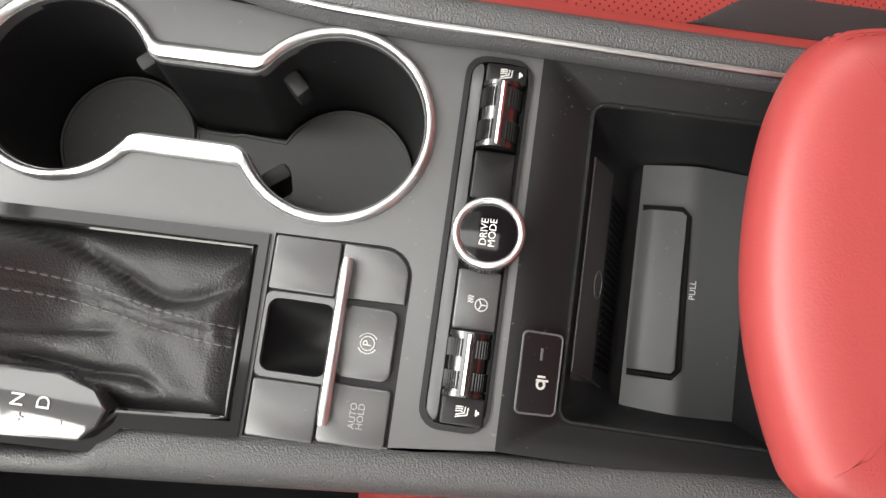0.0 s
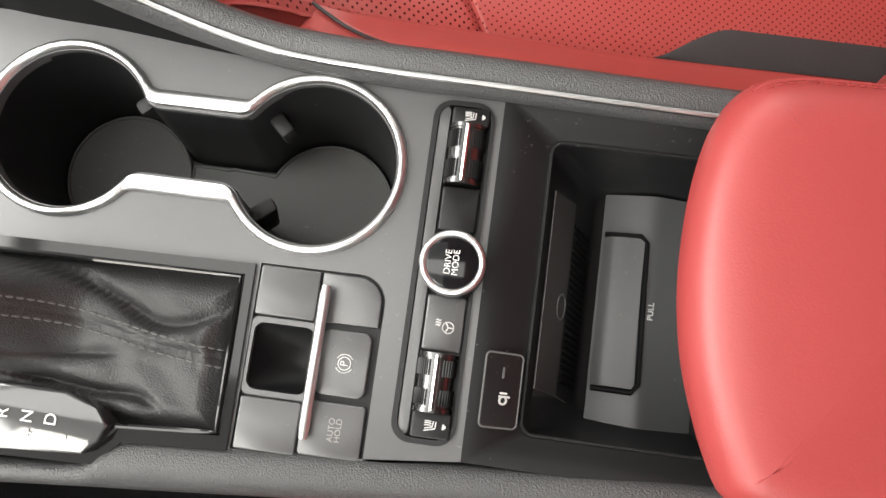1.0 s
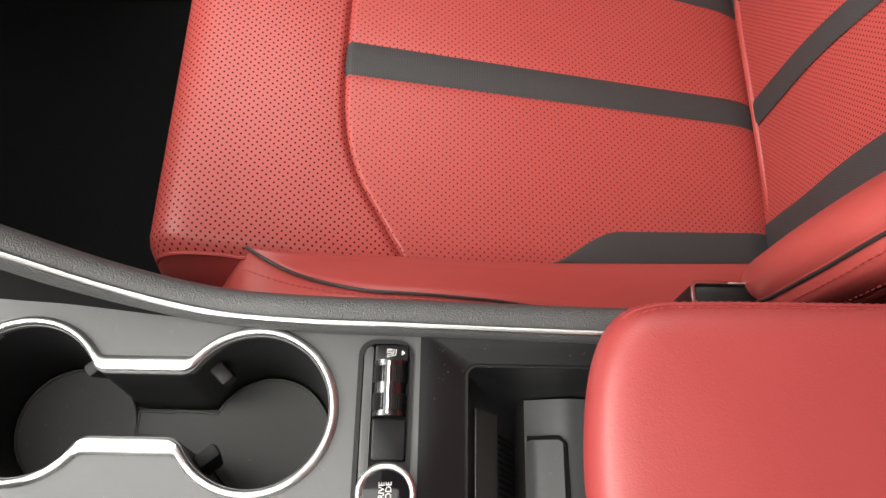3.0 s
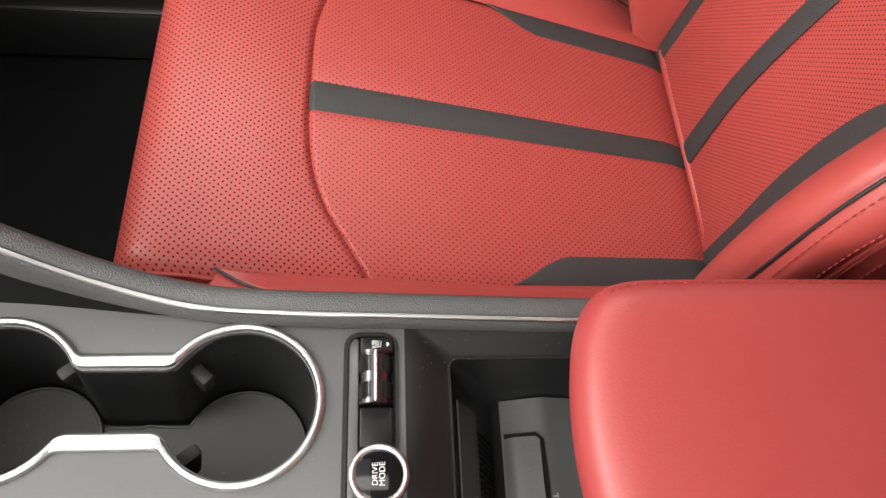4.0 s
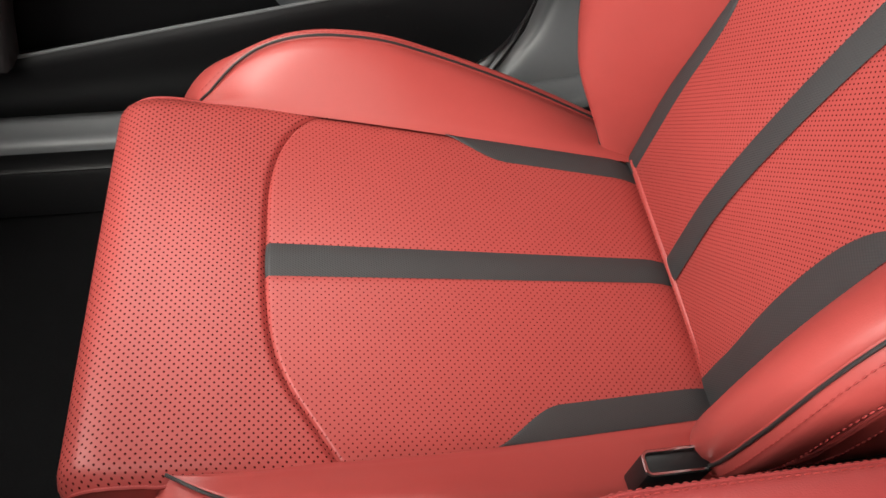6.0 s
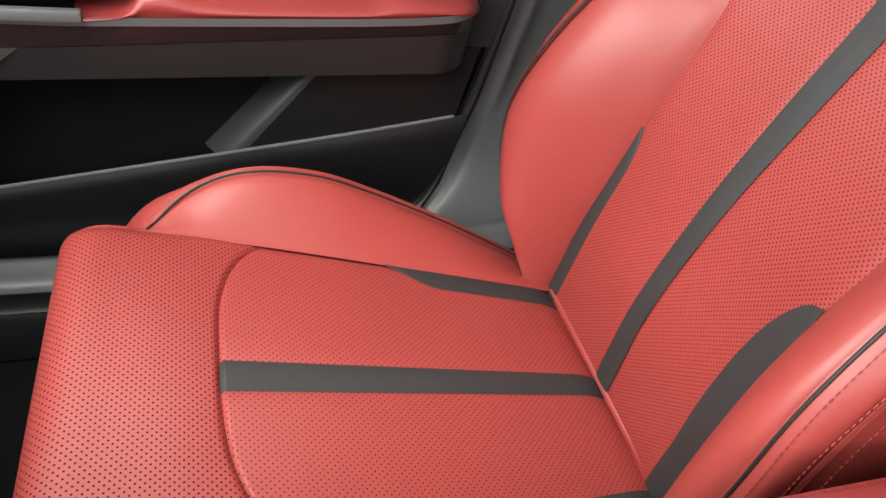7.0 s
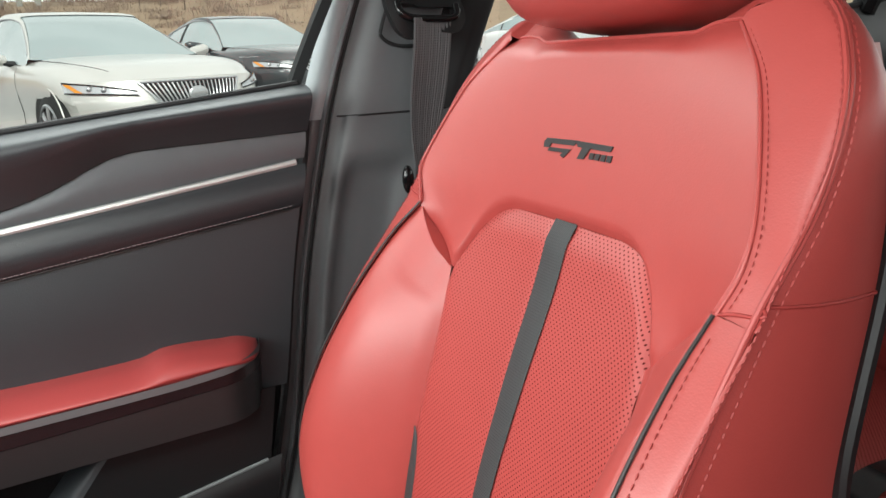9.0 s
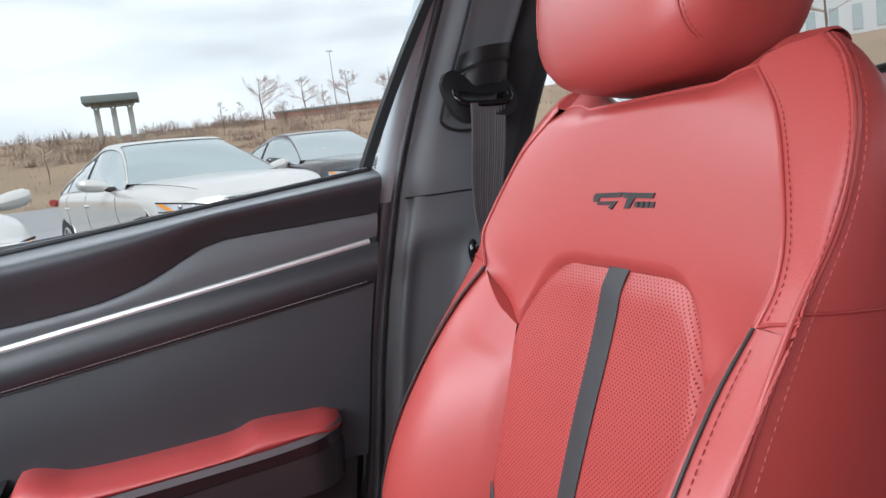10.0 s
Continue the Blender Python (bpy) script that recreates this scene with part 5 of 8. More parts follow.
# parking brake plates
part("plate_bed", plate([PLATES, rounded_loop(-0.0885, -0.0690, -0.0600, -0.0380, 0.0045)], DECK - 0.0035, 0.004), M["black"], console)
PL = DECK - 0.0030
def cap4(name, x0, y0, x1, y1, mat, label="", r=0.0012, h=0.0035):
    return key_cap(name, rounded_loop(x0, y0, x1, y1, r), PL, h, mat, console, label, 0.0010)
cap4("blank_key", -0.0900, -0.0345, -0.0612, -0.0112, M["deck"])
corner = [(-0.0602, -0.0345), (-0.0310, -0.0340)] + arc(-0.0425, -0.0230, 0.0116, 0, 90, 8) + [(-0.0602, -0.0112)]
key_cap("blank_key", corner, PL, 0.0035, M["deck"], console)
cap4("blank_key", -0.0898, -0.0962, -0.0610, -0.0724, M["deck"])
hold = cap4("hold_key", -0.0600, -0.0950, -0.0312, -0.0702, M["deck"], "satin grey key with white writing", 0.002)
lettering("writing", "AUTO\nHOLD", (-0.0440, -0.0823, PL + 0.0036), 0.0039, M["mark_dim"], hold, rz=90)
brake = cap4("parking_brake_switch", -0.0560, -0.0672, -0.0328, -0.0370, M["deck"], "satin grey parking brake switch", 0.004, 0.0042)
lettering("writing", "P", (-0.0440, -0.0520, PL + 0.0043), 0.0050, M["mark"], brake, rz=90)
strokes("sign", [arc(0, 0, 0.46, 0, 360, 22), arc(0, 0, 0.66, -58, 58, 12), arc(0, 0, 0.66, 122, 238, 12)], (-0.0440, -0.0520, PL + 0.0043), 0.0064, 0.0005, M["mark"], brake, rz=90)
part("finger_well", plate([rounded_loop(-0.0900, -0.0715, -0.0580, -0.0355, 0.003), rounded_loop(-0.0885, -0.0690, -0.0600, -0.0380, 0.0045)], PL + 0.0033, 0.003), M["deck"], console)
v, f = grid(lambda a, b: Vector((-0.0885 + 0.031 * a, -0.0690 + 0.031 * b, PL + 0.001 - 0.020 * (math.sin(math.pi * min(1, a * 0.62 + 0.02)) ** 0.6) * math.sin(math.pi * (0.03 + 0.94 * b)) ** 0.35)), 20, 20)
piece("finger_hollow", v, f, M["black"], console, "deep black finger hollow", sharp=180)
bar = [(-0.0573, y, DECK + 0.0040 + 0.0012 * math.sin(math.pi * (y + 0.0875) / 0.0700)) for y in np.linspace(-0.0875, -0.0175, 16)]
piece("silver_bar", *tube(bar, [0.0020] + [0.0026] * 14 + [0.0020], 14, squash=0.8), M["satin"], console, "slim satin silver bar")

# switch strip
part("strip_bed", plate([STRIP], DECK - 0.0045, 0.003), M["black"], console)
part("strip_rim", plate([rounded_loop(-0.0190, -0.0830, 0.0108, 0.0800, 0.009), rounded_loop(-0.0165, -0.0805, 0.0090, 0.0775, 0.0075)], DECK + 0.0012, 0.006), M["black"], console)
key_cap("strip_face", rounded_loop(-0.0160, -0.0800, -0.0110, 0.0770, 0.002), DECK - 0.004, 0.0045, M["deck"], console)
for d, y0, y1 in ((1, 0.0392, 0.0668), (-1, -0.0672, -0.0425)):
    cy, L = (y0 + y1) / 2, (y1 - y0)
    wheel = piece("thumb_wheel", *tube([(-0.0015, y, DECK - 0.0015) for y in np.linspace(y0, y1, 3)], 0.0086, 28), M["wheelmetal"], console, "dark chrome knurled thumb wheel")
    for k in range(20):
        w = radians(8 + k * 164 / 19)
        if abs(k - 9.5) < 1.6:
            continue
        for s0, s1 in ((y0 + 0.002, cy - 0.003), (cy + 0.003, y1 - 0.002)):
            p = Vector((-0.0015 + 0.0089 * math.cos(w), 0, DECK - 0.0015 + 0.0089 * math.sin(w)))
            piece("rib", *tube([(p.x, s0, p.z), (p.x, s1, p.z)], 0.00042, 5), M["gloss"], wheel)
    piece("bright_bar", *tube([(-0.0015, y0, DECK + 0.0070), (-0.0015, y1, DECK + 0.0070)], 0.0012, 8), M["chrome"], wheel)
    for y in (y0, y1):
        piece("end_ring", *tube([(-0.0015, y - 0.0010, DECK - 0.0015), (-0.0015, y + 0.0010, DECK - 0.0015)], 0.0093, 28), M["wheelmetal"], wheel)
    e0, e1 = (y1 + 0.001, 0.0768) if d > 0 else (-0.0800, y0 - 0.001)
    ic = key_cap("heater_key", rounded_loop(-0.0100, e0, 0.0082, e1, 0.0012), DECK - 0.004, 0.0062, M["black"], console, "glossy black seat heater key")
    yc = (e0 + e1) / 2
    seat_sign = [[(-0.5, 0.55), (-0.25, -0.45), (0.35, -0.5)], [(-0.3, 0.5), (-0.1, -0.2), (0.4, -0.25)], [(0.0, 0.55), (0.05, 0.2), (0.0, -0.05)], [(0.2, 0.55), (0.25, 0.2), (0.2, -0.05)], [(0.38, 0.55), (0.42, 0.2), (0.38, -0.05)]]
    strokes("sign", seat_sign, (-0.0010, yc, DECK + 0.0023), 0.0048, 0.00048, M["mark"], ic, rz=90)
    strokes("sign", [[(0, 0.25), (0, -0.25)], [(0.2, 0.1), (0.2, -0.1)]], (0.0048, yc, DECK + 0.0023), 0.004, 0.0008, M["mark"], ic)
key_cap("blank_cover", rounded_loop(-0.0100, 0.0160, 0.0078, 0.0375, 0.001), DECK - 0.004, 0.0040, M["black"], console)
heat = key_cap("wheel_heater_key", rounded_loop(-0.0100, -0.0405, 0.0082, -0.0150, 0.001), DECK - 0.004, 0.0045, M["deck"], console, "satin grey key with white sign")
strokes("sign", [arc(0, 0, 0.5, 0, 360, 22), [(-0.45, 0.22), (0, 0)], [(0.45, 0.22), (0, 0)], [(0, 0), (0, -0.5)]], (0.0012, -0.0295, DECK + 0.0006), 0.0052, 0.00055, M["mark"], heat, rz=90)
strokes("sign", [[(-0.7, 0.0), (-0.5, 0.15), (-0.3, -0.05), (-0.1, 0.1)], [(-0.7, 0.3), (-0.5, 0.45), (-0.3, 0.25), (-0.1, 0.4)], [(-0.7, 0.6), (-0.5, 0.75), (-0.3, 0.55), (-0.1, 0.7)]], (-0.0020, -0.0288, DECK + 0.0006), 0.0038, 0.00045, M["mark"], heat, rz=0)
# drive mode knob
kx, ky = -0.0001, -0.0014
knob = piece("mode_knob", *tube([(kx, ky, DECK - 0.002), (kx, ky, DECK + 0.0185)], [0.0148, 0.0142], 48), M["black"], console, "black ribbed rotary knob with silver rim")
for k in range(60):
    w = 2 * math.pi * k / 60
    piece("rib", *tube([(kx + 0.0147 * math.cos(w), ky + 0.0147 * math.sin(w), DECK + 0.004), (kx + 0.0143 * math.cos(w), ky + 0.0143 * math.sin(w), DECK + 0.016)], 0.0004, 4), M["chrome"], knob)
v, f = [], []
for r, z in ((0.0150, 0.0165), (0.0150, 0.0190), (0.0142, 0.0203), (0.0128, 0.0205), (0.0118, 0.0195), (0.0116, 0.0185)):
    v += [(kx + r * math.cos(t), ky + r * math.sin(t), DECK + z) for t in np.linspace(0, 2 * math.pi, 56, endpoint=False)]
for k in range(5):
    f += [(k * 56 + i, k * 56 + (i + 1) % 56, (k + 1) * 56 + (i + 1) % 56, (k + 1) * 56 + i) for i in range(56)]
piece("rim", v, f, M["satin"], knob, "satin silver rim", sharp=60)
v, f = [], []
for r, z in ((0.0119, 0.0180), (0.0118, 0.0192), (0.0110, 0.0196), (0.0001, 0.0196)):
    v += [(kx + r * math.cos(t), ky + r * math.sin(t), DECK + z) for t in np.linspace(0, 2 * math.pi, 48, endpoint=False)]
for k in range(3):
    f += [(k * 48 + i, k * 48 + (i + 1) % 48, (k + 1) * 48 + (i + 1) % 48, (k + 1) * 48 + i) for i in range(48)]
piece("cap", v, f, M["screen"], knob, "gloss black cap with white writing")
lettering("writing", "DRIVE\nMODE", (kx - 0.0002, ky, DECK + 0.0197), 0.0041, M["mark"], knob, rz=90)

# slope down into the charging tray and the tray itself
BX0, BX1, BY0, BY1 = 0.0405, 0.30, -0.0735, 0.0690
lo = rounded_loop(BX0, BY0, BX1, BY1, 0.006)
ro = rounded_loop(0.0145, -0.0885, BX1 + 0.01, 0.0855, 0.001)
m_ = len(lo)
SLOPE_K = [(0.0, 0.0), (0.10, 0.01), (0.20, 0.05), (0.32, 0.14), (0.46, 0.29), (0.70, 0.60), (0.92, 0.92), (1.0, 1.0)]
v = [(xo + (xi - xo) * k, yo + (yi - yo) * k, DECK + 0.0002 - 0.0122 * dz) for k, dz in SLOPE_K for (xi, yi), (xo, yo) in zip(lo, ro)]
f = [(k * m_ + i, k * m_ + (i + 1) % m_, (k + 1) * m_ + (i + 1) % m_, (k + 1) * m_ + i) for k in range(len(SLOPE_K) - 1) for i in range(m_)]
piece("tray_slope", v, f, M["slope"], console, "dark satin slope round the tray", sharp=35)
BF = 0.578
li = rounded_loop(0.072, BY0 + 0.008, BX1 - 0.004, BY1 - 0.008, 0.010)
v = [(x, y, DECK - 0.0110) for x, y in lo] + [(x, y, DECK - 0.016) for x, y in lo] + [(x, y, BF + 0.002) for x, y in li] + [(x, y, BF) for x, y in rounded_loop(0.075, BY0 + 0.011, BX1 - 0.006, BY1 - 0.011, 0.008)]
f = [(k * m_ + i, k * m_ + (i + 1) % m_, (k + 1) * m_ + (i + 1) % m_, (k + 1) * m_ + i) for k in range(3) for i in range(m_)] + [tuple(3 * m_ + i for i in range(m_))]
tray = piece("charging_tray", v, f, M["black"], console, "black plastic phone charging tray", sharp=50)
piece("tray_lip", *tube([(x, y, DECK - 0.0112) for x, y in lo], 0.0010, 6, True), M["slope"], tray)
# rubber pad with vent slots on the sloping wall
def wall(y, t):
    return Vector((BX0 + (0.072 - BX0) * t, y, DECK - 0.016 + (BF - DECK + 0.016) * t))
wn_ = (wall(0, 1) - wall(0, 0)).cross(Vector((0, 1, 0))).normalized()
wn_ = wn_ if wn_.z > 0 else -wn_
v, f = grid(lambda a, b: wall(-0.056 + 0.104 * a, 0.14 + 0.84 * b) + wn_ * 0.0006, 4, 4)
pad = piece("charging_pad", v, f, M["pad"], tray, "dark rubber charging pad")
for k in range(24):
    y = 0.036 - k * 0.0036
    a, b = wall(y, 0.64) + wn_ * 0.0006, wall(y - 0.0035, 0.97) + wn_ * 0.0006
    piece("slot", *tube([a, b], 0.0012, 6), M["frameblack"], pad)
piece("pad_line", *tube([wall(0.048, 0.16) + wn_ * 0.0004, wall(-0.052, 0.16) + wn_ * 0.0004, wall(-0.056, 0.62) + wn_ * 0.0004, wall(-0.060, 0.95) + wn_ * 0.0004], 0.0007, 6), M["deck"], tray)
sq = [wall(-0.009 + 0.0055 * math.cos(t) * 1.2, 0.52 + 0.085 * math.sin(t)) + wn_ * 0.0005 for t in np.linspace(0, 6.283, 20, endpoint=False)]
piece("embossed_sign", *tube(sq, 0.0006, 6, True), M["deck"], tray)
# flap with the pull edge
v, f = grid(lambda a, b: Vector((0.079 + 0.062 * b, -0.0725 + 0.1330 * a, table(b, [0, 0.25, 0.42, 0.55, 1.0], [0.5815, 0.5875, 0.5905, 0.5895, 0.584]))), 6, 24)
flap = piece("sliding_flap", v, flip(f), M["flap"], tray, "dark satin sliding flap", sharp=60)
v2, f2 = grid(lambda a, b: Vector((0.0795 + 0.0215 * b, -0.0465 + 0.082 * a, table(b, [0, 0.3, 1.0], [0.586, 0.5895, 0.5925]))), 6, 10)
piece("flap_inset", v2, flip(f2), M["flap"], flap)
gl = [(0.080, 0.0365, 0.5862), (0.099, 0.0367, 0.5915), (0.1022, 0.0335, 0.5918), (0.1040, -0.0445, 0.5918), (0.1010, -0.0485, 0.5915), (0.080, -0.0485, 0.5862)]
piece("gap_line", *tube(gl, 0.0016, 6), M["frameblack"], flap)
lettering("writing", "PULL", (0.1075, -0.0040, 0.5920), 0.0045, M["mark"], flap, rz=90)
# small lid with the charging sign
LIDL = rounded_loop(0.0205, -0.0715, 0.0380, -0.0375, 0.0022)
lid = key_cap("socket_lid", [(x, y) for x, y in LIDL], 0.6412, 0.0118, M["black"], console, "black socket lid with white sign", 0.0012)
for q in lid.data.vertices:
    q.co.z -= (q.co.x - 0.0205) * 0.42
strokes("sign", [arc(0, 0, 0.5, 20, 330, 18), [(0.5, 0.6), (0.5, -0.9)], [(0.95, 0.45), (0.95, -0.45)]], (0.0302, -0.0590, 0.6496), 0.0034, 0.0009, M["mark"], lid, rz=90, tilt=22)
strokes("sign", [[(-0.5, 0), (0.5, 0)]], (0.0292, -0.0465, 0.6500), 0.0045, 0.0010, M["thread_grey"], lid, rz=90, tilt=22)

piece("lid_edge", *tube([(x, y, 0.6530 - (x - 0.0205) * 0.42 - 0.0004) for x, y in LIDL], 0.0005, 6, True), M["thread_grey"], lid)

# padded armrest lid
ARM_EDGE = smooth_curve([(0.50, 0.0925), (0.32, 0.0925), (0.20, 0.0922), (0.150, 0.0915), (0.130, 0.0903), (0.1168, 0.0865), (0.1085, 0.0795), (0.1025, 0.0695), (0.0975, 0.055), (0.0938, 0.033), (0.0925, 0.007), (0.0938, -0.015), (0.0970, -0.034), (0.1022, -0.052), (0.1087, -0.069), (0.1160, -0.0815), (0.130, -0.0875), (0.152, -0.0890), (0.20, -0.0895), (0.32, -0.0895), (0.50, -0.0895)], 152)
ARM_N = len(ARM_EDGE) - 1
ARM_IN = []
for k in range(ARM_N + 1):
    a, b = ARM_EDGE[max(0, k - 1)], ARM_EDGE[min(ARM_N, k + 1)]
    d = Vector((b[0] - a[0], b[1] - a[1])).normalized()
    ARM_IN.append(Vector((-d.y, d.x)))
ARM_ROWS = [(0.0130, 0.664), (0.0070, 0.675), (0.0020, 0.685), (0.0, 0.693), (0.0018, 0.7005), (0.0050, 0.7062), (0.0095, 0.7100), (0.0150, 0.7122), (0.022, 0.7133)]


def arm(k, inset, z):
    """A point of the padded lid: k along its edge, inset from it."""
    p = ARM_EDGE[k]
    return Vector((p[0] + ARM_IN[k].x * inset, p[1] + ARM_IN[k].y * inset, z))


def arm_row(j):
    if j < len(ARM_ROWS):
        return [arm(k, *ARM_ROWS[j]) for k in range(ARM_N + 1)]
    t = (j - len(ARM_ROWS) + 1) / 10
    out = []
    for k in range(ARM_N + 1):
        p = arm(k, *ARM_ROWS[-1])
        c = Vector((max(p.x, 0.178), 0.0, 0.0))
        out.append(Vector((p.x + (c.x - p.x) * t, p.y * (1 - t), 0.7133 + 0.0030 * (1 - (1 - t) ** 2))))
    return out


v = [q for j in range(len(ARM_ROWS) + 10) for q in arm_row(j)]
w_ = ARM_N + 1
f = [(j * w_ + k, j * w_ + k + 1, (j + 1) * w_ + k + 1, (j + 1) * w_ + k) for j in range(len(ARM_ROWS) + 9) for k in range(ARM_N)]
armrest = piece("armrest_lid", v, f, M["arm_leather"], console, "padded red leather armrest lid", sharp=180)
for ks, d in ((range(0, 44), 1), (range(ARM_N - 17, ARM_N + 1), -1)):
    piece("seam", *tube([arm(k, 0.0034, 0.7036) for k in ks], 0.0010, 6), M["arm_leather"], armrest)
    stitches("stitching", [arm(k, 0.0062, 0.7073) for k in ks], (0, 0.5 * d, 0.85), M["thread"], armrest, 0.0046, 0.0032, 0.00045, lift=0.0003)
    stitches("stitching", [arm(k, 0.0012, 0.6985) for k in ks], (0, 0.9 * d, 0.4), M["thread"], armrest, 0.0046, 0.0032, 0.00045, lift=0.0003)
box_part("armrest_box", (0.135, -0.0860, 0.40), (0.52, 0.0850, 0.668), M["black"], console, 0.006, "black plastic armrest box")
box_part("console_body", (-0.25, -0.100, 0.30), (0.30, 0.092, 0.540), M["black"], console, 0.004, "black plastic console body")


# ==== cabin shell ====
def slab(name, lo, hi, mat, label, kind="structure", category="", bevel=0.004):
    o = box_part(name, lo, hi, mat, None, bevel, label)
    return tagged(o, "", category, "", kind)


# floor pan with carpet
v, f = grid(lambda a, b: Vector((-0.95 + 2.6 * a, -0.70 + 1.40 * b, 0.255 + 0.22 * ramp01(-0.95 + 2.6 * a, -0.50, -0.90) + 0.004 * math.sin(a * 40) * math.sin(b * 31))), 60, 40)
tagged(piece("floor", v, f, M["carpet"], None, "black carpeted car floor"), "", "floor", "", "structure")
mat_ob = thing("floor_mat", (-0.40, 0.36, 0.262), "black carpet floor mat on the passenger side", "floor mat")
v, f = grid(lambda a, b: Vector((-0.62 + 0.42 * a, 0.17 + 0.40 * b, 0.270 + 0.10 * ramp01(-0.62 + 0.42 * a, -0.50, -0.66) + 0.002 * math.sin(9 * a + 7 * b))), 30, 30)
piece("top_layer", v, f, M["carpet"], mat_ob)
# door sill with step trim
SILL_X = [-0.9, -0.5, -0.2, 0.1, 0.20, 0.27, 0.36, 0.5]


def sill_sheet(name, line, mat, label, category):
    n = len(line)
    v = [(x, y - 0.010 * ramp01(x, 0.15, 0.4), z + 0.05 * ramp01(x, 0.12, 0.45)) for x in SILL_X for y, z in line]
    f = [(i * n + j, (i + 1) * n + j, (i + 1) * n + j + 1, i * n + j + 1) for i in range(len(SILL_X) - 1) for j in range(n - 1)]
    tagged(piece(name, v, f, mat, None, label, sharp=50), "", category, "", "structure")


sill_sheet("sill_trim", [(0.636, 0.262), (0.655, 0.314), (0.658, 0.318), (0.662, 0.317), (0.668, 0.322), (0.6715, 0.341)], M["black"], "black plastic door sill trim", "sill trim")
sill_sheet("scuff_plate", [(0.6715, 0.341), (0.674, 0.348), (0.680, 0.3525), (0.688, 0.354), (0.706, 0.354), (0.709, 0.3565), (0.716, 0.357), (0.720, 0.354), (0.735, 0.345), (0.790, 0.20)], M["pillar"], "slim grey door scuff plate", "scuff plate")

# ==== front passenger door ====
door = thing("car_door", (0.0, 0.76, 0.34), "dark car door with red armrest and silver line", "car door")
DY = 0.735


def rear_edge(z):
    return table(z, [0.36, 0.403, 0.44, 0.49, 0.54, 0.65, 0.79, 0.88, 0.955, 1.02], [0.13, 0.185, 0.216, 0.240, 0.252, 0.277, 0.300, 0.319, 0.334, 0.338])


def door_sheet(name, fy, z0, z1, mat, x0=-0.62, nx=40, nz=24, label="", sharp=180):
    """A sheet of the door's inner face between two lines z0(x), z1(x), at depth fy(x, t)."""
    def fn(a, b):
        zz = 0.7
        x = x0
        for _ in range(3):
            x = x0 + (rear_edge(zz) - x0) * a
            zz = z0(x) + (z1(x) - z0(x)) * b
        return Vector((x, fy(x, b), zz))
    v, f = grid(fn, nx, nz)
    return piece(name, v, f, mat, door, label, sharp=sharp)


def sill_low(x):
    return table(x, [-0.62, -0.116, -0.05, 0.0, 0.035, 0.064, 0.10, 0.130, 0.155, 0.337], [0.862, 0.8925, 0.8975, 0.9035, 0.912, 0.9225, 0.940, 0.9515, 0.9535, 0.9585])


def chrome_z(x):
    return 0.8828 + 0.127 * x if x > -0.1 else 0.8801 + 0.100 * x


def stitch_z(x):
    return 0.8335 + 0.116 * x if x > -0.1 else 0.8319 + 0.100 * x


def top_edge(x):
    return 0.9805 + 0.095 * x


round_top = lambda x, b: table(b, [0, 0.35, 0.62, 0.80, 0.92, 1.0], [DY - 0.004, DY - 0.020, DY - 0.032, DY - 0.034, DY - 0.022, DY + 0.002])
door_sheet("sill_pad", round_top, sill_low, top_edge, M["slush"], nz=30, label="soft charcoal window sill pad")
door_sheet("inlay", lambda x, b: DY - 0.002 * math.sin(math.pi * b), lambda x: chrome_z(x) + 0.003, lambda x: sill_low(x) - 0.0012, M["textured"], label="textured grey inlay")
line = [(x, DY - 0.004, chrome_z(x)) for x in np.linspace(-0.62, 0.318, 40)]
piece("silver_line", *tube(line, 0.0036, 8, squash=1.1), M["linemetal"], door, "bright silver trim line")
door_sheet("upper_pad", lambda x, b: DY - 0.006 - 0.012 * math.sin(math.pi * b) ** 0.7, stitch_z, lambda x: chrome_z(x) - 0.003, M["slush_dark"], label="soft charcoal padded band")
row = [(x, DY - 0.0105, stitch_z(x) + 0.0045) for x in np.linspace(-0.62, 0.305, 100)]
stitches("stitching", row, (0, -1, 0), M["pale_thread"], door, 0.0055, 0.0046, 0.0006)
piece("seam", *tube([(x, DY - 0.0065, stitch_z(x)) for x in np.linspace(-0.62, 0.305, 30)], 0.0011, 6), M["piping"], door)
door_sheet("middle_panel", lambda x, b: DY - 0.004 - 0.003 * math.sin(math.pi * b), lambda x: 0.716 - 0.066 * ramp01(x, 0.10, 0.20), lambda x: stitch_z(x) - 0.0008, M["slush_dark"], label="soft charcoal middle panel")
door_sheet("backing", lambda x, b: DY + 0.026, lambda x: 0.36, lambda x: 0.985 + 0.05 * x, M["slush"], nz=10, label="dark door backing")
# armrest bodies
ARM_T = lambda x: table(x, [-0.19, -0.125, -0.111, -0.087, -0.062, -0.01, 0.095, 0.120, 0.142, 0.19, 0.220, 0.246], [0.708, 0.724, 0.748, 0.747, 0.738, 0.735, 0.7375, 0.740, 0.747, 0.746, 0.741, 0.727])
ARM_B = lambda x: table(x, [-0.19, 0.0, 0.15, 0.21, 0.246], [0.694, 0.701, 0.708, 0.714, 0.719])


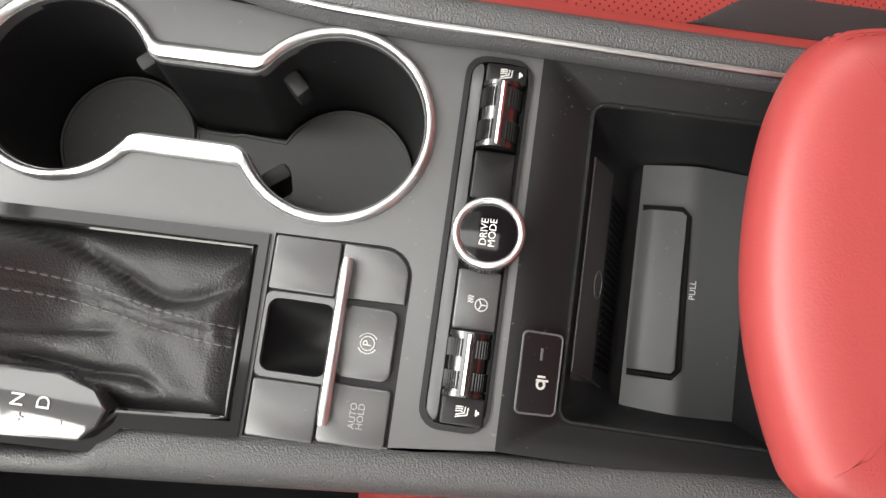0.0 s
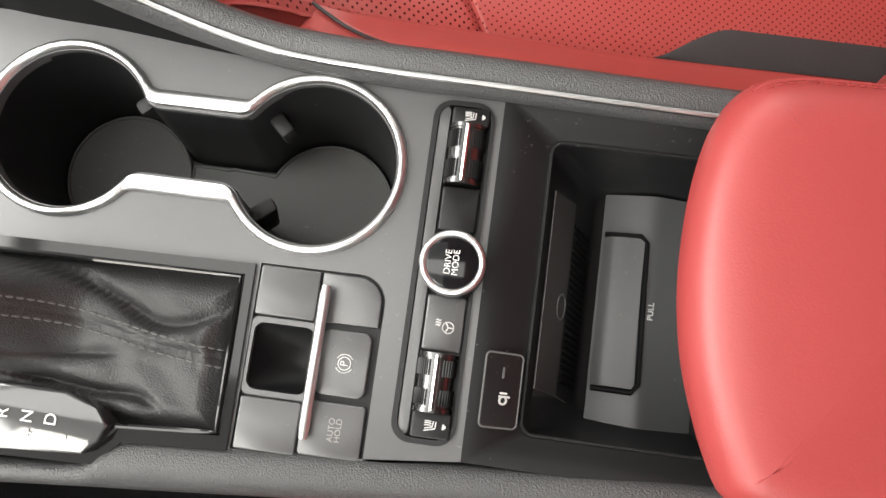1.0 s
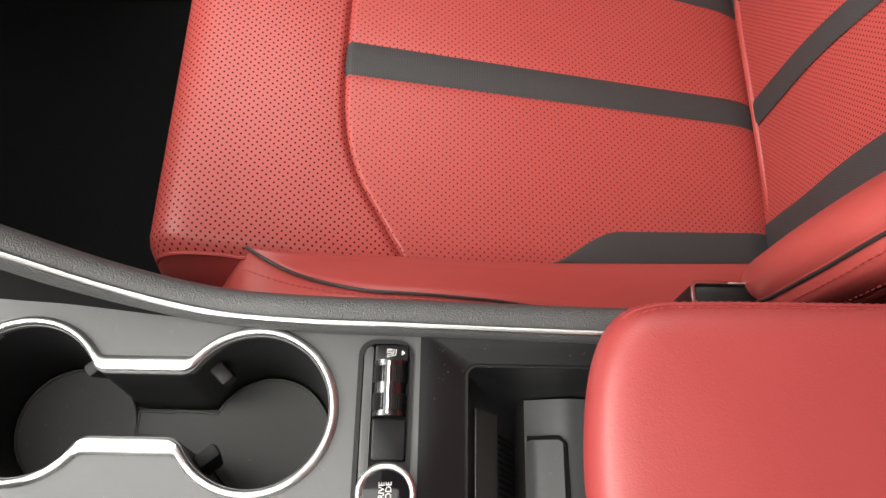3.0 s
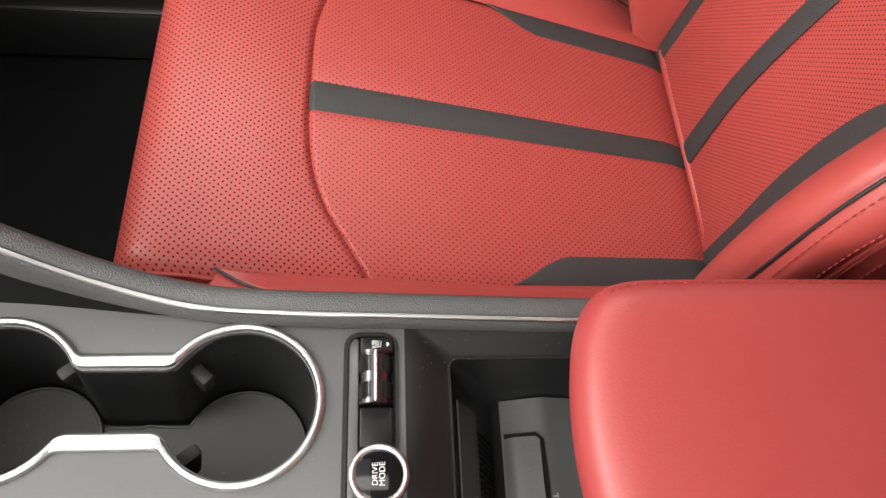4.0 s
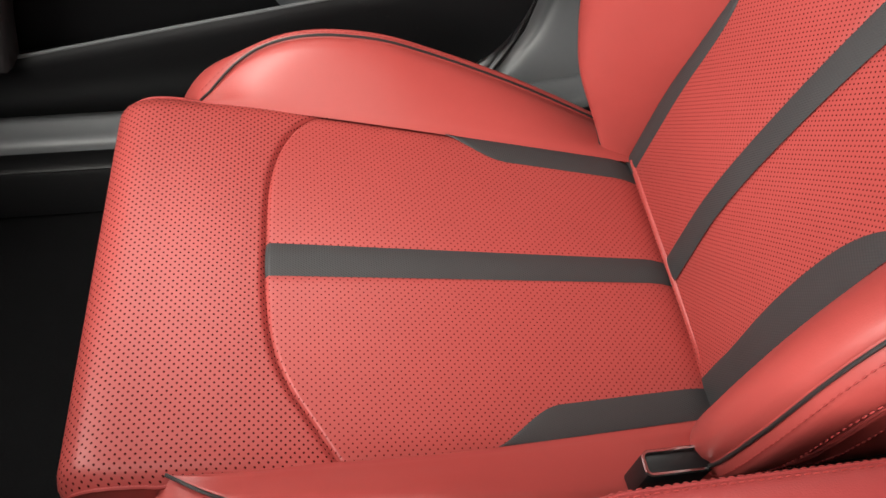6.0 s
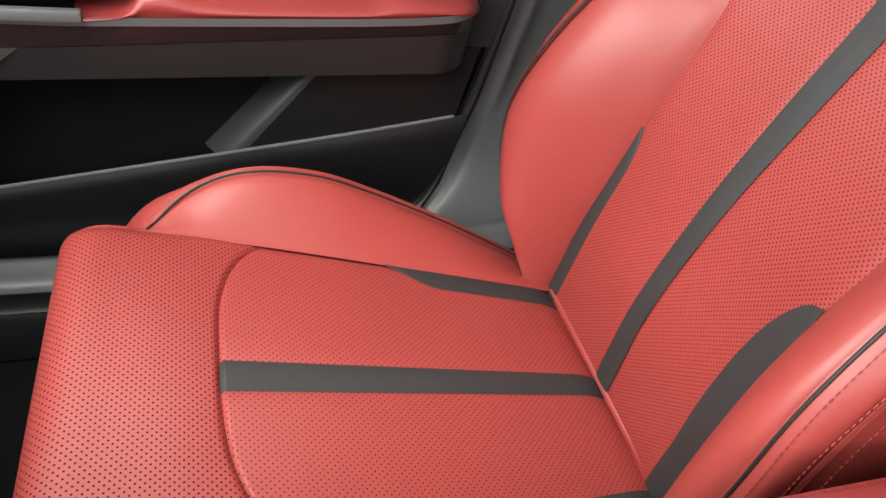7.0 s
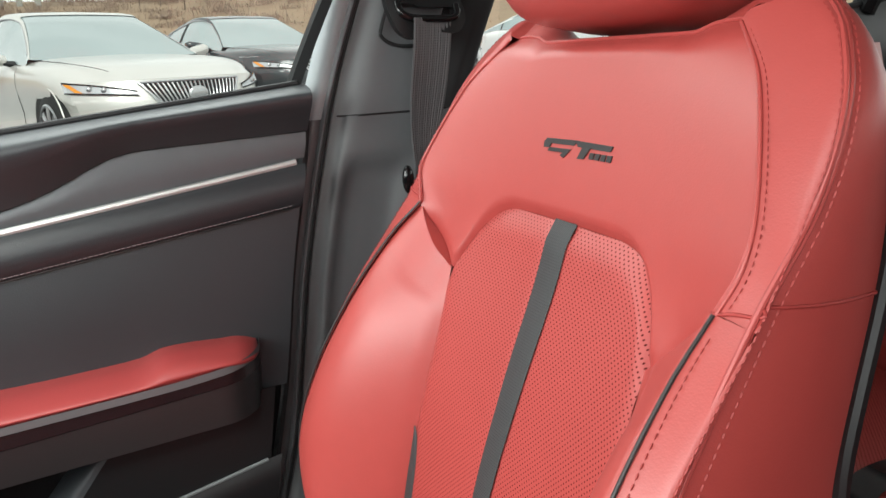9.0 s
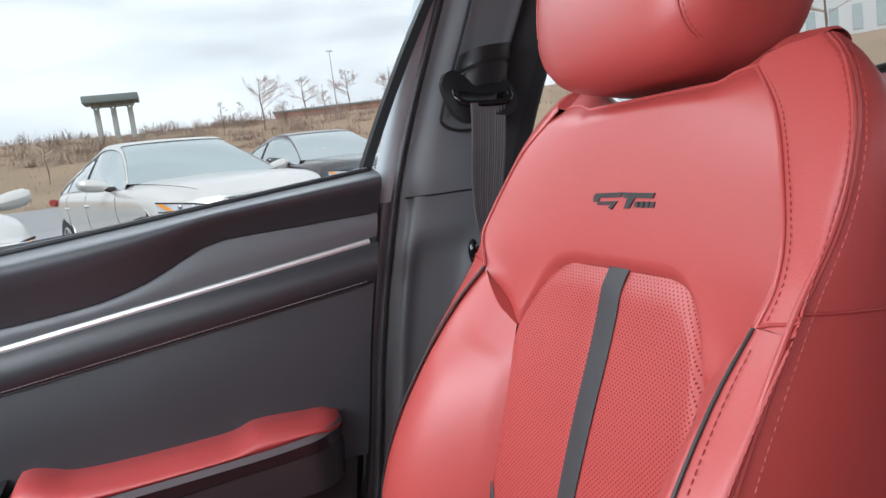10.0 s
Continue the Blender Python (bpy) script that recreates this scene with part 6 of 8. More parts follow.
def arm_section(a, b):
    x = -0.175 + (0.246 + 0.175) * math.sin(a * math.pi / 2)
    t, lo = ARM_T(x) - 0.022 + 0.008 * ramp01(x, 0.20, 0.246), ARM_B(x) - 0.012 * ramp01(x, 0.19, 0.246)
    tip = min(1.0, max(0.0, (x - 0.196) / 0.051))
    out = 0.064 * (0.12 + 0.88 * math.sqrt(1 - tip * tip))
    c = smooth_curve([(DY + 0.004, t + 0.004), (DY - out * 0.5, t + 0.005), (DY - out * 0.88, t - 0.001), (DY - out - 0.003, (t + lo) / 2 - 0.001), (DY - out, lo)], 16)[round(b * 16)]
    return Vector((x, c[0], c[1]))


v, f = grid(arm_section, 60, 16)
piece("armrest", v, flip(f), M["arm_leather"], door, "padded red leather armrest", sharp=180)


def band(name, zt, zb, y_top, y_bot, mat, label, x0=-0.62, x1=0.249):
    def fn(a, b):
        x = x0 + (x1 - x0) * math.sin(a * math.pi / 2) ** 0.8
        tip = min(1.0, max(0.0, (x - x1 + 0.052) / 0.052))
        y = y_top + (y_bot - y_top) * b + 0.060 * (1 - math.sqrt(1 - tip * tip))
        return Vector((x, y, zt(x) + (zb(x) - zt(x)) * b))
    v, f = grid(fn, 50, 8)
    piece(name, v, f, mat, door, label, sharp=180)


band("armrest_edge", lambda x: ARM_B(max(-0.18, x)) + 0.0005, lambda x: ARM_B(max(-0.18, x)) - 0.009, DY - 0.066, DY - 0.064, M["pillar"], "charcoal edge under the armrest")
band("gloss_band", lambda x: ARM_B(max(-0.18, x)) - 0.0085, lambda x: 0.6735 + 0.068 * x, DY - 0.063, DY - 0.056, M["plum"], "dark gloss band")
band("lower_band", lambda x: 0.6725 + 0.068 * x, lambda x: 0.6235 + table(x, [-0.62, -0.21, 0.03, 0.24], [-0.02, -0.006, 0.003, 0.011]), DY - 0.055, DY - 0.043, M["plumband"], "dark brown-grey trim band")
band("band_return", lambda x: 0.6235 + table(x, [-0.62, -0.21, 0.03, 0.24], [-0.02, -0.006, 0.003, 0.011]), lambda x: 0.632 + table(x, [-0.62, -0.21, 0.03, 0.24], [-0.02, -0.006, 0.003, 0.011]), DY - 0.043, DY + 0.02, M["black"], "")
# grab recess and switch panel ahead of the armrest
v, f = grid(lambda a, b: Vector((-0.36 + 0.235 * a, DY - 0.066 + 0.070 * b, 0.698 + 0.022 * a + 0.008 * b)), 12, 6)
sw = piece("switch_panel", v, f, M["black"], door, "black window switch panel")
box_part("window_switch", (-0.205, DY - 0.050, 0.7155), (-0.176, DY - 0.034, 0.7250), M["chrome"], sw, 0.002, "chrome tipped window switch", turn=(8, -8, 0))
box_part("handle_trim", (-0.300, DY - 0.070, 0.690), (-0.165, DY - 0.060, 0.703), M["pillar"], door, 0.003)
# lower door with map pocket
LIP = lambda x: 0.5175 + 0.172 * x + 0.06 * x * x * (1 if x > 0 else 0)
# blackest material on the pocket wall, putting the shade inside into its colour
door_sheet("pocket_back", lambda x, b: DY + 0.020, lambda x: 0.47 + 0.1 * x, lambda x: 0.634 + 0.03 * x, M["frameblack"], label="black pocket wall, deepened for the shade inside", nz=8)
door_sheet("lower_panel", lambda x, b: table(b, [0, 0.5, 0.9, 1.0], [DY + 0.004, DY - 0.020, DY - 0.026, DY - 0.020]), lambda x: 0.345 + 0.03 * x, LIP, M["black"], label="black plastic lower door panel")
piece("pocket_lip", *tube([(x, DY - 0.0195, LIP(x)) for x in np.linspace(-0.62, 0.241, 40)], 0.0022, 8), M["pillar"], door, "thin worn pocket lip")
# blank infill behind the pocket: a slanted rolled edge, then a plain face
ROLL = smooth_curve([(-0.014, DY + 0.020), (-0.008, DY + 0.008), (0.001, DY - 0.006), (0.012, DY - 0.0150), (0.026, DY - 0.0180)], 24)


def pocket_end(a, b):
    foot, head = Vector((-0.050, 0.0, 0.500)), Vector((0.070, 0.0, 0.642))
    w, y = ROLL[round(a * 24)]
    return foot + (head - foot) * b + Vector((w * (0.62 + 0.3 * (1 - b)), y, 0.0))


def pocket_face(a, b):
    p = pocket_end(1.0, b)
    return p + (Vector((0.243 + 0.018 * b, DY - 0.015, 0.548 + 0.107 * b)) - p) * a


# roll lighter for its highlight, face black for shade under the armrest
v, f = grid(pocket_end, 24, 16)
piece("pocket_end", v, f, M["slush_dark"], door, "slanted rolled end of the door pocket", sharp=180)
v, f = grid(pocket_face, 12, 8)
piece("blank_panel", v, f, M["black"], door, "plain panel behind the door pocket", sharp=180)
# front end of the pocket: its rounded upper corner
POCKET = smooth_curve([(-0.222, 0.6225), (-0.249, 0.6165), (-0.272, 0.606), (-0.292, 0.592), (-0.3075, 0.576), (-0.330, 0.535), (-0.356, 0.455)], 30)
v, f = grid(lambda a, b: Vector((POCKET[round(30 * b)][0] + (-0.60 - POCKET[round(30 * b)][0]) * a, DY - 0.0445 + 0.030 * max(0.0, 1 - a / 0.03) ** 2, POCKET[round(30 * b)][1])), 60, 30)
piece("pocket_front", v, f, M["plumband"], door, "dark brown-grey trim ahead of the pocket", sharp=180)
# speaker grille with slanting rows of fine dots, ahead of the pocket
sp = thing("door_speaker", (-0.42, DY - 0.05, 0.55), "black speaker grille with fine dotted rows in the door", "speaker")
GRILLE = smooth_curve([(-0.228, 0.6575), (-0.2635, 0.6280), (-0.296, 0.6005), (-0.335, 0.560), (-0.385, 0.528), (-0.45, 0.520), (-0.52, 0.545), (-0.545, 0.60), (-0.52, 0.648), (-0.44, 0.662), (-0.32, 0.6665), (-0.25, 0.667), (-0.228, 0.6575)], 72)[:-1]


def grille_y(z):
    return DY - 0.0585 + (0.672 - z) * 0.20


bm = plate([[tuple(p) for p in GRILLE]], 0.0, 0.006)
for q in bm.verts:
    q.co = Vector((q.co.x, grille_y(q.co.y) - q.co.z, q.co.y))
bmesh.ops.recalc_face_normals(bm, faces=bm.faces[:])
part("grille", bm, M["grained"], sp, sharp=40)


def within(x, z):
    odd = False
    for (x0, z0), (x1, z1) in zip(GRILLE, GRILLE[1:] + GRILLE[:1]):
        if (z0 > z) != (z1 > z) and x < x0 + (z - z0) / (z1 - z0) * (x1 - x0):
            odd = not odd
    return odd


v, f = [], []
for i in range(-30, 31):
    for j in range(110):
        x, z = -0.56 + 0.0031 * j, 0.60 + 0.0105 * i + 0.36 * 0.0031 * (j - 60)
        if all(within(x + dx, z + dz) for dx, dz in ((0.004, 0), (-0.004, 0), (0, 0.004), (0, -0.004))):
            n0 = len(v)
            v += [(x + 0.00055 * math.cos(k * math.pi / 3), grille_y(z) - 0.0064, z + 0.00055 * math.sin(k * math.pi / 3)) for k in range(6)]
            f.append(tuple(range(n0, n0 + 6)))
piece("perforation", v, f, M["thread_grey"], sp, "rows of fine pale dots", smooth=False)
# door edge (rear face) and window frame
v = []
zz = np.linspace(0.36, 1.008, 26)
for z in zz:
    e = rear_edge(z)
    v += [(e, DY + 0.004 - 0.022 * (1 if z > 0.97 else 0), z), (e + 0.006, DY + 0.006, z), (e + 0.008, DY + 0.06, z)]
piece("door_edge", v, [(i * 3 + j, (i + 1) * 3 + j, (i + 1) * 3 + j + 1, i * 3 + j + 1) for i in range(25) for j in range(2)], M["seal"], door, "black door edge seal", sharp=180)
cap_line = [(x, DY - 0.001 + 0.002, top_edge(x) + 0.001) for x in np.linspace(-0.62, 0.330, 30)]
piece("window_seal", *tube(cap_line, 0.004, 8), M["seal"], door, "black window seal")
def wf(t):
    return Vector((0.327 + 0.150 * t + 0.02 * t * t, DY + 0.004 - 0.06 * t * t, 1.008 + 0.315 * t))
v = []
for t in np.linspace(0, 1, 14):
    p = wf(t)
    v += [p + Vector((-0.0065, 0, 0)), p + Vector((0.005, -0.006, 0)), p + Vector((0.0075, 0.010, 0)), p + Vector((-0.0065, 0.022, 0))]
piece("window_frame", v, [(i * 4 + j, i * 4 + (j + 1) % 4, (i + 1) * 4 + (j + 1) % 4, (i + 1) * 4 + j) for i in range(13) for j in range(4)], M["frameblack"], door, "black window frame", sharp=30)
top = [wf(1.0) + Vector((0.01, 0, 0.0)), Vector((0.10, 0.66, 1.345)), Vector((-0.25, 0.665, 1.315)), Vector((-0.60, 0.70, 1.13)), Vector((-0.85, 0.73, 0.95))]
piece("window_frame", *tube(smooth_curve([tuple(p) for p in top], 24), 0.014, 8), M["seal"], door, "black window frame")
v = [(-0.85, DY + 0.010, 0.96), (-0.60, DY + 0.010, 0.96), (0.33, DY + 0.012, 1.010), tuple(wf(0.5) + Vector((0.004, 0.008, 0))), tuple(wf(1.0) + Vector((0.004, 0.008, 0))), (0.10, 0.675, 1.345), (-0.25, 0.68, 1.315), (-0.60, 0.715, 1.13)]
pane = piece("window_pane", v, [(0, 1, 7), (1, 2, 6, 7), (2, 3, 5, 6), (3, 4, 5)], M["glass"], door, "clear side window glass", smooth=False)
pane.visible_shadow = False
strokes("printed_marks", [[(-1, 0), (1, 0)], [(-0.6, -0.5), (0.9, -0.5)], [(-0.9, -1.0), (0.5, -1.0)]], (0.280, DY + 0.0085, 1.045), 0.010, 0.0012, M["mark"], door, label="small pale printed marks")

# ==== B pillar ====
pil = thing("pillar_trim", (0.42, 0.77, 0.34), "charcoal plastic B pillar trim with belt guide", "pillar trim")


def pil_front(z):
    return table(z, [0.34, 0.40, 0.44, 0.54, 0.65, 0.79, 0.955, 1.05, 1.20, 1.34], [0.15, 0.200, 0.232, 0.268, 0.288, 0.312, 0.352, 0.382, 0.432, 0.480])


def pil_sheet(name, z0, z1, off, wid, mat, label, nz=30):
    sec = [(0.0, 0.030), (0.006, 0.006), (0.020, 0.0), (0.045, -0.010), (wid - 0.02, -0.014), (wid, -0.010), (wid + 0.012, 0.05)]
    def fn(a, b):
        z = z0 + (z1 - z0) * b
        c = prof[round(a * 48)]
        scoop = 0.016 * (1 - ramp01(z, 0.885, 0.925)) * ramp01(z, 0.50, 0.60) * ramp01(c[0], 0.026, 0.050) * (1 - ramp01(c[0], 0.105, 0.135)) if name == "lower_trim" else 0.0
        lean = -0.07 * ramp01(z, 1.0, 1.36) - 0.06 * ramp01(z, 0.52, 0.33)
        return Vector((pil_front(z) + off + c[0], 0.775 + c[1] + lean + scoop, z))
    prof = smooth_curve(sec, 48)
    v, f = grid(fn, 48, nz)
    return piece(name, v, f, mat, pil, label, sharp=60)


pil_sheet("lower_trim", 0.34, 0.9685, 0.016, 0.170, M["pillar"], "charcoal lower pillar trim with a scooped recess", 60)
pil_sheet("upper_trim", 0.9685, 1.36, 0.016, 0.118, M["pillar"], "charcoal upper pillar trim")
pil_sheet("rear_return", 0.90, 1.36, 0.125, 0.080, M["seal"], "black rear side of the pillar")
def strip_at(z, dx):
    lean = -0.07 * ramp01(z, 1.0, 1.36) - 0.06 * ramp01(z, 0.52, 0.33)
    return (pil_front(z) + dx, 0.772 + lean, z)
def frame_sheet(name, z0, z1, x0, x1, mat, label):
    def fn(a, b):
        z = z0 + (z1 - z0) * b
        p = strip_at(z, x0 + (x1 - x0) * a)
        return Vector((p[0], p[1] - 0.007 * math.sin(math.pi * (0.12 + 0.80 * a)) + (0.016 * (1 - a) if name == "painted_frame" else 0.0), z))
    v, f = grid(fn, 10, 30)
    piece(name, v, f, mat, pil, label, sharp=180)
frame_sheet("painted_frame", 0.965, 1.36, -0.016, 0.009, M["framegrey"], "pale grey painted frame strip")
frame_sheet("inner_strip", 0.36, 1.36, 0.0085, 0.0165, M["pillar"], "charcoal strip along the door seal")
frame_sheet("frame_strip", 0.36, 0.967, -0.008, 0.009, M["pillar"], "charcoal frame strip")
piece("door_seal", *tube([strip_at(z, 0.0185) for z in np.linspace(0.36, 1.36, 40)], 0.0030, 8), M["seal"], pil, "black rubber door seal")
piece("trim_joint", *tube([(pil_front(0.9685) + 0.016 + dx, 0.775 + dy - 0.0006, 0.9685) for dx, dy in ((0.004, 0.010), (0.020, 0.0), (0.045, -0.010), (0.10, -0.0135), (0.16, -0.013))], 0.0014, 6), M["seal"], pil)
# recess round the belt guide
loop = [(pil_front(z) + dx, 0.757 - 0.07 * ramp01(z, 1.0, 1.36), z) for dx, z in ((0.060, 1.36), (0.054, 1.20), (0.0545, 1.133), (0.0545, 1.076), (0.060, 1.060), (0.084, 1.050), (0.118, 1.049))]
piece("recess_line", *tube(smooth_curve(loop, 30), 0.0022, 8), M["seal"], pil)

# ==== seat belt ====
belt = thing("seat_belt", (0.50, 0.735, 0.60), "grey webbing seat belt through a black pillar guide", "seat belt")
def web(t):
    return Vector((0.503 - 0.012 * t, 0.6985 + 0.032 * ramp01(t, 0.0, 0.35) + 0.004 * math.sin(3 * t), 1.0885 - 0.46 * t))
def webbing(a, b):
    p = web(b) + Vector((0, 0.0006 * math.cos(2 * math.pi * 12 * a), 0))
    w = 0.027 * (1 - 0.45 * ramp01(b, 0.15, 0.5))
    return p + Vector((w * (2 * a - 1), 0.006 * (2 * a - 1) + 0.003 * math.sin(math.pi * a), 0))
v, f = grid(webbing, 36, 40)
back_v = [q + Vector((0, 0.0016, 0)) for q in v]
uvs = [(0.05 * (k % 37) / 36, q.z) for k, q in enumerate(v)]
n0 = len(v)
f2 = flip([tuple(i + n0 for i in q) for q in f])
piece("strap", v + back_v, f + f2, M["webbing"], belt, "ribbed dark grey webbing", uvs=uvs + uvs, sharp=180)
outline = smooth_curve([(0.449, 1.117), (0.457, 1.131), (0.472, 1.134), (0.486, 1.122), (0.510, 1.117), (0.536, 1.118), (0.548, 1.106), (0.550, 1.086), (0.540, 1.072), (0.528, 1.070), (0.500, 1.072), (0.478, 1.064), (0.461, 1.074), (0.452, 1.096), (0.449, 1.117)], 56)[:-1]
slot = smooth_curve([(0.464, 1.102), (0.470, 1.107), (0.500, 1.100), (0.530, 1.100), (0.534, 1.094), (0.528, 1.089), (0.500, 1.090), (0.470, 1.093), (0.464, 1.102)], 40)[:-1]
bm = plate([[tuple(p) for p in outline], [tuple(p) for p in slot]], 0.0, 0.012)
for q in bm.verts:
    x, zz, y = q.co.x, q.co.y, q.co.z
    edge = min((x - p[0]) ** 2 + (zz - p[1]) ** 2 for p in outline) ** 0.5
    q.co = Vector((x, 0.712 - y - 0.004 * ramp01(edge, 0.0, 0.006) + 0.25 * (zz - 1.10), zz))
guide = part("guide", bm, M["black"], belt, "black belt guide loop", sharp=60)
bar = smooth_curve([(0.462, 0.708, 1.108), (0.463, 0.703, 1.096), (0.474, 0.701, 1.089), (0.500, 0.701, 1.087), (0.526, 0.701, 1.087), (0.536, 0.703, 1.092), (0.537, 0.708, 1.102)], 28)
piece("guide_bar", *tube(bar, 0.0044, 10), M["gloss"], guide, "glossy black bar")
def cover(a, b):
    w = math.pi * a
    r = table(b, [0, 0.45, 0.50, 0.54, 0.60, 1.0], [0.0375, 0.0375, 0.0365, 0.0345, 0.0372, 0.0365])
    x = 0.5105 + 0.013 * b + r * math.copysign(abs(math.cos(w)) ** 0.75, math.cos(w))
    y = 0.748 - (0.036 + 0.004 * b + 0.4 * (r - 0.037)) * math.sin(w) ** 0.7
    return Vector((x, y, 1.108 + 0.050 * b - 0.004 * math.cos(w) * -1 + 0.004 * math.sin(w)))
v, f = grid(cover, 28, 24)
piece("guide_cover", v, flip(f), M["black"], belt, "black tapered guide cover", sharp=60)
v, f = grid(lambda a, b: cover(a, 1.0) + (Vector((0.524, 0.748, 1.163)) - cover(a, 1.0)) * b, 28, 3)
piece("guide_cap", v, flip(f), M["black"], belt)
bm = bmesh.new()
bmesh.ops.create_uvsphere(bm, u_segments=20, v_segments=12, radius=1)
for q in bm.verts:
    q.co = Vector((q.co.x * 0.008, q.co.y * 0.006, q.co.z * 0.018))
bmesh.ops.translate(bm, verts=bm.verts, vec=(0.468, 0.724, 0.896))
part("stop_button", bm, M["gloss"], belt, "shiny dark stop button")
belt.location += Vector((-0.012, 0, -0.009))
# buckle beside the armrest
buckle = thing("belt_buckle", (0.232, 0.146, 0.50), "black belt buckle with chrome edge between seat and console", "belt buckle")
box_part("housing", (0.207, 0.137, 0.470), (0.257, 0.155, 0.545), M["black"], buckle, 0.004, "black buckle housing")
piece("chrome_edge", *tube([(x, y, 0.546) for x, y in rounded_loop(0.208, 0.138, 0.256, 0.154, 0.004)], 0.0016, 6, True), M["chrome"], buckle, "bright metal edge")

# ==== rear of the cabin ====
rear_door = thing("car_door", (0.9, 0.76, 0.36), "black rear car door with window", "car door")
v, f = grid(lambda a, b: Vector((0.60 + 1.05 * a, DY - 0.004 - 0.03 * math.sin(math.pi * b) ** 0.5 * (1 if b > 0.75 else 0.4), 0.36 + (0.625 + 0.144 * a) * b)), 24, 24)
piece("panel", v, f, M["black"], rear_door, "soft charcoal door panel", sharp=180)
piece("window_seal", *tube([(0.60 + 1.05 * a, DY - 0.002, 0.987 + 0.144 * a) for a in np.linspace(0, 1, 12)], 0.006, 8), M["seal"], rear_door)
v = [(0.60, DY + 0.012, 0.985), (1.65, DY + 0.012, 1.13), (1.60, 0.62, 1.33), (0.58, 0.665, 1.345)]
rp = piece("window_pane", v, [(0, 1, 2, 3)], M["glass"], rear_door, "clear rear side window glass", smooth=False)
rp.visible_shadow = False
piece("window_frame", *tube([(1.30, 0.738, 1.07), (1.33, 0.70, 1.20), (1.36, 0.63, 1.34)], 0.020, 8), M["frameblack"], rear_door)
# rear bench
bench = thing("rear_bench", (1.15, 0.0, 0.27), "red leather rear bench seat with dark stripes", "car seat")
def bench_c(a, b):
    c = smooth_curve([(0.84, 0.30), (0.82, 0.44), (0.835, 0.52), (0.90, 0.545), (1.10, 0.515), (1.32, 0.47)], 24)[round(a * 24)]
    y = -0.66 + 1.32 * b
    return Vector((c[0], y, c[1] - 0.018 * math.exp(-((abs(y) - 0.36) / 0.16) ** 2) + 0.0))
v, f = grid(bench_c, 24, 60)
piece("cushion", v, f, M["perf"], bench, "perforated red leather cushion", uvs=[(p.y, p.x) for p in v], sharp=180)
def bench_b(a, b):
    c = smooth_curve([(1.28, 0.44), (1.24, 0.50), (1.26, 0.66), (1.33, 0.90), (1.40, 1.02), (1.47, 1.00)], 24)[round(a * 24)]
    y = -0.66 + 1.32 * b
    return Vector((c[0] + 0.03 * math.exp(-((abs(y) - 0.36) / 0.14) ** 2), y, c[1]))
v, f = grid(bench_b, 24, 60)
piece("backrest", v, f, M["leather"], bench, "red leather backrest", sharp=180)
for y in (-0.36, 0.36):
    v, f = grid(lambda a, b: bench_c(0.30 + 0.66 * b, (y - 0.02 + 0.04 * a + 0.66) / 1.32) + Vector((0, 0, 0.004)), 6, 20)
    piece("stripe", v, f, M["stripe"], bench, uvs=[(p.y, p.x) for p in v], sharp=180)
# roof, rear shelf, pillars, far side
def slabx(name, pts, mat, label, cat):
    bm = bmesh.new()
    vs = [bm.verts.new(p) for p in pts]
    face = bm.faces.new(vs)
    face.normal_update()
    nrm = face.normal.copy()
    r = bmesh.ops.extrude_face_region(bm, geom=bm.faces[:])
    for g in r["geom"]:
        if isinstance(g, bmesh.types.BMVert):
            g.co += nrm * 0.02
    bmesh.ops.recalc_face_normals(bm, faces=bm.faces)
    return tagged(part(name, bm, mat, None, label, smooth=False), "", cat, "", "structure")


def roof_sheet(name, x0, x1, y0, y1):
    v, f = grid(lambda a, b: Vector((x0 + (x1 - x0) * a, y0 + (y1 - y0) * b, 1.385 - 0.05 * ((x0 + (x1 - x0) * a - 0.5) / 1.0) ** 2 - 0.03 * ((y0 + (y1 - y0) * b) / 0.65) ** 2)), 14, 14)
    return v, flip(f)


# unseen roof, left open at the front for added light from above
vv, ff = [], []
for x0, x1, y0, y1 in ((-0.13, 1.75, -0.66, 0.66), (-0.34, -0.13, -0.66, -0.42), (-0.34, -0.13, 0.42, 0.66)):
    a, b = roof_sheet("", x0, x1, y0, y1)
    o = len(vv)
    vv += a
    ff += [tuple(i + o for i in q) for q in b]
tagged(piece("ceiling", vv, ff, M["headlining"], None, "light grey cloth headlining with an added opening for overhead fill light", sharp=60), "", "ceiling", "", "structure")
dash = thing("dashboard", (-0.75, 0.0, 0.45), "soft black dashboard across the car", "dashboard")
v, f = grid(lambda a, b: Vector((smooth_curve([(-0.66, 0.50), (-0.60, 0.70), (-0.63, 0.88), (-0.72, 0.95), (-1.05, 0.99), (-1.15, 0.93)], 20)[round(b * 20)][0], -0.70 + 1.40 * a, smooth_curve([(-0.66, 0.50), (-0.60, 0.70), (-0.63, 0.88), (-0.72, 0.95), (-1.05, 0.99), (-1.15, 0.93)], 20)[round(b * 20)][1])), 30, 20)
piece("pad", v, f, M["slush"], dash, sharp=180)
slabx("wall_front", [(-1.0, -0.74, 0.26), (-1.0, 0.74, 0.26), (-1.0, 0.74, 0.98), (-1.0, -0.74, 0.98)], M["black"], "black bulkhead behind the dashboard", "wall")
slabx("wall_rear", [(1.62, 0.74, 0.26), (1.62, -0.74, 0.26), (1.62, -0.74, 1.02), (1.62, 0.74, 1.02)], M["carpet"], "black rear bulkhead", "wall")
slabx("wall_side", [(-0.9, 0.83, 0.15), (1.62, 0.83, 0.15), (1.62, 0.83, 0.98), (-0.9, 0.83, 0.98)], M["bodywhite"], "white painted body side", "wall")
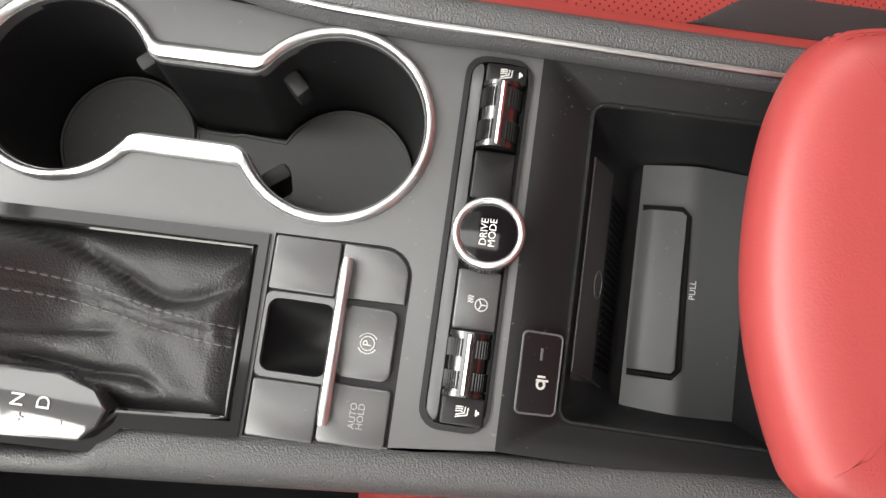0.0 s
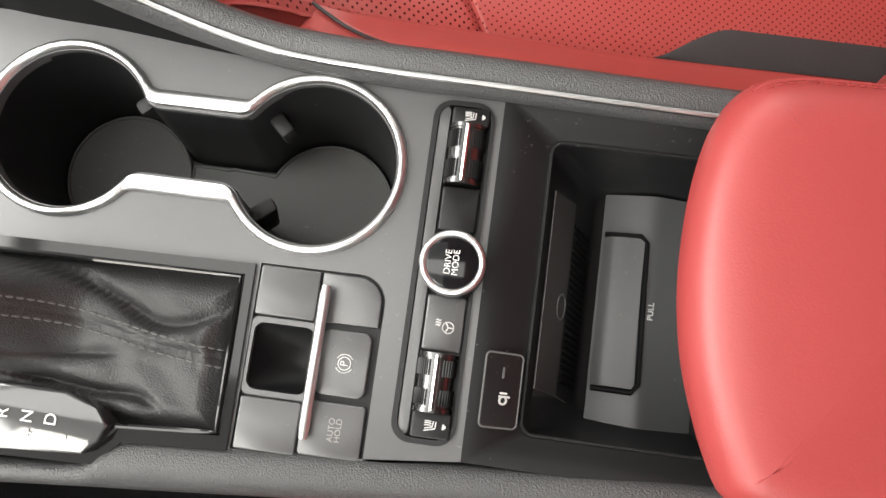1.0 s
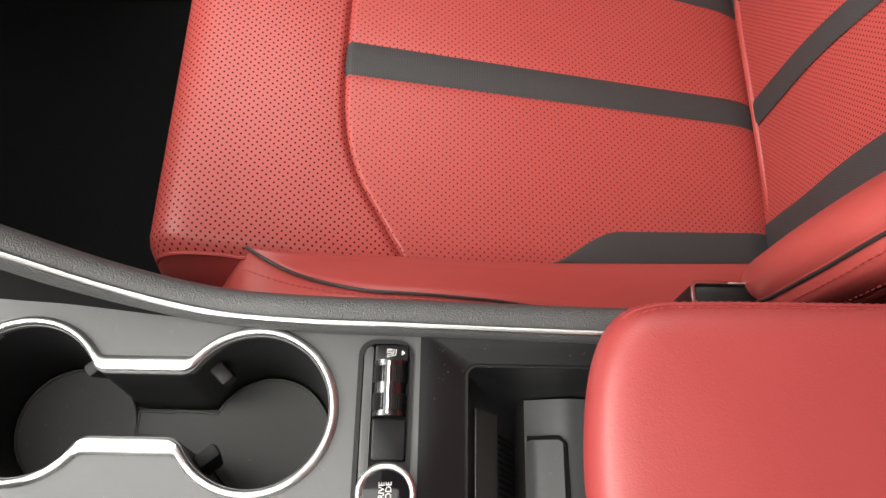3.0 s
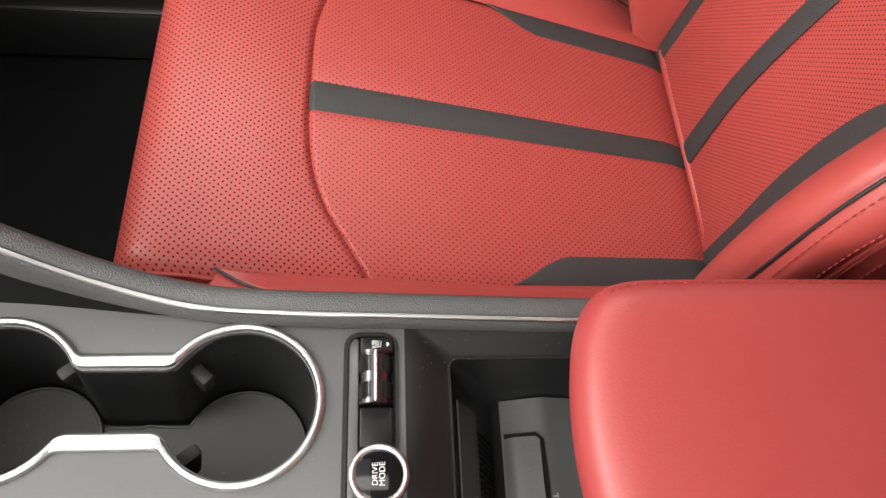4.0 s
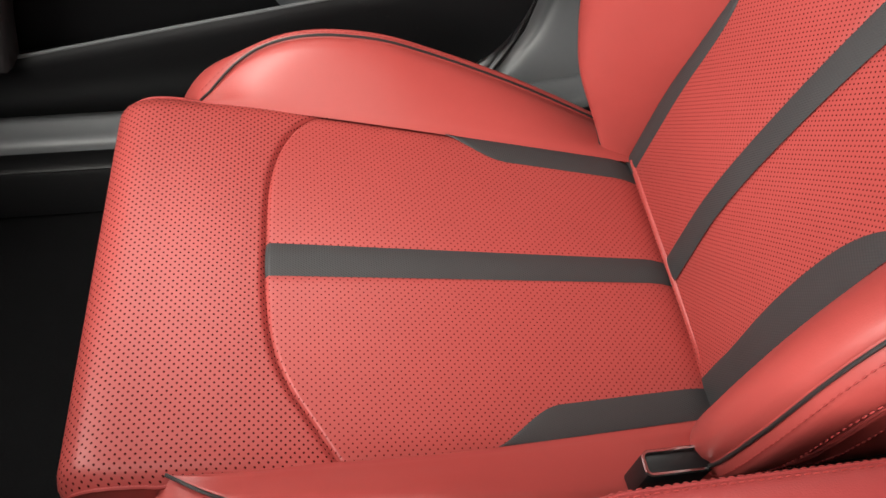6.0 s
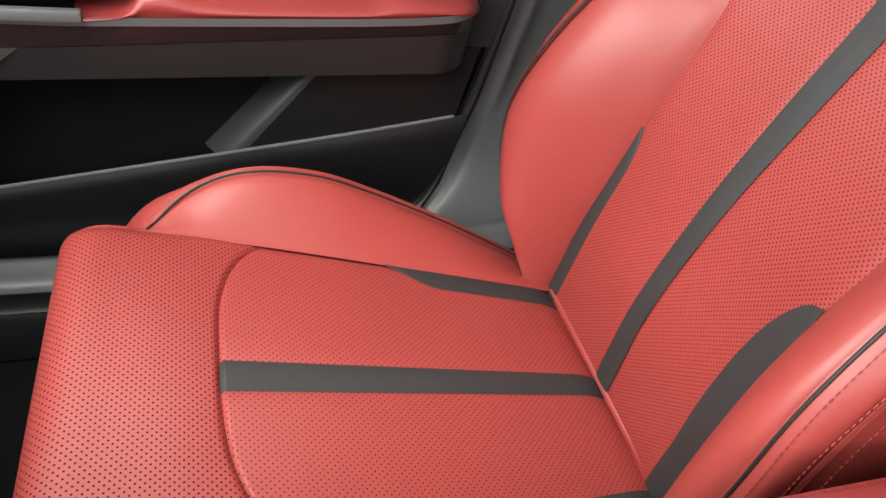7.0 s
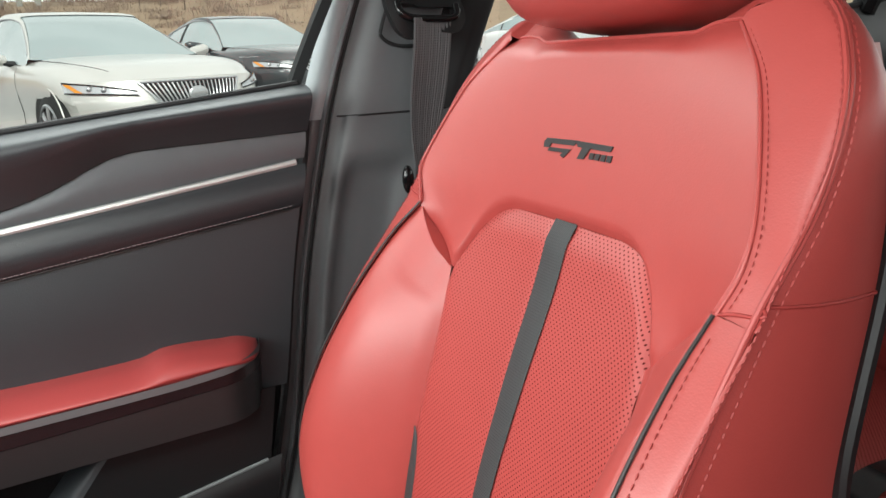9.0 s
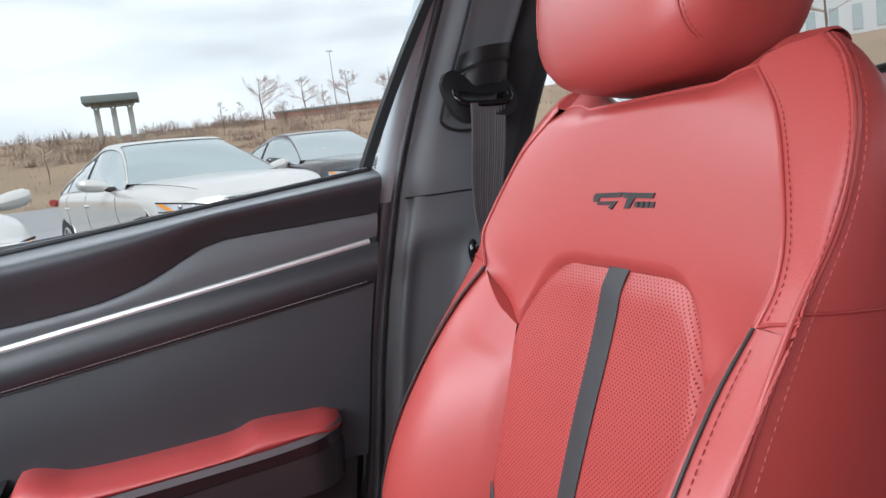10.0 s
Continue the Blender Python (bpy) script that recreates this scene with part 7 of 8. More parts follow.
slabx("wall_side", [(-0.9, -0.76, 0.15), (0.62, -0.76, 0.15), (0.62, -0.76, 1.0), (-0.9, -0.76, 0.98)], M["slush"], "dark trim of the driver door", "wall")
slabx("wall_side", [(0.64, -0.76, 0.15), (1.62, -0.76, 0.15), (1.62, -0.76, 1.02), (0.60, -0.76, 1.02)], M["black"], "black trim on the driver side", "wall")
for y in (-0.70, 0.70):
    piece_ = piece("pillar_front", *tube([(-1.0, y, 0.97), (-0.62, y * 0.985, 1.14), (-0.28, y * 0.94, 1.34)], 0.035, 10), M["pillar"], None, "charcoal windscreen pillar")
    tagged(piece_, "", "pillar", "", "structure")
tagged(piece("pillar_rear", *tube([(0.50, -0.75, 0.30), (0.47, -0.75, 0.95), (0.56, -0.64, 1.36)], 0.05, 10), M["pillar"], None, "charcoal pillar on the driver side"), "", "pillar", "", "structure")
for y in (-0.66, 0.66):
    tagged(piece("pillar_back", *tube([(1.62, y * 1.1, 1.0), (1.70, y * 1.0, 1.2), (1.55, y * 0.95, 1.36)], 0.06, 10), M["pillar"], None, "charcoal rear pillar"), "", "pillar", "", "structure")


# ==== outside: car park, cars, field ====
G = {
    "asphalt": surface("wet_grey_asphalt", (0.24, 0.24, 0.245), 0.42, vary=0.35, vary_scale=0.6, grain=0.5, grain_scale=60),
    "grass": surface("dry_winter_grass", (0.285, 0.205, 0.135), 0.95, vary=0.40, vary_scale=0.25, grain=1.0, grain_scale=8),
    "bark": surface("bare_bark", (0.16, 0.125, 0.10), 0.9),
    "twig": surface("thin_twigs", (0.33, 0.245, 0.20), 0.9),
    "concrete": surface("pale_concrete", (0.38, 0.38, 0.35), 0.85, vary=0.2, vary_scale=2),
    "tin": surface("grey_green_roofing", (0.16, 0.19, 0.18), 0.6),
    "brickwall": surface("brown_building_wall", (0.36, 0.17, 0.12), 0.85, vary=0.2, vary_scale=0.3),
    "pale": surface("pale_building_wall", (0.55, 0.56, 0.56), 0.8, vary=0.1, vary_scale=0.3),
    "tyre": surface("tyre_rubber", (0.02, 0.02, 0.02), 0.8),
    "rim": surface("alloy_rim", (0.55, 0.55, 0.56), 0.3, 1.0),
    # pale base colour stands in for sky reflected in the panes
    "carglass": surface("sky_paled_glass", (0.33, 0.385, 0.39), 0.06, coat=1.0, vary=0.12, vary_scale=1.2),
    "lampglass": surface("clear_lamp_glass", (0.55, 0.56, 0.58), 0.15, 0.3, vary=0.2, vary_scale=20),
    "silverpaint": surface("warm_silver_paint", (0.70, 0.68, 0.645), 0.30, 0.45, coat=0.6, vary=0.04, vary_scale=1),
    "darkpaint": surface("dark_graphite_paint", (0.05, 0.055, 0.06), 0.22, 0.3, coat=0.7, vary=0.05, vary_scale=1),
    "whitepaint": surface("white_car_paint", (0.75, 0.75, 0.74), 0.25, coat=0.6, vary=0.04, vary_scale=1),
    "bluepaint": surface("blue_car_paint", (0.04, 0.13, 0.33), 0.22, 0.2, coat=0.7, vary=0.05, vary_scale=1),
}


def ground_z(x, y):
    r = math.hypot(x, y)
    return 0.034 * min(max(0.0, r - 2.0) * ramp01(r, 1.0, 5.0), 60.0) + 5.0 * ramp01(r, 34, 74) + 0.9 * ramp01(r, 80, 400) + 0.25 * noise.noise(Vector((x * 0.06, y * 0.06, 0))) * ramp01(r, 36, 60)


def ground_sheet(name, r0, r1, nr, mat, label):
    v, f = [], []
    na = 96
    for j in range(nr + 1):
        r = r0 * (r1 / r0) ** (j / nr)
        for i in range(na):
            w = 2 * math.pi * i / na
            x, y = r * math.cos(w), r * math.sin(w)
            v.append((x, y, ground_z(x, y)))
    for j in range(nr):
        for i in range(na):
            f.append((j * na + i, (j + 1) * na + i, (j + 1) * na + (i + 1) % na, j * na + (i + 1) % na))
    if r0 < 1:
        f.append(tuple(range(na - 1, -1, -1)))
    return tagged(piece(name, v, flip(f) if False else f, mat, None, label, sharp=180), "", "ground", "", "structure")


ground_sheet("pavement", 0.5, 36.0, 24, G["asphalt"], "grey asphalt car park")
ground_sheet("ground", 36.0, 2500, 40, G["grass"], "brown winter field rising to a bank")

tufts_v, tufts_f = [], []
rnd = random.Random(5)
for k in range(4000):
    w = radians(rnd.uniform(40, 112))
    r = 36.5 + 45 * rnd.random() ** 1.3
    x, y = r * math.cos(w), r * math.sin(w)
    z = ground_z(x, y)
    h, lean = rnd.uniform(0.05, 0.16), rnd.uniform(-0.12, 0.12)
    o = len(tufts_v)
    wd = rnd.uniform(0.012, 0.035)
    tufts_v += [(x - wd, y, z - 0.05), (x + wd, y, z - 0.05), (x + lean + 0.02, y + lean * 0.3, z + h), (x + lean, y, z + h)]
    tufts_f.append((o, o + 1, o + 2, o + 3))
tagged(piece("dry_grass", tufts_v, tufts_f, G["grass"], None, "tall dry brown grass on the bank", smooth=False), "", "grass", "", "stuff")


def build_car(label, paint, group="parked cars"):
    """A saloon: nose at +x, standing on z = 0, its middle at the origin."""
    c = thing("parked_car", (0, 0, 0), label, "car", group)
    L = 2.46
    belt = lambda x: table(x, [-2.46, -1.6, 0.2, 0.9, 1.7, 2.2, 2.46], [0.90, 0.985, 0.945, 0.915, 0.875, 0.80, 0.735])
    crown = lambda x: table(x, [-2.46, -1.8, -1.0, 0.6, 0.95, 1.8, 2.25, 2.46], [0.97, 1.03, 1.0, 0.98, 0.975, 0.905, 0.825, 0.745])
    half = lambda x: table(x, [-2.46, -2.1, -1.2, 0.8, 1.9, 2.25, 2.46], [0.80, 0.87, 0.925, 0.925, 0.92, 0.895, 0.86])

    def bow(x, y, z):
        h = half(x)
        k = min(1.0, abs(y) / h)
        x2 = x - 0.50 * k ** 3 * ramp01(x, 1.2, L) + 0.34 * k ** 3 * ramp01(-x, 1.4, L)
        lean = 0.10 * ramp01(z, 0.52, 0.80) + 0.05 * ramp01(-z, -0.42, -0.2)
        return x2 - lean * ramp01(x, 2.0, L) + lean * ramp01(-x, 2.0, L)

    @functools.lru_cache(maxsize=None)
    def section(x):
        h, zb, zc = half(x), belt(x), crown(x)
        return smooth_curve([(0.0, 0.21), (h * 0.90, 0.21), (h * 0.975, 0.30), (h * 0.965, 0.46), (h * 0.985, 0.60), (h, zb - 0.17), (h * 0.975, zb - 0.055), (h * 0.90, zb), (h * 0.66, zb + (zc - zb) * 0.72), (0.0, zc)], 36)

    def body(a, b):
        x = -L + 2 * L * b
        k = a * 2
        side = 1 if k <= 1 else -1
        t = k if k <= 1 else 2 - k
        p = section(x)[round(t * 36)]
        return Vector((bow(x, p[0], p[1]), side * p[0], p[1]))
    v, f = grid(body, 72, 72)
    for end in (1, -1):
        sec = section(end * L)
        o = len(v)
        for p in sec:
            for i in range(21):
                y = p[0] * (1 - i / 10)
                v.append(Vector((bow(end * L, y, p[1]), y, p[1])))
        q = [(o + j * 21 + i, o + j * 21 + i + 1, o + (j + 1) * 21 + i + 1, o + (j + 1) * 21 + i) for j in range(36) for i in range(20)]
        f += q if end > 0 else flip(q)
    bd = piece("body", v, flip(f), paint, c, "", sharp=50)
    front = lambda y, z, out=0.006: Vector((bow(L, y, z) + out, y, z))
    roof_z = lambda x: table(x, [-1.95, -1.5, -1.05, -0.6, -0.2, 0.12, 0.5, 0.92], [0.99, 1.175, 1.335, 1.425, 1.445, 1.40, 1.215, 0.965])

    @functools.lru_cache(maxsize=None)
    def cab_curve(x):
        zr = roof_z(x)
        zb = belt(x) - 0.015
        hb, ht = half(x) * 0.92, 0.61 - 0.05 * abs(x + 0.3)
        low = min(1.0, max(0.05, (zr - zb) / 0.45))
        ht = hb + (ht - hb) * low
        return smooth_curve([(hb, zb), (hb + (ht - hb) * 0.5, zb + (zr - zb) * 0.5), (ht, zr - 0.055 * low), (ht * 0.84, zr - 0.012), (0.0, zr)], 40)

    def cab(a, b, lift=0.0):
        x = -1.95 + 2.87 * b
        k = a * 2
        side = 1 if k <= 1 else -1
        t = k if k <= 1 else 2 - k
        p = cab_curve(x)[round(t * 40)]
        n = Vector((0.35 * (1 if x > 0.1 else (-1 if x < -0.9 else 0)), side * p[0], 0.75 * (1 if t > 0.4 else 0.1))).normalized()
        return Vector((x, side * p[0], p[1])) + n * lift
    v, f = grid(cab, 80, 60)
    piece("glasshouse", v, flip(f), G["carglass"], bd, "windows coloured pale for the sky's reflection", sharp=60)

    def skin(name, a0, a1, b0, b1, na, nb, mat, lift=0.008, lab=""):
        v, f = grid(lambda a, b: cab(a0 + (a1 - a0) * a, b0 + (b1 - b0) * b, lift), na, nb)
        return piece(name, v, flip(f), mat, bd, lab, sharp=180)
    skin("roof", 0.2375, 0.7625, 0.285, 0.722, 42, 24, paint)
    skin("rear_pillar", 0.1875, 0.3, 0.0, 0.30, 9, 16, paint)
    skin("rear_pillar", 0.7, 0.8125, 0.0, 0.30, 9, 16, paint)
    skin("front_pillar", 0.2375, 0.275, 0.70, 1.0, 3, 16, paint)
    skin("front_pillar", 0.725, 0.7625, 0.70, 1.0, 3, 16, paint)
    for a0, a1 in ((0.0125, 0.225), (0.775, 0.9875)):
        skin("middle_pillar", a0, a1, 0.475, 0.505, 17, 3, M["seal"], 0.006, "black window pillar")
        skin("quarter_pillar", a0, a1, 0.20, 0.215, 17, 2, M["seal"], 0.006)
    for s in (1, -1):
        e = 0.0125 if s > 0 else 0.9875
        piece("window_trim", *tube([cab(e, b, 0.008) for b in np.linspace(0.06, 0.97, 30)], 0.009, 6), M["chrome"], bd, "bright window trim")
        piece("window_trim", *tube([cab(0.2325 if s > 0 else 0.7675, b, 0.008) for b in np.linspace(0.06, 0.97, 40)], 0.007, 6), M["chrome"], bd)
        # mirror: a pointed shell on a foot
        def shell(a, b, s=s):
            w = 2 * math.pi * a
            k = b
            out = 0.90 + 0.26 * k
            r = (0.35 + 0.65 * math.sin(math.pi * min(1.0, 0.12 + 0.60 * k)) ** 0.7) * (1 - 0.35 * ramp01(k, 0.8, 1.0))
            return Vector((0.55 + 0.075 * r * math.cos(w) - 0.05 * k, s * out, 0.965 + 0.045 * k + 0.080 * r * math.sin(w) * (0.8 + 0.2 * math.cos(w))))
        v, f = grid(shell, 16, 12)
        f.append(tuple(12 * 17 + i for i in range(16)))
        mir = piece("mirror", v, f if s > 0 else flip(f), paint, c, "pointed door mirror", sharp=70)
        piece("foot", *tube([(0.60, s * 0.84, 0.925), (0.575, s * 0.93, 0.945)], [0.035, 0.02], 8), M["seal"], mir)
        # slim headlamp that wraps round the corner
        def lamp(a, b, s=s):
            y = 0.885 - 0.43 * a
            z0, z1 = 0.655 - 0.035 * a, 0.745 - 0.075 * a - 0.02 * a * a
            z = z0 + (z1 - z0) * (0.06 + 0.94 * b) if a < 0.98 else z0
            return front(y, z, 0.008) + Vector((0, 0.006, 0)) if s > 0 else Vector((front(y, z, 0.008).x, -y - 0.006, z))
        v, f = grid(lamp, 16, 5)
        hl = piece("headlamp", v, f if s < 0 else flip(f), G["lampglass"], c, "slim clear headlamp")
        for rim in (0.0, 1.0):
            piece("lamp_edge", *tube([lamp(a, rim) + Vector((0.003, 0, 0)) for a in np.linspace(0, 0.97, 14)], 0.007, 6), M["seal"], hl, "dark lamp edge")
        v, f = grid(lambda a, b: lamp(0.03 + 0.08 * a + 0.12 * (1 - b), 0.12 + 0.8 * b) + Vector((0.004, s * 0.004, 0)), 5, 4)
        piece("indicator", v, f if s < 0 else flip(f), M["amber"], hl, "amber indicator")
        for a in (0.34, 0.52):
            bm = bmesh.new()
            bmesh.ops.create_uvsphere(bm, u_segments=12, v_segments=8, radius=0.026)
            bmesh.ops.translate(bm, verts=bm.verts, vec=lamp(a, 0.55) - Vector((0.012, 0, 0)))
            part("projector", bm, G["rim"], hl, "bright round lamp lens")
        piece("tail_lamp", *tube([(-2.33, s * 0.55, 0.88), (-2.26, s * 0.74, 0.885), (-2.02, s * 0.885, 0.90)], 0.045, 8), M["thread"], c, "red tail lamp")
        for x in (1.53, -1.34):
            h = half(x) * 0.985
            arch = [(x + 0.375 * math.cos(t), s * (h + 0.004), 0.34 + 0.375 * math.sin(t)) for t in np.linspace(-0.3, math.pi + 0.3, 28)]
            bm = bmesh.new()
            vs = [bm.verts.new(p) for p in arch]
            bm.faces.new(vs)
            r = bmesh.ops.extrude_face_region(bm, geom=bm.faces[:])
            for g in r["geom"]:
                if isinstance(g, bmesh.types.BMVert):
                    g.co.y -= s * 0.10
            part("arch_liner", bm, M["seal"], bd, smooth=False)
            piece("arch_lip", *tube([(p[0], s * (h + 0.002), p[2]) for p in arch], 0.007, 8), paint, bd)
            wv, wf_ = [], []
            prof = [(0.22, 0.115), (0.235, 0.112), (0.30, 0.105), (0.335, 0.085), (0.34, 0.0), (0.335, -0.085), (0.30, -0.105), (0.2, -0.11)]
            for k in range(32):
                t = 2 * math.pi * k / 32
                for r_, o in prof:
                    wv.append((x + r_ * math.cos(t), s * (h - 0.10 + o), 0.34 + r_ * math.sin(t)))
            for k in range(32):
                for j in range(7):
                    wf_.append((k * 8 + j, k * 8 + j + 1, ((k + 1) % 32) * 8 + j + 1, ((k + 1) % 32) * 8 + j))
            wh = piece("wheel", wv, wf_, G["tyre"], c, "black tyre on alloy rim")
            y = s * (h + 0.010)
            for k in range(8):
                for e in (-0.09, 0.09):
                    t = 2 * math.pi * k / 8
                    piece("spoke", *tube([(x, y, 0.34), (x + 0.225 * math.cos(t + e), y - s * 0.012, 0.34 + 0.225 * math.sin(t + e))], 0.015, 6), G["rim"], wh)
            piece("rim", *tube([(x + 0.228 * math.cos(t), y, 0.34 + 0.228 * math.sin(t)) for t in np.linspace(0, 6.283, 32, endpoint=False)], 0.014, 6, True), G["rim"], wh)
    # waisted grille with slats
    gw = lambda b: 0.285 + 0.16 * abs(b - 0.42) ** 1.2 * 2.0
    def gpt(a, b, out):
        return front(gw(b) * (2 * a - 1), 0.26 + 0.46 * b, out)
    v, f = grid(lambda a, b: gpt(a, b, 0.006), 24, 16)
    gr = piece("grille", v, f, M["seal"], c, "black waisted grille")
    for k in range(23):
        a = (k + 0.5) / 23
        bent = 0.10 * (a - 0.5)
        piece("slat", *tube([gpt(a + bent * math.sin(math.pi * b), b, 0.014) for b in np.linspace(0.03, 0.97, 8)], 0.0065, 6), G["rim"], gr)
    rim = [gpt(0, b, 0.014) for b in np.linspace(0, 1, 10)] + [gpt(a, 1, 0.014) for a in np.linspace(0, 1, 12)] + [gpt(1, b, 0.014) for b in np.linspace(1, 0, 10)]
    piece("grille_frame", *tube(rim, 0.010, 6), G["rim"], gr, "bright grille frame")
    bm = bmesh.new()
    bmesh.ops.create_uvsphere(bm, u_segments=16, v_segments=8, radius=0.075)
    for q in bm.verts:
        q.co = Vector((q.co.x * 0.3, q.co.y * 1.2, q.co.z * 0.85))
    bmesh.ops.translate(bm, verts=bm.verts, vec=front(0, 0.605, 0.014))
    part("oval_badge", bm, G["rim"], gr, "plain oval badge")
    for s in (1, -1):
        flank = lambda x, t: (lambda p: Vector((bow(x, p[0], p[1]), s * (p[0] + 0.002), p[1])))(section(x)[round(t * 36)])
        for x in (0.80, -0.28, -1.12):
            piece("door_gap", *tube([flank(x, t) for t in (0.27, 0.36, 0.46, 0.55, 0.64, 0.72)], 0.0028, 5), M["seal"], bd)
        piece("hood_gap", *tube([(x, s * (half(x) * 0.80 - 0.10 * ramp01(x, 1.6, 2.25)), belt(x) + (crown(x) - belt(x)) * 0.52) for x in np.linspace(0.95, 2.2, 16)], 0.0028, 5), M["seal"], bd)
        for x in (-0.10, -0.98):
            q = half(x) * 0.99
            piece("door_handle", *tube([(x, s * (q + 0.010), 0.795), (x - 0.10, s * (q + 0.020), 0.80), (x - 0.20, s * (q + 0.010), 0.805)], 0.015, 6), paint, bd, "body-coloured door handle")
    return c


def put_car(ob, x, y, heading):
    ob.matrix_basis = pose(x, y, ground_z(x, y), 0, 0, heading)


HEAD = -71.0
car = build_car("warm silver saloon with black slatted grille, parked outside", G["silverpaint"])
put_car(car, 0.07, 8.72, HEAD + 1.1)
car2 = build_car("dark graphite saloon parked beside the silver one", G["darkpaint"])
put_car(car2, 2.36, 11.95, HEAD - 2.0)
car3 = build_car("white saloon parked in the row outside", G["whitepaint"])
put_car(car3, 5.93, 15.0, HEAD - 1.5)
car4 = copy_thing(car, pose(-2.17, 5.82, ground_z(-2.17, 5.82), 0, 0, HEAD + 1.1))
car4["label"] = "silver saloon parked at the end of the row"
car5 = build_car("blue saloon parked farther along the row", G["bluepaint"])
put_car(car5, 20.4, 18.4, 150)
copy_thing(car3, pose(10.7, 15.2, ground_z(10.7, 15.2), 0, 0, HEAD))

# low leafless shrubs over the bank
sv, sf = [], []
for k in range(420):
    w = radians(rnd.uniform(62, 108))
    r = rnd.uniform(50, 82)
    bx, by = r * math.cos(w), r * math.sin(w)
    bz, hh = ground_z(bx, by), rnd.choice((0.25, 0.35, 0.45, 0.9))
    for q in range(34):
        o = len(sv)
        ax, dx = bx + rnd.gauss(0, 0.5), rnd.gauss(0, 0.25)
        top = hh * rnd.uniform(0.5, 1.2)
        sv += [(ax - 0.012, by, bz - 0.05), (ax + 0.012, by, bz - 0.05), (ax + dx * hh + 0.006, by + rnd.gauss(0, 0.1), bz + top), (ax + dx * hh - 0.006, by, bz + top)]
        sf.append((o, o + 1, o + 2, o + 3))
tagged(piece("shrubs", sv, sf, G["twig"], None, "low leafless reddish brown shrubs on the bank", smooth=False), "", "shrub", "", "stuff")

# shelter on three legs on the bank
R_T, AZ_T = 62.0, radians(-3.5)
tx, ty = R_T * math.sin(AZ_T), R_T * math.cos(AZ_T)
tz = ground_z(tx, ty)
tower = thing("roadside_shelter", (tx, ty, tz), "tall open shelter on three concrete legs under a flat roof", "shelter")
box_part("roof", (tx - 2.0, ty - 1.2, tz + 2.75), (tx + 2.0, ty + 1.2, tz + 3.30), G["tin"], tower, 0.05, "grey-green flat roof")
for k in (-1.15, 0.05, 1.25):
    box_part("leg", (tx + k - 0.19, ty - 0.25, tz - 0.2), (tx + k + 0.19, ty + 0.25, tz + 2.35), G["concrete"], tower, 0.03, "pale concrete leg")
    for s in (-1, 1):
        piece("brace", *tube([(tx + k, ty, tz + 2.2), (tx + k + s * 0.45, ty, tz + 2.8)], 0.08, 6), G["concrete"], tower)
box_part("cross_beam", (tx - 1.5, ty - 0.15, tz + 2.45), (tx + 1.6, ty + 0.15, tz + 2.6), G["concrete"], tower, 0.02)


def build_tree(x, y, h, seed, spread=0.35):
    rn = random.Random(seed)
    z = ground_z(x, y)
    t = thing("bare_tree", (x, y, z), "leafless winter tree with fine twigs on the bank", "tree", "bare trees")
    tv, tf = tube([(x, y, z - 0.2), (x + 0.05, y, z + h * 0.3), (x - 0.04, y, z + h * 0.62), (x + 0.05, y, z + h)], [h * 0.022, h * 0.017, h * 0.010, 0.01], 7)
    piece("trunk", tv, tf, G["bark"], t, "thin grey trunk")
    V, F = [], []
    def limb(p, d, ln, r, depth):
        q = p + d * ln
        a, b = tube([p, p + d * ln * 0.5 + Vector((0, 0, ln * 0.03)), q], [r, r * 0.75, r * 0.4], 4 if depth < 3 else 3)
        o = len(V)
        V.extend(a)
        F.extend(tuple(i + o for i in k) for k in b)
        if depth >= 3:
            return
        for _ in range(4 if depth < 2 else 5):
            nd = (d + Vector((rn.uniform(-1, 1), rn.uniform(-1, 1), rn.uniform(-0.3, 0.9))) * 0.75).normalized()
            limb(p + d * ln * rn.uniform(0.35, 1.0), nd, ln * rn.uniform(0.45, 0.7), r * 0.5, depth + 1)
    for k in range(13):
        hh = rn.uniform(0.28, 0.95)
        w = rn.uniform(0, 6.28)
        limb(Vector((x, y, z + h * hh)), Vector((math.cos(w), math.sin(w), 0.45)).normalized(), h * spread * (1.15 - hh), h * 0.0065, 0)
    piece("crown", V, F, G["twig"], t, "open crown of bare twigs")


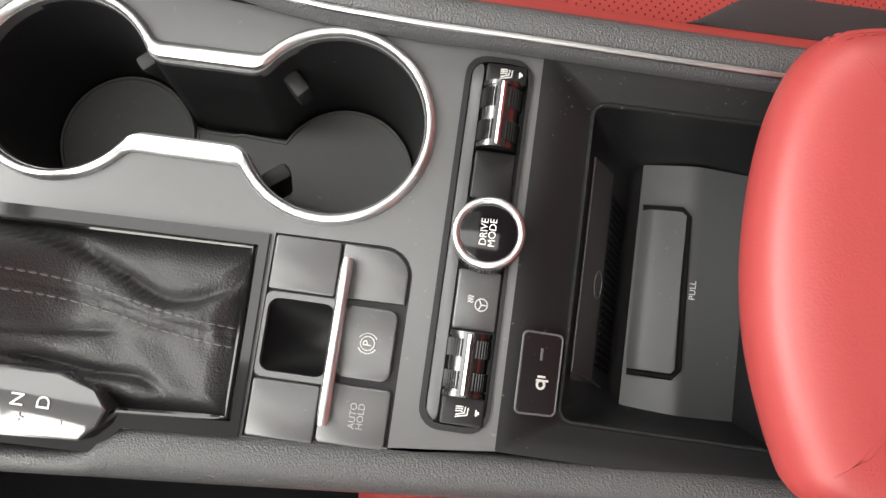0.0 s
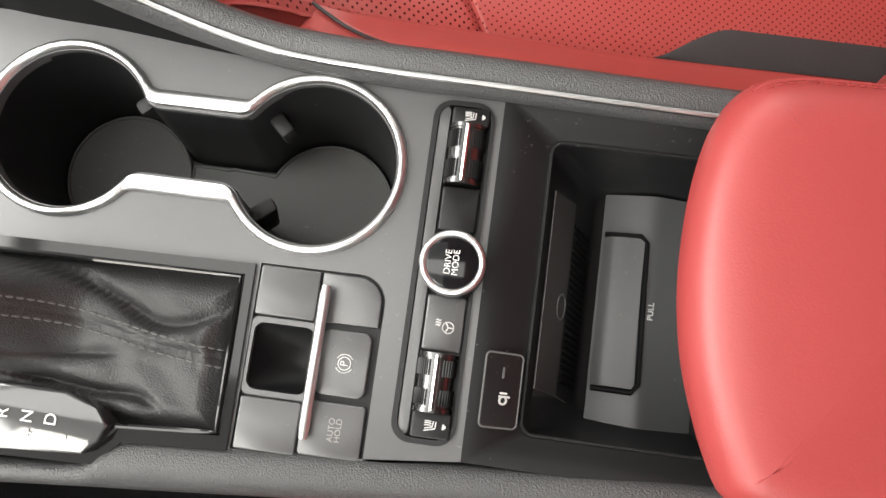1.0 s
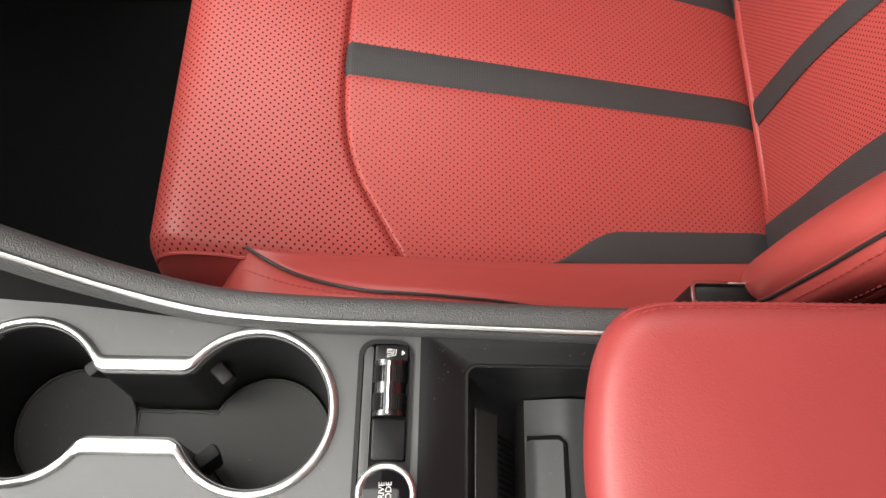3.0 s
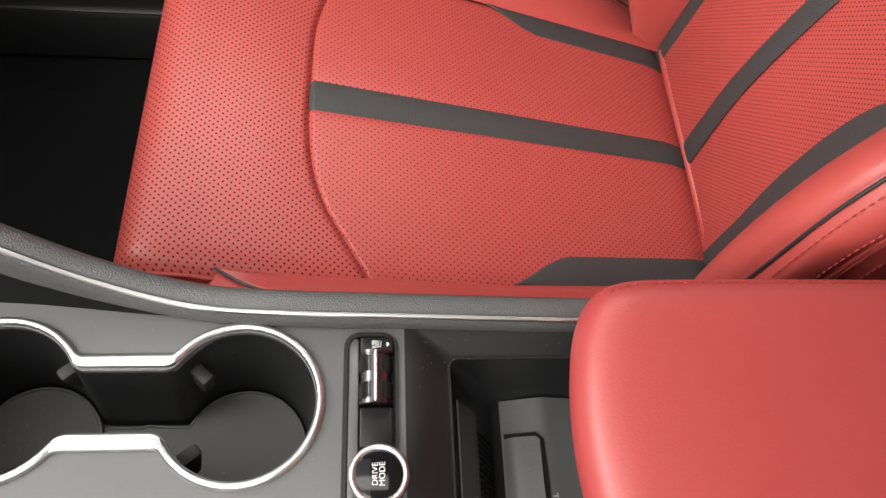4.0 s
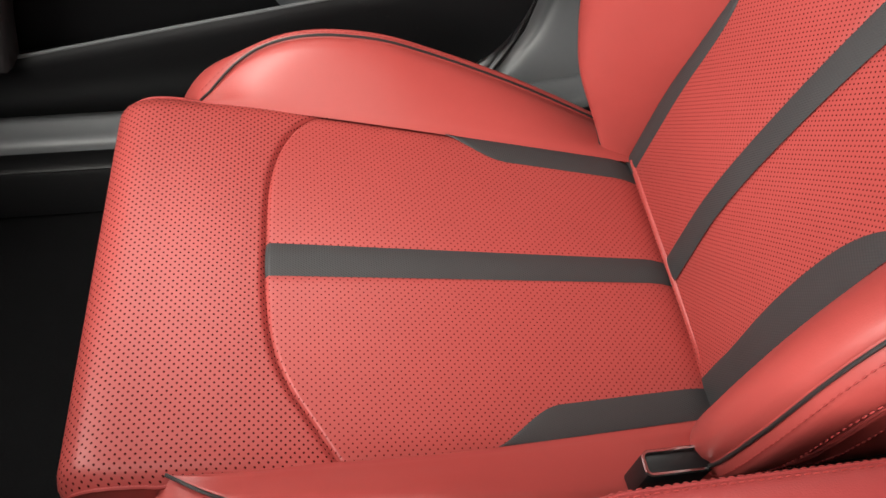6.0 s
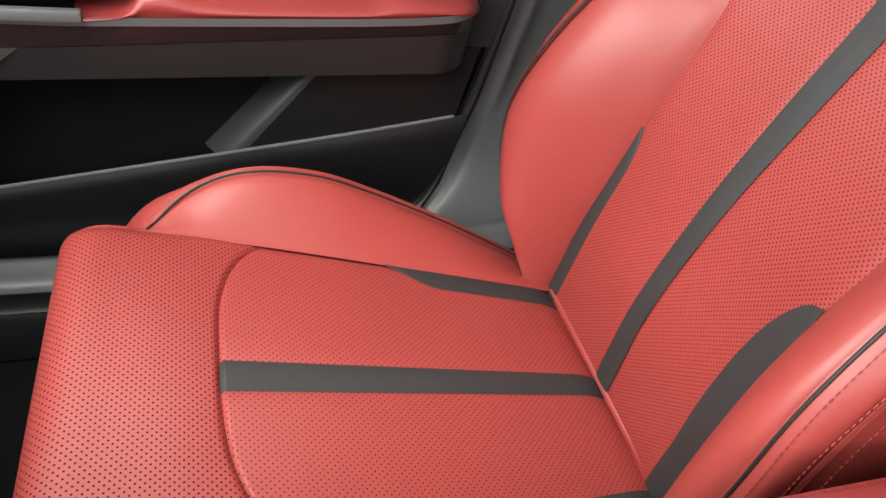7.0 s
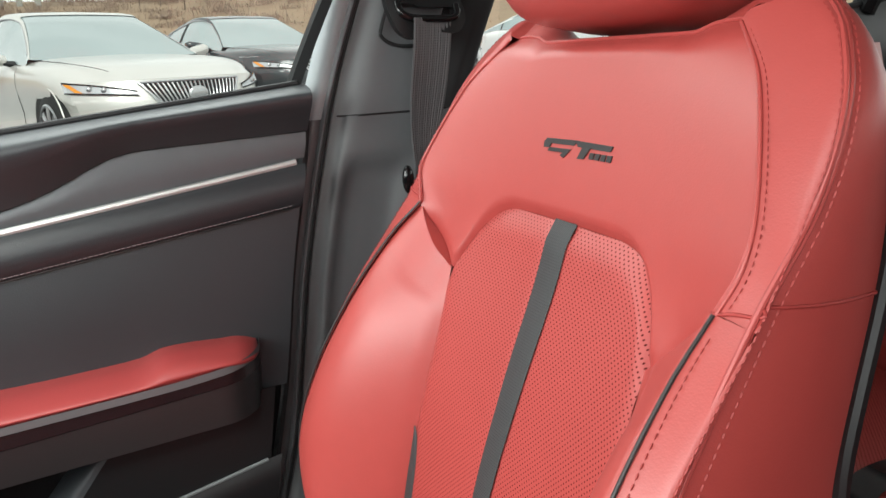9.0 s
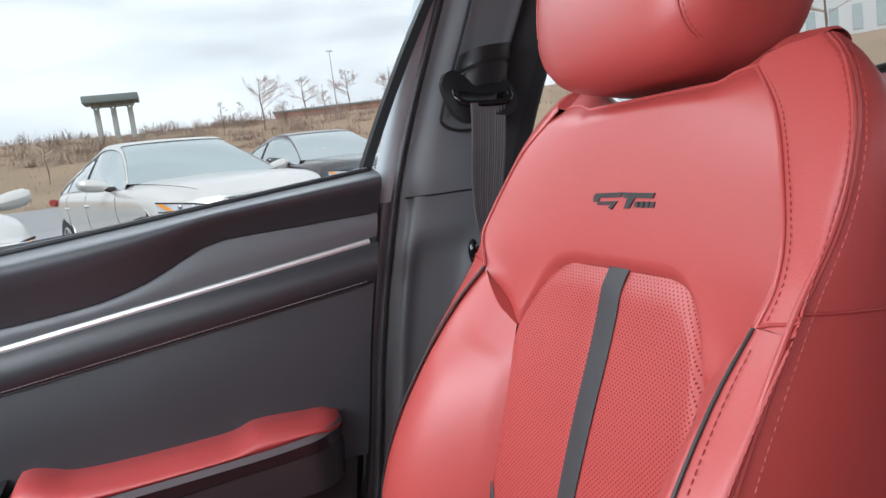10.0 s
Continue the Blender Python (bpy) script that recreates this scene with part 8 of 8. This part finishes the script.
for az, r, h, sd, sp in ((10.6, 58, 3.9, 1, 0.62), (13.8, 62, 3.3, 2, 0.5), (17.2, 66, 3.6, 3, 0.5), (9.0, 60, 2.2, 4, 0.3), (7.6, 58, 2.6, 6, 0.26), (-4.6, 46, 2.3, 7, 0.5), (20.5, 70, 3.9, 8, 0.4), (42, 60, 5.5, 9, 0.4), (47, 66, 5.0, 10, 0.4), (52, 60, 6.0, 11, 0.4), (15.3, 64, 2.6, 12, 0.25), (12.2, 60, 2.0, 13, 0.4)):
    build_tree(r * math.sin(radians(az - 3.7)), r * math.cos(radians(az - 3.7)), h, sd, sp)
# lighting mast
mx, my = 90 * math.sin(radians(12.5)), 90 * math.cos(radians(12.5))
mast = thing("lighting_mast", (mx, my, ground_z(mx, my)), "thin grey lighting mast beyond the bank", "mast")
mz = ground_z(mx, my)
piece("pole", *tube([(mx, my, mz), (mx, my, mz + 8.9)], [0.09, 0.04], 8), G["concrete"], mast)
box_part("lamp_head", (mx - 0.35, my - 0.1, mz + 8.8), (mx + 0.35, my + 0.1, mz + 8.92), G["concrete"], mast, 0.02)
# long low buildings far behind the bank
for az, r, w, h, mat, lab in ((12.6, 120, 20, 4.6, G["brickwall"], "long low brown building behind the bank"), (6.0, 130, 10, 4.2, G["brickwall"], "low brown building behind the bank"), (18.3, 130, 16, 5.4, G["pale"], "pale low building far behind the bank"), (50, 110, 50, 9.0, G["pale"], "long pale building behind the trees")):
    bx, by = r * math.sin(radians(az)), r * math.cos(radians(az))
    bz = ground_z(bx, by)
    hs = thing("far_building", (bx, by, bz), lab, "building", "far buildings")
    hs_t = radians(-az)
    def bpart(nm, lo, hi, mt):
        bm = box(bmesh.new(), lo, hi, 0.03, 1)
        bmesh.ops.rotate(bm, verts=bm.verts, matrix=Matrix.Rotation(hs_t, 3, "Z"))
        bmesh.ops.translate(bm, verts=bm.verts, vec=(bx, by, bz))
        part(nm, bm, mt, hs)
    bpart("wall", (-w / 2, -3, -0.5), (w / 2, 3, h), mat)
    bpart("roof", (-w / 2 - 0.3, -3.3, h), (w / 2 + 0.3, 3.3, h + 0.35), G["tin"])
    k = -w / 2 + 1.2
    while k < w / 2 - 1:
        bpart("window", (k, -3.06, h * 0.4), (k + 1.1, -2.98, h * 0.75), G["carglass"])
        k += 2.6
